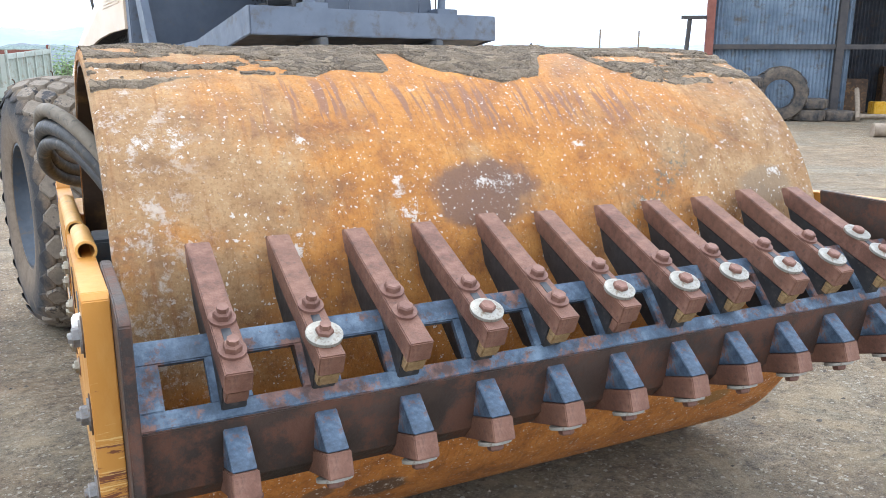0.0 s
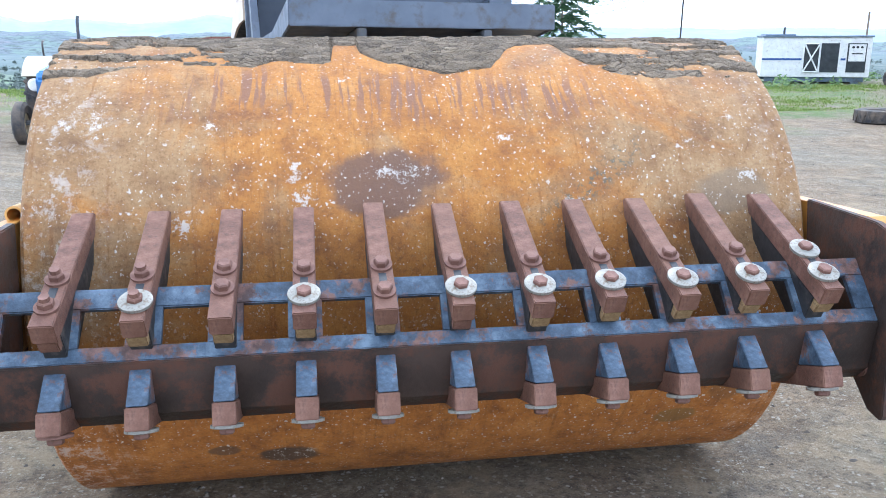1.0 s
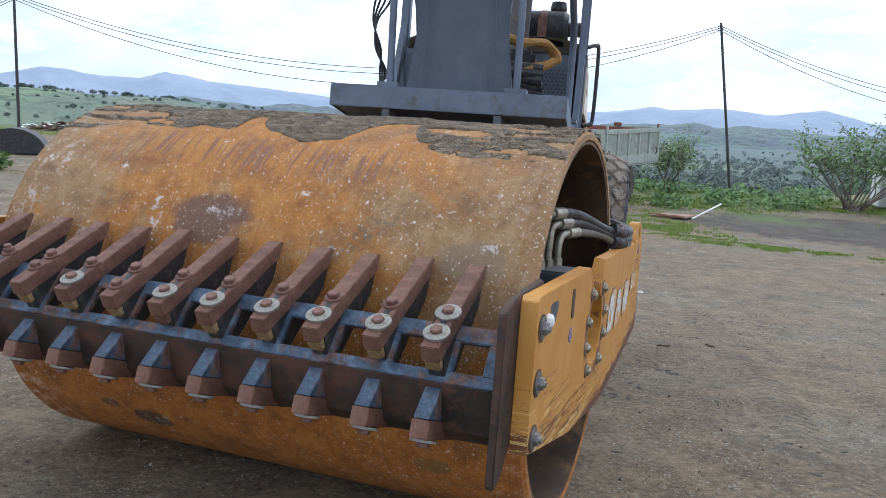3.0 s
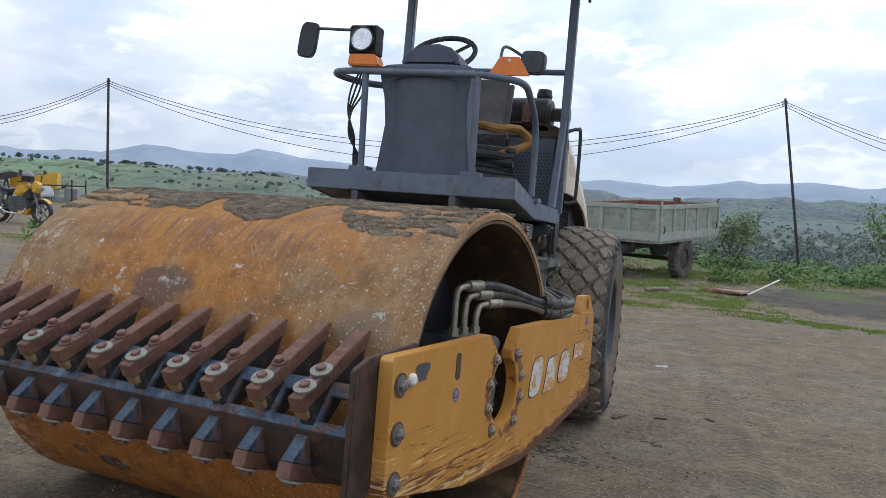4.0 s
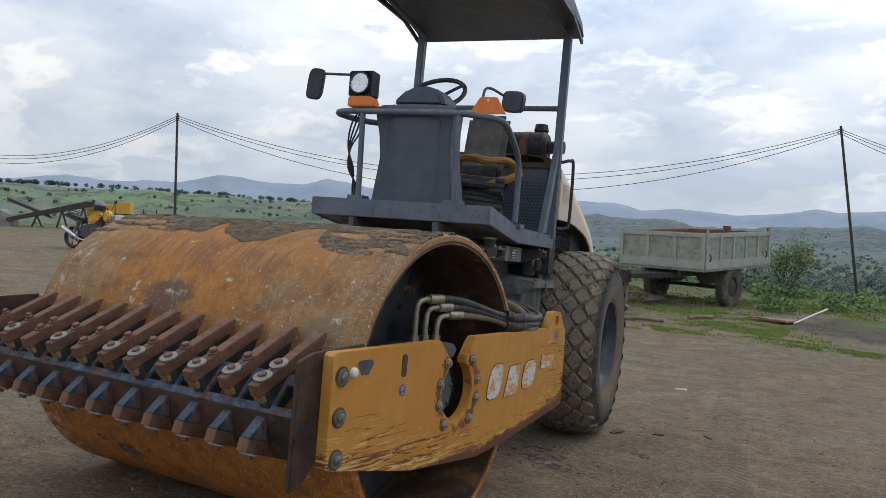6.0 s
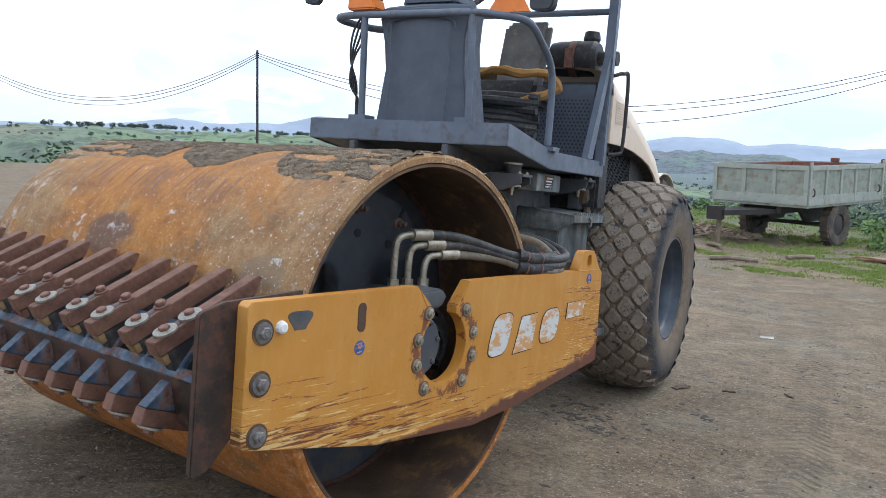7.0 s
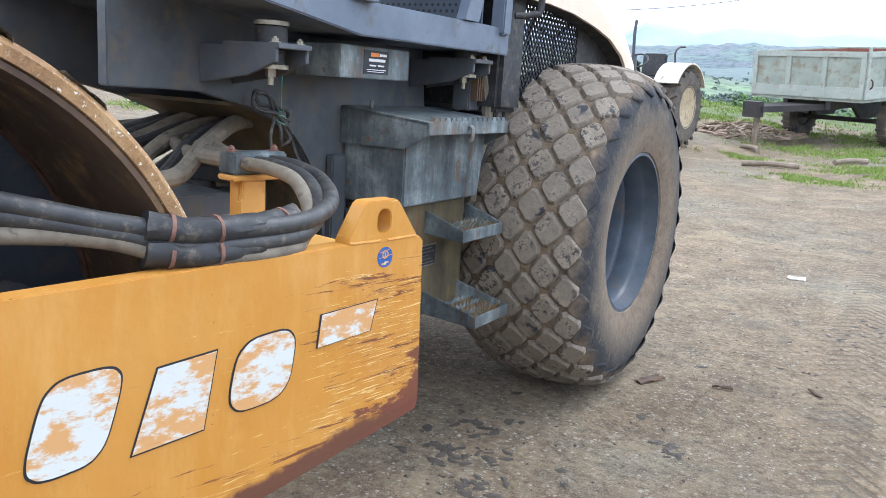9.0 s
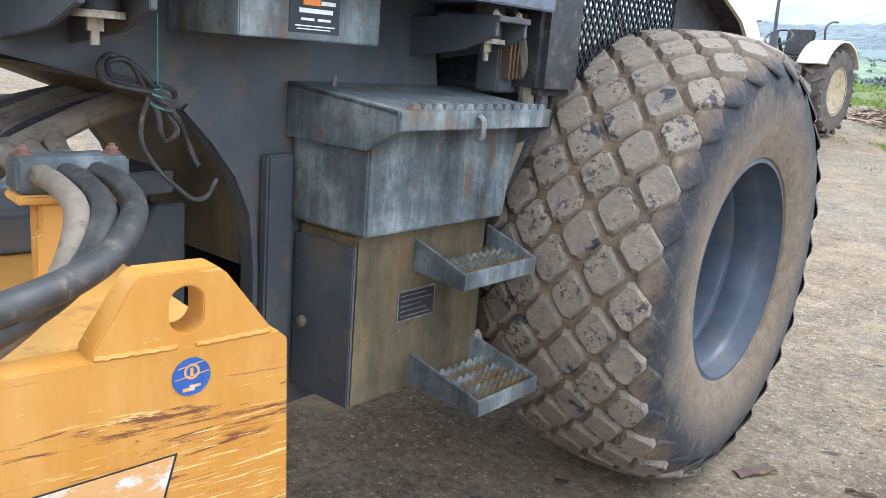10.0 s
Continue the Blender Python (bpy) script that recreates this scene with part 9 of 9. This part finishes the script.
    solid("log", bm, WOOD, "thick grey log lying on the yard", "log", 0.01, on_ground(17.9, 10.2, -30))
    bm = bmesh.new()
    b_box(bm, (-0.25, -0.25, 0), (0.25, 0.25, 0.45))
    solid("yellow_crate", bm, MOTO, "yellow plastic crate by the shed wall", "crate", 0.03, on_ground(22.6, 14.9, -30))
    bm = bmesh.new()
    b_box(bm, (-0.2, -0.12, 0), (0.2, 0.12, 0.22))
    solid("wood_block", bm, WOOD, "cut pale wooden block on the ground", "block", 0.01, on_ground(20.9, 14.7, -30))
    for x, y, sx, sz, m in ((16.2, 16.2, 0.7, 0.5, TARP), (17.2, 15.6, 0.5, 0.45, SHEET)):
        bm = bmesh.new()
        bmesh.ops.create_icosphere(bm, subdivisions=4, radius=1.0)
        for v in bm.verts:
            q = v.co.copy()
            v.co = Vector((q.x * sx, q.y * sx * 0.6, max(0.0, q.z) * sz)) * (1 + 0.45 * noise.fractal(q * 2.6, 1.0, 2.0, 4))
        solid("tarpaulin_heap", bm, m, "crumpled heap of sheeting by the shed post", "tarpaulin", 0.0, on_ground(x, y), "heaps of sheeting")


def heap(name, label, category, x, y, rx, ry, h, material, seed, pieces=60, piece=0.2, slim=1.0):
    rng = random.Random(seed)
    t = thing(name, label, category, on_ground(x, y))
    bm = bmesh.new()
    for _ in range(pieces):
        a, r = rng.uniform(0, 6.28), rng.random() ** 0.6
        px, py = rx * r * math.cos(a), ry * r * math.sin(a)
        s = piece * rng.uniform(0.3, 1.0)
        wide, thick = s * rng.uniform(0.15, 0.6) / slim, s * rng.uniform(0.05, 0.16)
        m = pose(px, py, h * (1 - r) * rng.uniform(0.2, 1.0) + thick, rng.uniform(-28, 28), rng.uniform(-22, 22), rng.uniform(0, 360))
        b_prism(bm, [(-s * slim, -wide), (s * slim * rng.uniform(0.6, 1), -wide * rng.uniform(0.4, 1)), (s * slim, wide), (-s * slim * rng.uniform(0.5, 1), wide * rng.uniform(0.5, 1))], "z", -thick, thick, m)
    tagged(part("debris", bm, material, t), kind="stuff")
    return t


def build_clutter():
    heap("rubble_heap", "heap of broken bricks, bark and earth near the trailer", "rubble", -4.3, 17.6, 1.5, 1.1, 0.3, RUBBLE, 1, 420, 0.11)
    heap("scrap_heap", "heap of dark scrap, sheets and rubbish at the yard edge", "scrap", 9.4, 19.8, 2.3, 0.8, 0.4, RUST_DARK, 2, 260, 0.26, 1.8)
    t = heap("plastic_heap", "white plastic sheets thrown on the scrap heap", "plastic", 10.3, 19.2, 0.9, 0.4, 0.35, SHEET, 3, 34, 0.3)
    heap("plastic_heap", "white plastic bags heaped behind the yard", "plastic", -24.0, 22.6, 2.6, 1.0, 0.5, SHEET, 5, 50, 0.25)
    heap("scrap_heap", "dark scrap sheets standing on the ground", "scrap", -23.2, 21.6, 1.8, 0.6, 0.5, RUST_DARK, 6, 90, 0.25, 1.5)
    heap("wood_heap", "old planks and branches lying at the edge of grass", "timber", 7.0, 21.6, 1.6, 0.4, 0.14, WOOD, 7, 60, 0.24)
    for x, y, l, tn in ((-2.15, 13.7, 0.9, 20), (-1.3, 15.2, 0.7, 60), (-3.2, 15.6, 0.5, -30)):
        bm = bmesh.new()
        b_tube(bm, curve_pts([(-l / 2, 0, 0.05), (0, 0.04, 0.06), (l / 2, -0.03, 0.05)], 5), 0.045, 8)
        solid("branch", bm, WOOD, "short barked branch lying on the earth", "branch", 0.0, on_ground(x, y, tn), "branches on the yard")
    bm = bmesh.new()
    b_box(bm, (-0.45, -0.35, 0.02), (0.42, 0.35, 0.06), pose(0, 0, 0, 0, -3, 0))
    b_box(bm, (-0.45, -0.4, 0.06), (0.42, -0.34, 0.1))
    solid("old_door", bm, BOARD, "flat reddish board lying on the ground", "board", 0.004, on_ground(0.12, 16.3, -18))
    bm = bmesh.new()
    b_tube(bm, [(0.0, -0.2, 0.05), (0.55, 0.75, 0.34)], 0.02, 8)
    solid("white_pipe", bm, WHITE, "white pipe resting on the flat board", "pipe", 0.0, on_ground(0.55, 16.1))
    bm = bmesh.new()
    bmesh.ops.create_icosphere(bm, subdivisions=2, radius=0.35)
    for v in bm.verts:
        v.co = Vector((v.co.x * 1.2, v.co.y * 0.8, max(-0.05, v.co.z * 0.75))) * (1 + 0.3 * noise.noise(v.co * 5))
    solid("boulder", bm, STONE, "grey angular boulder on the yard", "boulder", 0.0, on_ground(6.8, 18.0))
    for x, y, l, w, tn, m, label in ((0.85, 3.42, 0.08, 0.024, 70, RUST_DARK, "dark strip of bark lying by the tyre"), (1.15, 3.6, 0.05, 0.008, 20, RUST_DARK, "thin dark stick on the earth"), (1.5, 3.9, 0.05, 0.008, -40, RUST_DARK, "thin dark stick on the earth"), (0.56, 6.6, 0.07, 0.05, 15, PAPER, "crumpled scrap of white paper on the earth")):
        bm = bmesh.new()
        bmesh.ops.create_grid(bm, x_segments=8, y_segments=4, size=1.0)
        for v in bm.verts:
            v.co = Vector((v.co.x * l * (1 + 0.2 * noise.noise(v.co * 3)), v.co.y * w * (1 + 0.5 * noise.noise(v.co * 4 + Vector((3, 1, 2)))), 0.008 + 0.012 * noise.noise(v.co * 2.2 + Vector((x, y, 0)))))
        ext = bmesh.ops.extrude_face_region(bm, geom=bm.faces[:])
        bmesh.ops.translate(bm, verts=[v for v in ext["geom"] if isinstance(v, bmesh.types.BMVert)], vec=(0, 0, 0.006))
        solid("paper_scrap" if m is PAPER else "bark_strip", bm, m, label, "paper" if m is PAPER else "bark", 0.0, on_ground(x, y, tn))
    # a small whitewashed hut with a blue drum before it
    hut = thing("hut", "small whitewashed hut with flat sheet roof", "hut", on_ground(5.1, 22.7, 4, 0.1))
    bm = bmesh.new()
    b_box(bm, (0, 0, 0), (1.2, 1.2, 1.0))
    part("wall", bm, WHITE, hut, "whitewashed wall", 0.02)
    bm = bmesh.new()
    b_box(bm, (-0.06, -0.08, 1.0), (1.28, 1.28, 1.05))
    part("roof", bm, FENDER, hut)
    bm = bmesh.new()
    b_tube(bm, [(0.0, 0, 0.05), (0.0, 0, 0.5)], 0.2, 16)
    solid("blue_barrel", bm, BLUE, "blue plastic barrel before the hut", "barrel", 0.01, on_ground(5.6, 22.45, 0, 0.0))
    # gravel heaps
    for x, y, r, h in ((9.0, 29.0, 2.6, 1.0), (11.5, 31.0, 2.4, 0.9), (7.0, 30.0, 2.0, 0.8)):
        bm = bmesh.new()
        bmesh.ops.create_cone(bm, cap_ends=True, segments=40, radius1=r, radius2=0.15, depth=h, matrix=pose(0, 0, h / 2))
        bmesh.ops.subdivide_edges(bm, edges=bm.edges, cuts=3, use_grid_fill=True)
        for v in bm.verts:
            v.co += Vector((0, 0, 0.2)) * noise.fractal(v.co * 1.2, 1.0, 2.0, 4)
        solid("gravel_mound", bm, GRAVEL, "grey cone of crushed stone behind the trees", "gravel heap", 0.0, on_ground(x, y, 0, -0.4), "gravel heaps")
    # crusher plant far across the yard
    t = thing("crusher_plant", "stone crushing plant with conveyor and yellow hoppers, far off", "crusher", on_ground(-26.0, 18.7, 38) @ Matrix.Scale(0.7, 4))
    bm = bmesh.new()
    b_prism(bm, [(-6.2, 0.3), (-6.2, 0.5), (-1.7, 1.65), (-1.3, 1.6), (-1.3, 1.4)], "y", 0, 0.7)
    part("conveyor", bm, POLE, t, "long dark conveyor")
    bm = bmesh.new()
    b_prism(bm, [(-6.6, 1.5), (-6.6, 1.7), (-4.2, 0.75), (-4.0, 0.5)], "y", 1.2, 1.8)
    part("conveyor", bm, POLE, t, "short dark conveyor")
    bm = bmesh.new()
    for x in (-0.75, 1.35, 2.1):
        b_tube(bm, [(x, 0.8, 0), (x, 0.8, 1.3)], 0.05, 6)
    b_tube(bm, [(-0.75, 0.8, 0.95), (2.1, 0.8, 0.95)], 0.04, 6)
    part("railing", bm, POLE, t, "thin dark railing")
    bm = bmesh.new()
    b_prism(bm, [(-0.6, 0.28), (-0.5, 0.72), (-0.1, 0.95), (0.3, 0.85), (0.45, 0.3)], "y", 0.6, 0.9)
    part("white_cover", bm, SHEET, t, "pale sheet over a machine", 0.08)
    bm = bmesh.new()
    for x in (-4.8, -3.4, -2.2):
        z = 0.35 + (x + 6.2) * 0.25
        b_tube(bm, [(x, 0.1, 0), (x + 0.3, 0.1, z)], 0.06, 6)
        b_tube(bm, [(x + 0.6, 0.1, 0), (x + 0.3, 0.1, z)], 0.06, 6)
    part("conveyor_leg", bm, POLE, t)
    for k in range(3):
        bm = bmesh.new()
        b_prism(bm, [(-2.0 + 0.85 * k, 0.75), (-1.2 + 0.85 * k, 0.75), (-1.2 + 0.85 * k, 1.5 + 0.15 * (k == 2)), (-2.0 + 0.85 * k, 1.5 + 0.15 * (k == 2))], "y", 1.0, 2.0)
        part("hopper", bm, MOTO, t, "yellow hopper", 0.03)
    bm = bmesh.new()
    b_box(bm, (-2.2, 0.9, 0), (-0.9, 2.1, 0.75))
    part("base", bm, WHITE, t, "pale base wall")
    bm = bmesh.new()
    b_box(bm, (-0.6, 0.9, 0.0), (1.6, 2.1, 0.28))
    b_box(bm, (-0.5, 1.0, 0.28), (0.4, 2.0, 0.75))
    b_box(bm, (0.9, 1.0, 0.28), (1.6, 2.0, 0.8))
    part("machine_bed", bm, TARP, t)
    bm = bmesh.new()
    b_prism(bm, [(-7.0, 0), (-6.0, 0), (-6.0, 0.7), (-6.7, 1.0)], "y", 0.2, 1.4)
    part("feeder", bm, TARP, t)
    bm = bmesh.new()
    pts = [(-0.75 + 0.75 * (1 - math.cos(math.pi * k / 10)), 0.62 * math.sin(math.pi * k / 10)) for k in range(11)]
    b_prism(bm, pts, "y", -0.5, 0.5)
    solid("tarpaulin_cover", bm, BLACK, "black tarpaulin over a small heap behind the drum", "tarpaulin", 0.03, on_ground(-15.2, 12.1, 40))


def build_bush(name, label, x, y, stems, spread, height, leaf, seed, leaf_mat, lean=0.0):
    rng = random.Random(seed)
    t = thing(name, label, "bush", on_ground(x, y))
    bm = bmesh.new()
    verts, faces = [], []
    for k in range(stems):
        a = 2 * math.pi * k / stems + rng.uniform(-0.3, 0.3)
        reach, top = spread * rng.uniform(0.35, 1.0), height * rng.uniform(0.55, 1.0)
        end = Vector((reach * math.cos(a) + lean * rng.random(), reach * math.sin(a) * 0.7, top))
        mid = Vector((end.x * 0.45, end.y * 0.45, top * rng.uniform(0.3, 0.5)))
        foot = Vector((rng.uniform(-0.25, 0.25), rng.uniform(-0.2, 0.2), 0))
        late = mid.lerp(end, 0.55) + Vector((rng.gauss(0, 0.14), rng.gauss(0, 0.14), rng.gauss(0.05, 0.12)))
        pts = curve_pts([foot, mid + Vector((rng.gauss(0, 0.12), rng.gauss(0, 0.12), 0)), late, end], 5)
        b_tube(bm, pts, 0.022, 5, 0.005)
        for p in [q for q in pts[3:] if q.z > 0.42 * height]:
            for _ in range(3):
                q = p + Vector((rng.gauss(0, 0.2), rng.gauss(0, 0.2), rng.gauss(0.1, 0.16)))
                b_tube(bm, [p, q], 0.007, 4, 0.003)
                leaf_clump(verts, faces, q, 0.16, 6, leaf, rng)
    part("branchwork", bm, BARK, t, "pale bare branches")
    data = bpy.data.meshes.new("crown")
    data.from_pydata(verts, [], faces)
    data.materials.append(leaf_mat)
    ob = new("crown", data)
    ob.parent = t
    tagged(ob, "sparse green leaves")


def build_tree(x, y, height, seed):
    """A young feathery tree: straight stem, drooping side branches set with narrow leaves."""
    rng = random.Random(seed)
    t = thing("tree", "young dark green tree with feathery drooping branches", "tree", on_ground(x, y))
    bm = bmesh.new()
    b_tube(bm, curve_pts([(0, 0, -0.1), (0.05, 0, height * 0.4), (0.0, 0.05, height)], 6), 0.07, 8, 0.012)
    verts, faces = [], []
    for k in range(48):
        z = height * (0.2 + 0.78 * k / 48)
        reach = (1.75 * (1 - 0.62 * k / 48)) * rng.uniform(0.6, 1.15)
        a = k * 2.4
        out = Vector((math.cos(a), math.sin(a), 0))
        pts = curve_pts([(0.02, 0.02, z), out * reach * 0.5 + Vector((0, 0, z + 0.22)), out * reach + Vector((0, 0, z + rng.uniform(-0.15, 0.2)))], 7)
        b_tube(bm, pts, 0.014, 4, 0.004)
        for p in pts[2:]:
            for s in (-1, 1):
                for _ in range(3):
                    side = out.cross(Vector((0, 0, 1))) * s
                    tip = p + side * rng.uniform(0.14, 0.32) + Vector((0, 0, rng.uniform(-0.16, 0.02))) + out * rng.uniform(-0.05, 0.12)
                    m, w = (p + tip) / 2, Vector((0, 0, 0.022)) + out * 0.026
                    i = len(verts)
                    verts += [tuple(p), tuple(m + w), tuple(tip), tuple(m - w)]
                    faces.append((i, i + 1, i + 2, i + 3))
    part("trunk", bm, BARK, t, "slim grey trunk and limbs")
    data = bpy.data.meshes.new("crown")
    data.from_pydata(verts, [], faces)
    data.materials.append(LEAF_DARK)
    ob = new("crown", data)
    ob.parent = t
    tagged(ob, "dark narrow leaves")


build_far_woods()
build_grass()
build_stones()
build_trailer()
build_tractor()
build_motorcycle()
build_poles_and_cables()
build_cabin()
build_shed()
build_clutter()
build_bush("bush", "wide straggly bush with pale branches and broad leaves", 4.4, 21.6, 26, 1.9, 2.3, 0.055, 21, LEAF)
build_bush("bush", "leafy green bush leaning beside the tree", 7.6, 22.2, 18, 1.7, 1.7, 0.06, 22, LEAF, -0.8)
build_bush("bush", "small light green bush on one thin stem beyond the trailer", -0.75, 23.6, 11, 0.75, 1.75, 0.05, 23, LEAF_LIGHT)
build_tree(7.25, 22.6, 4.1, 31)
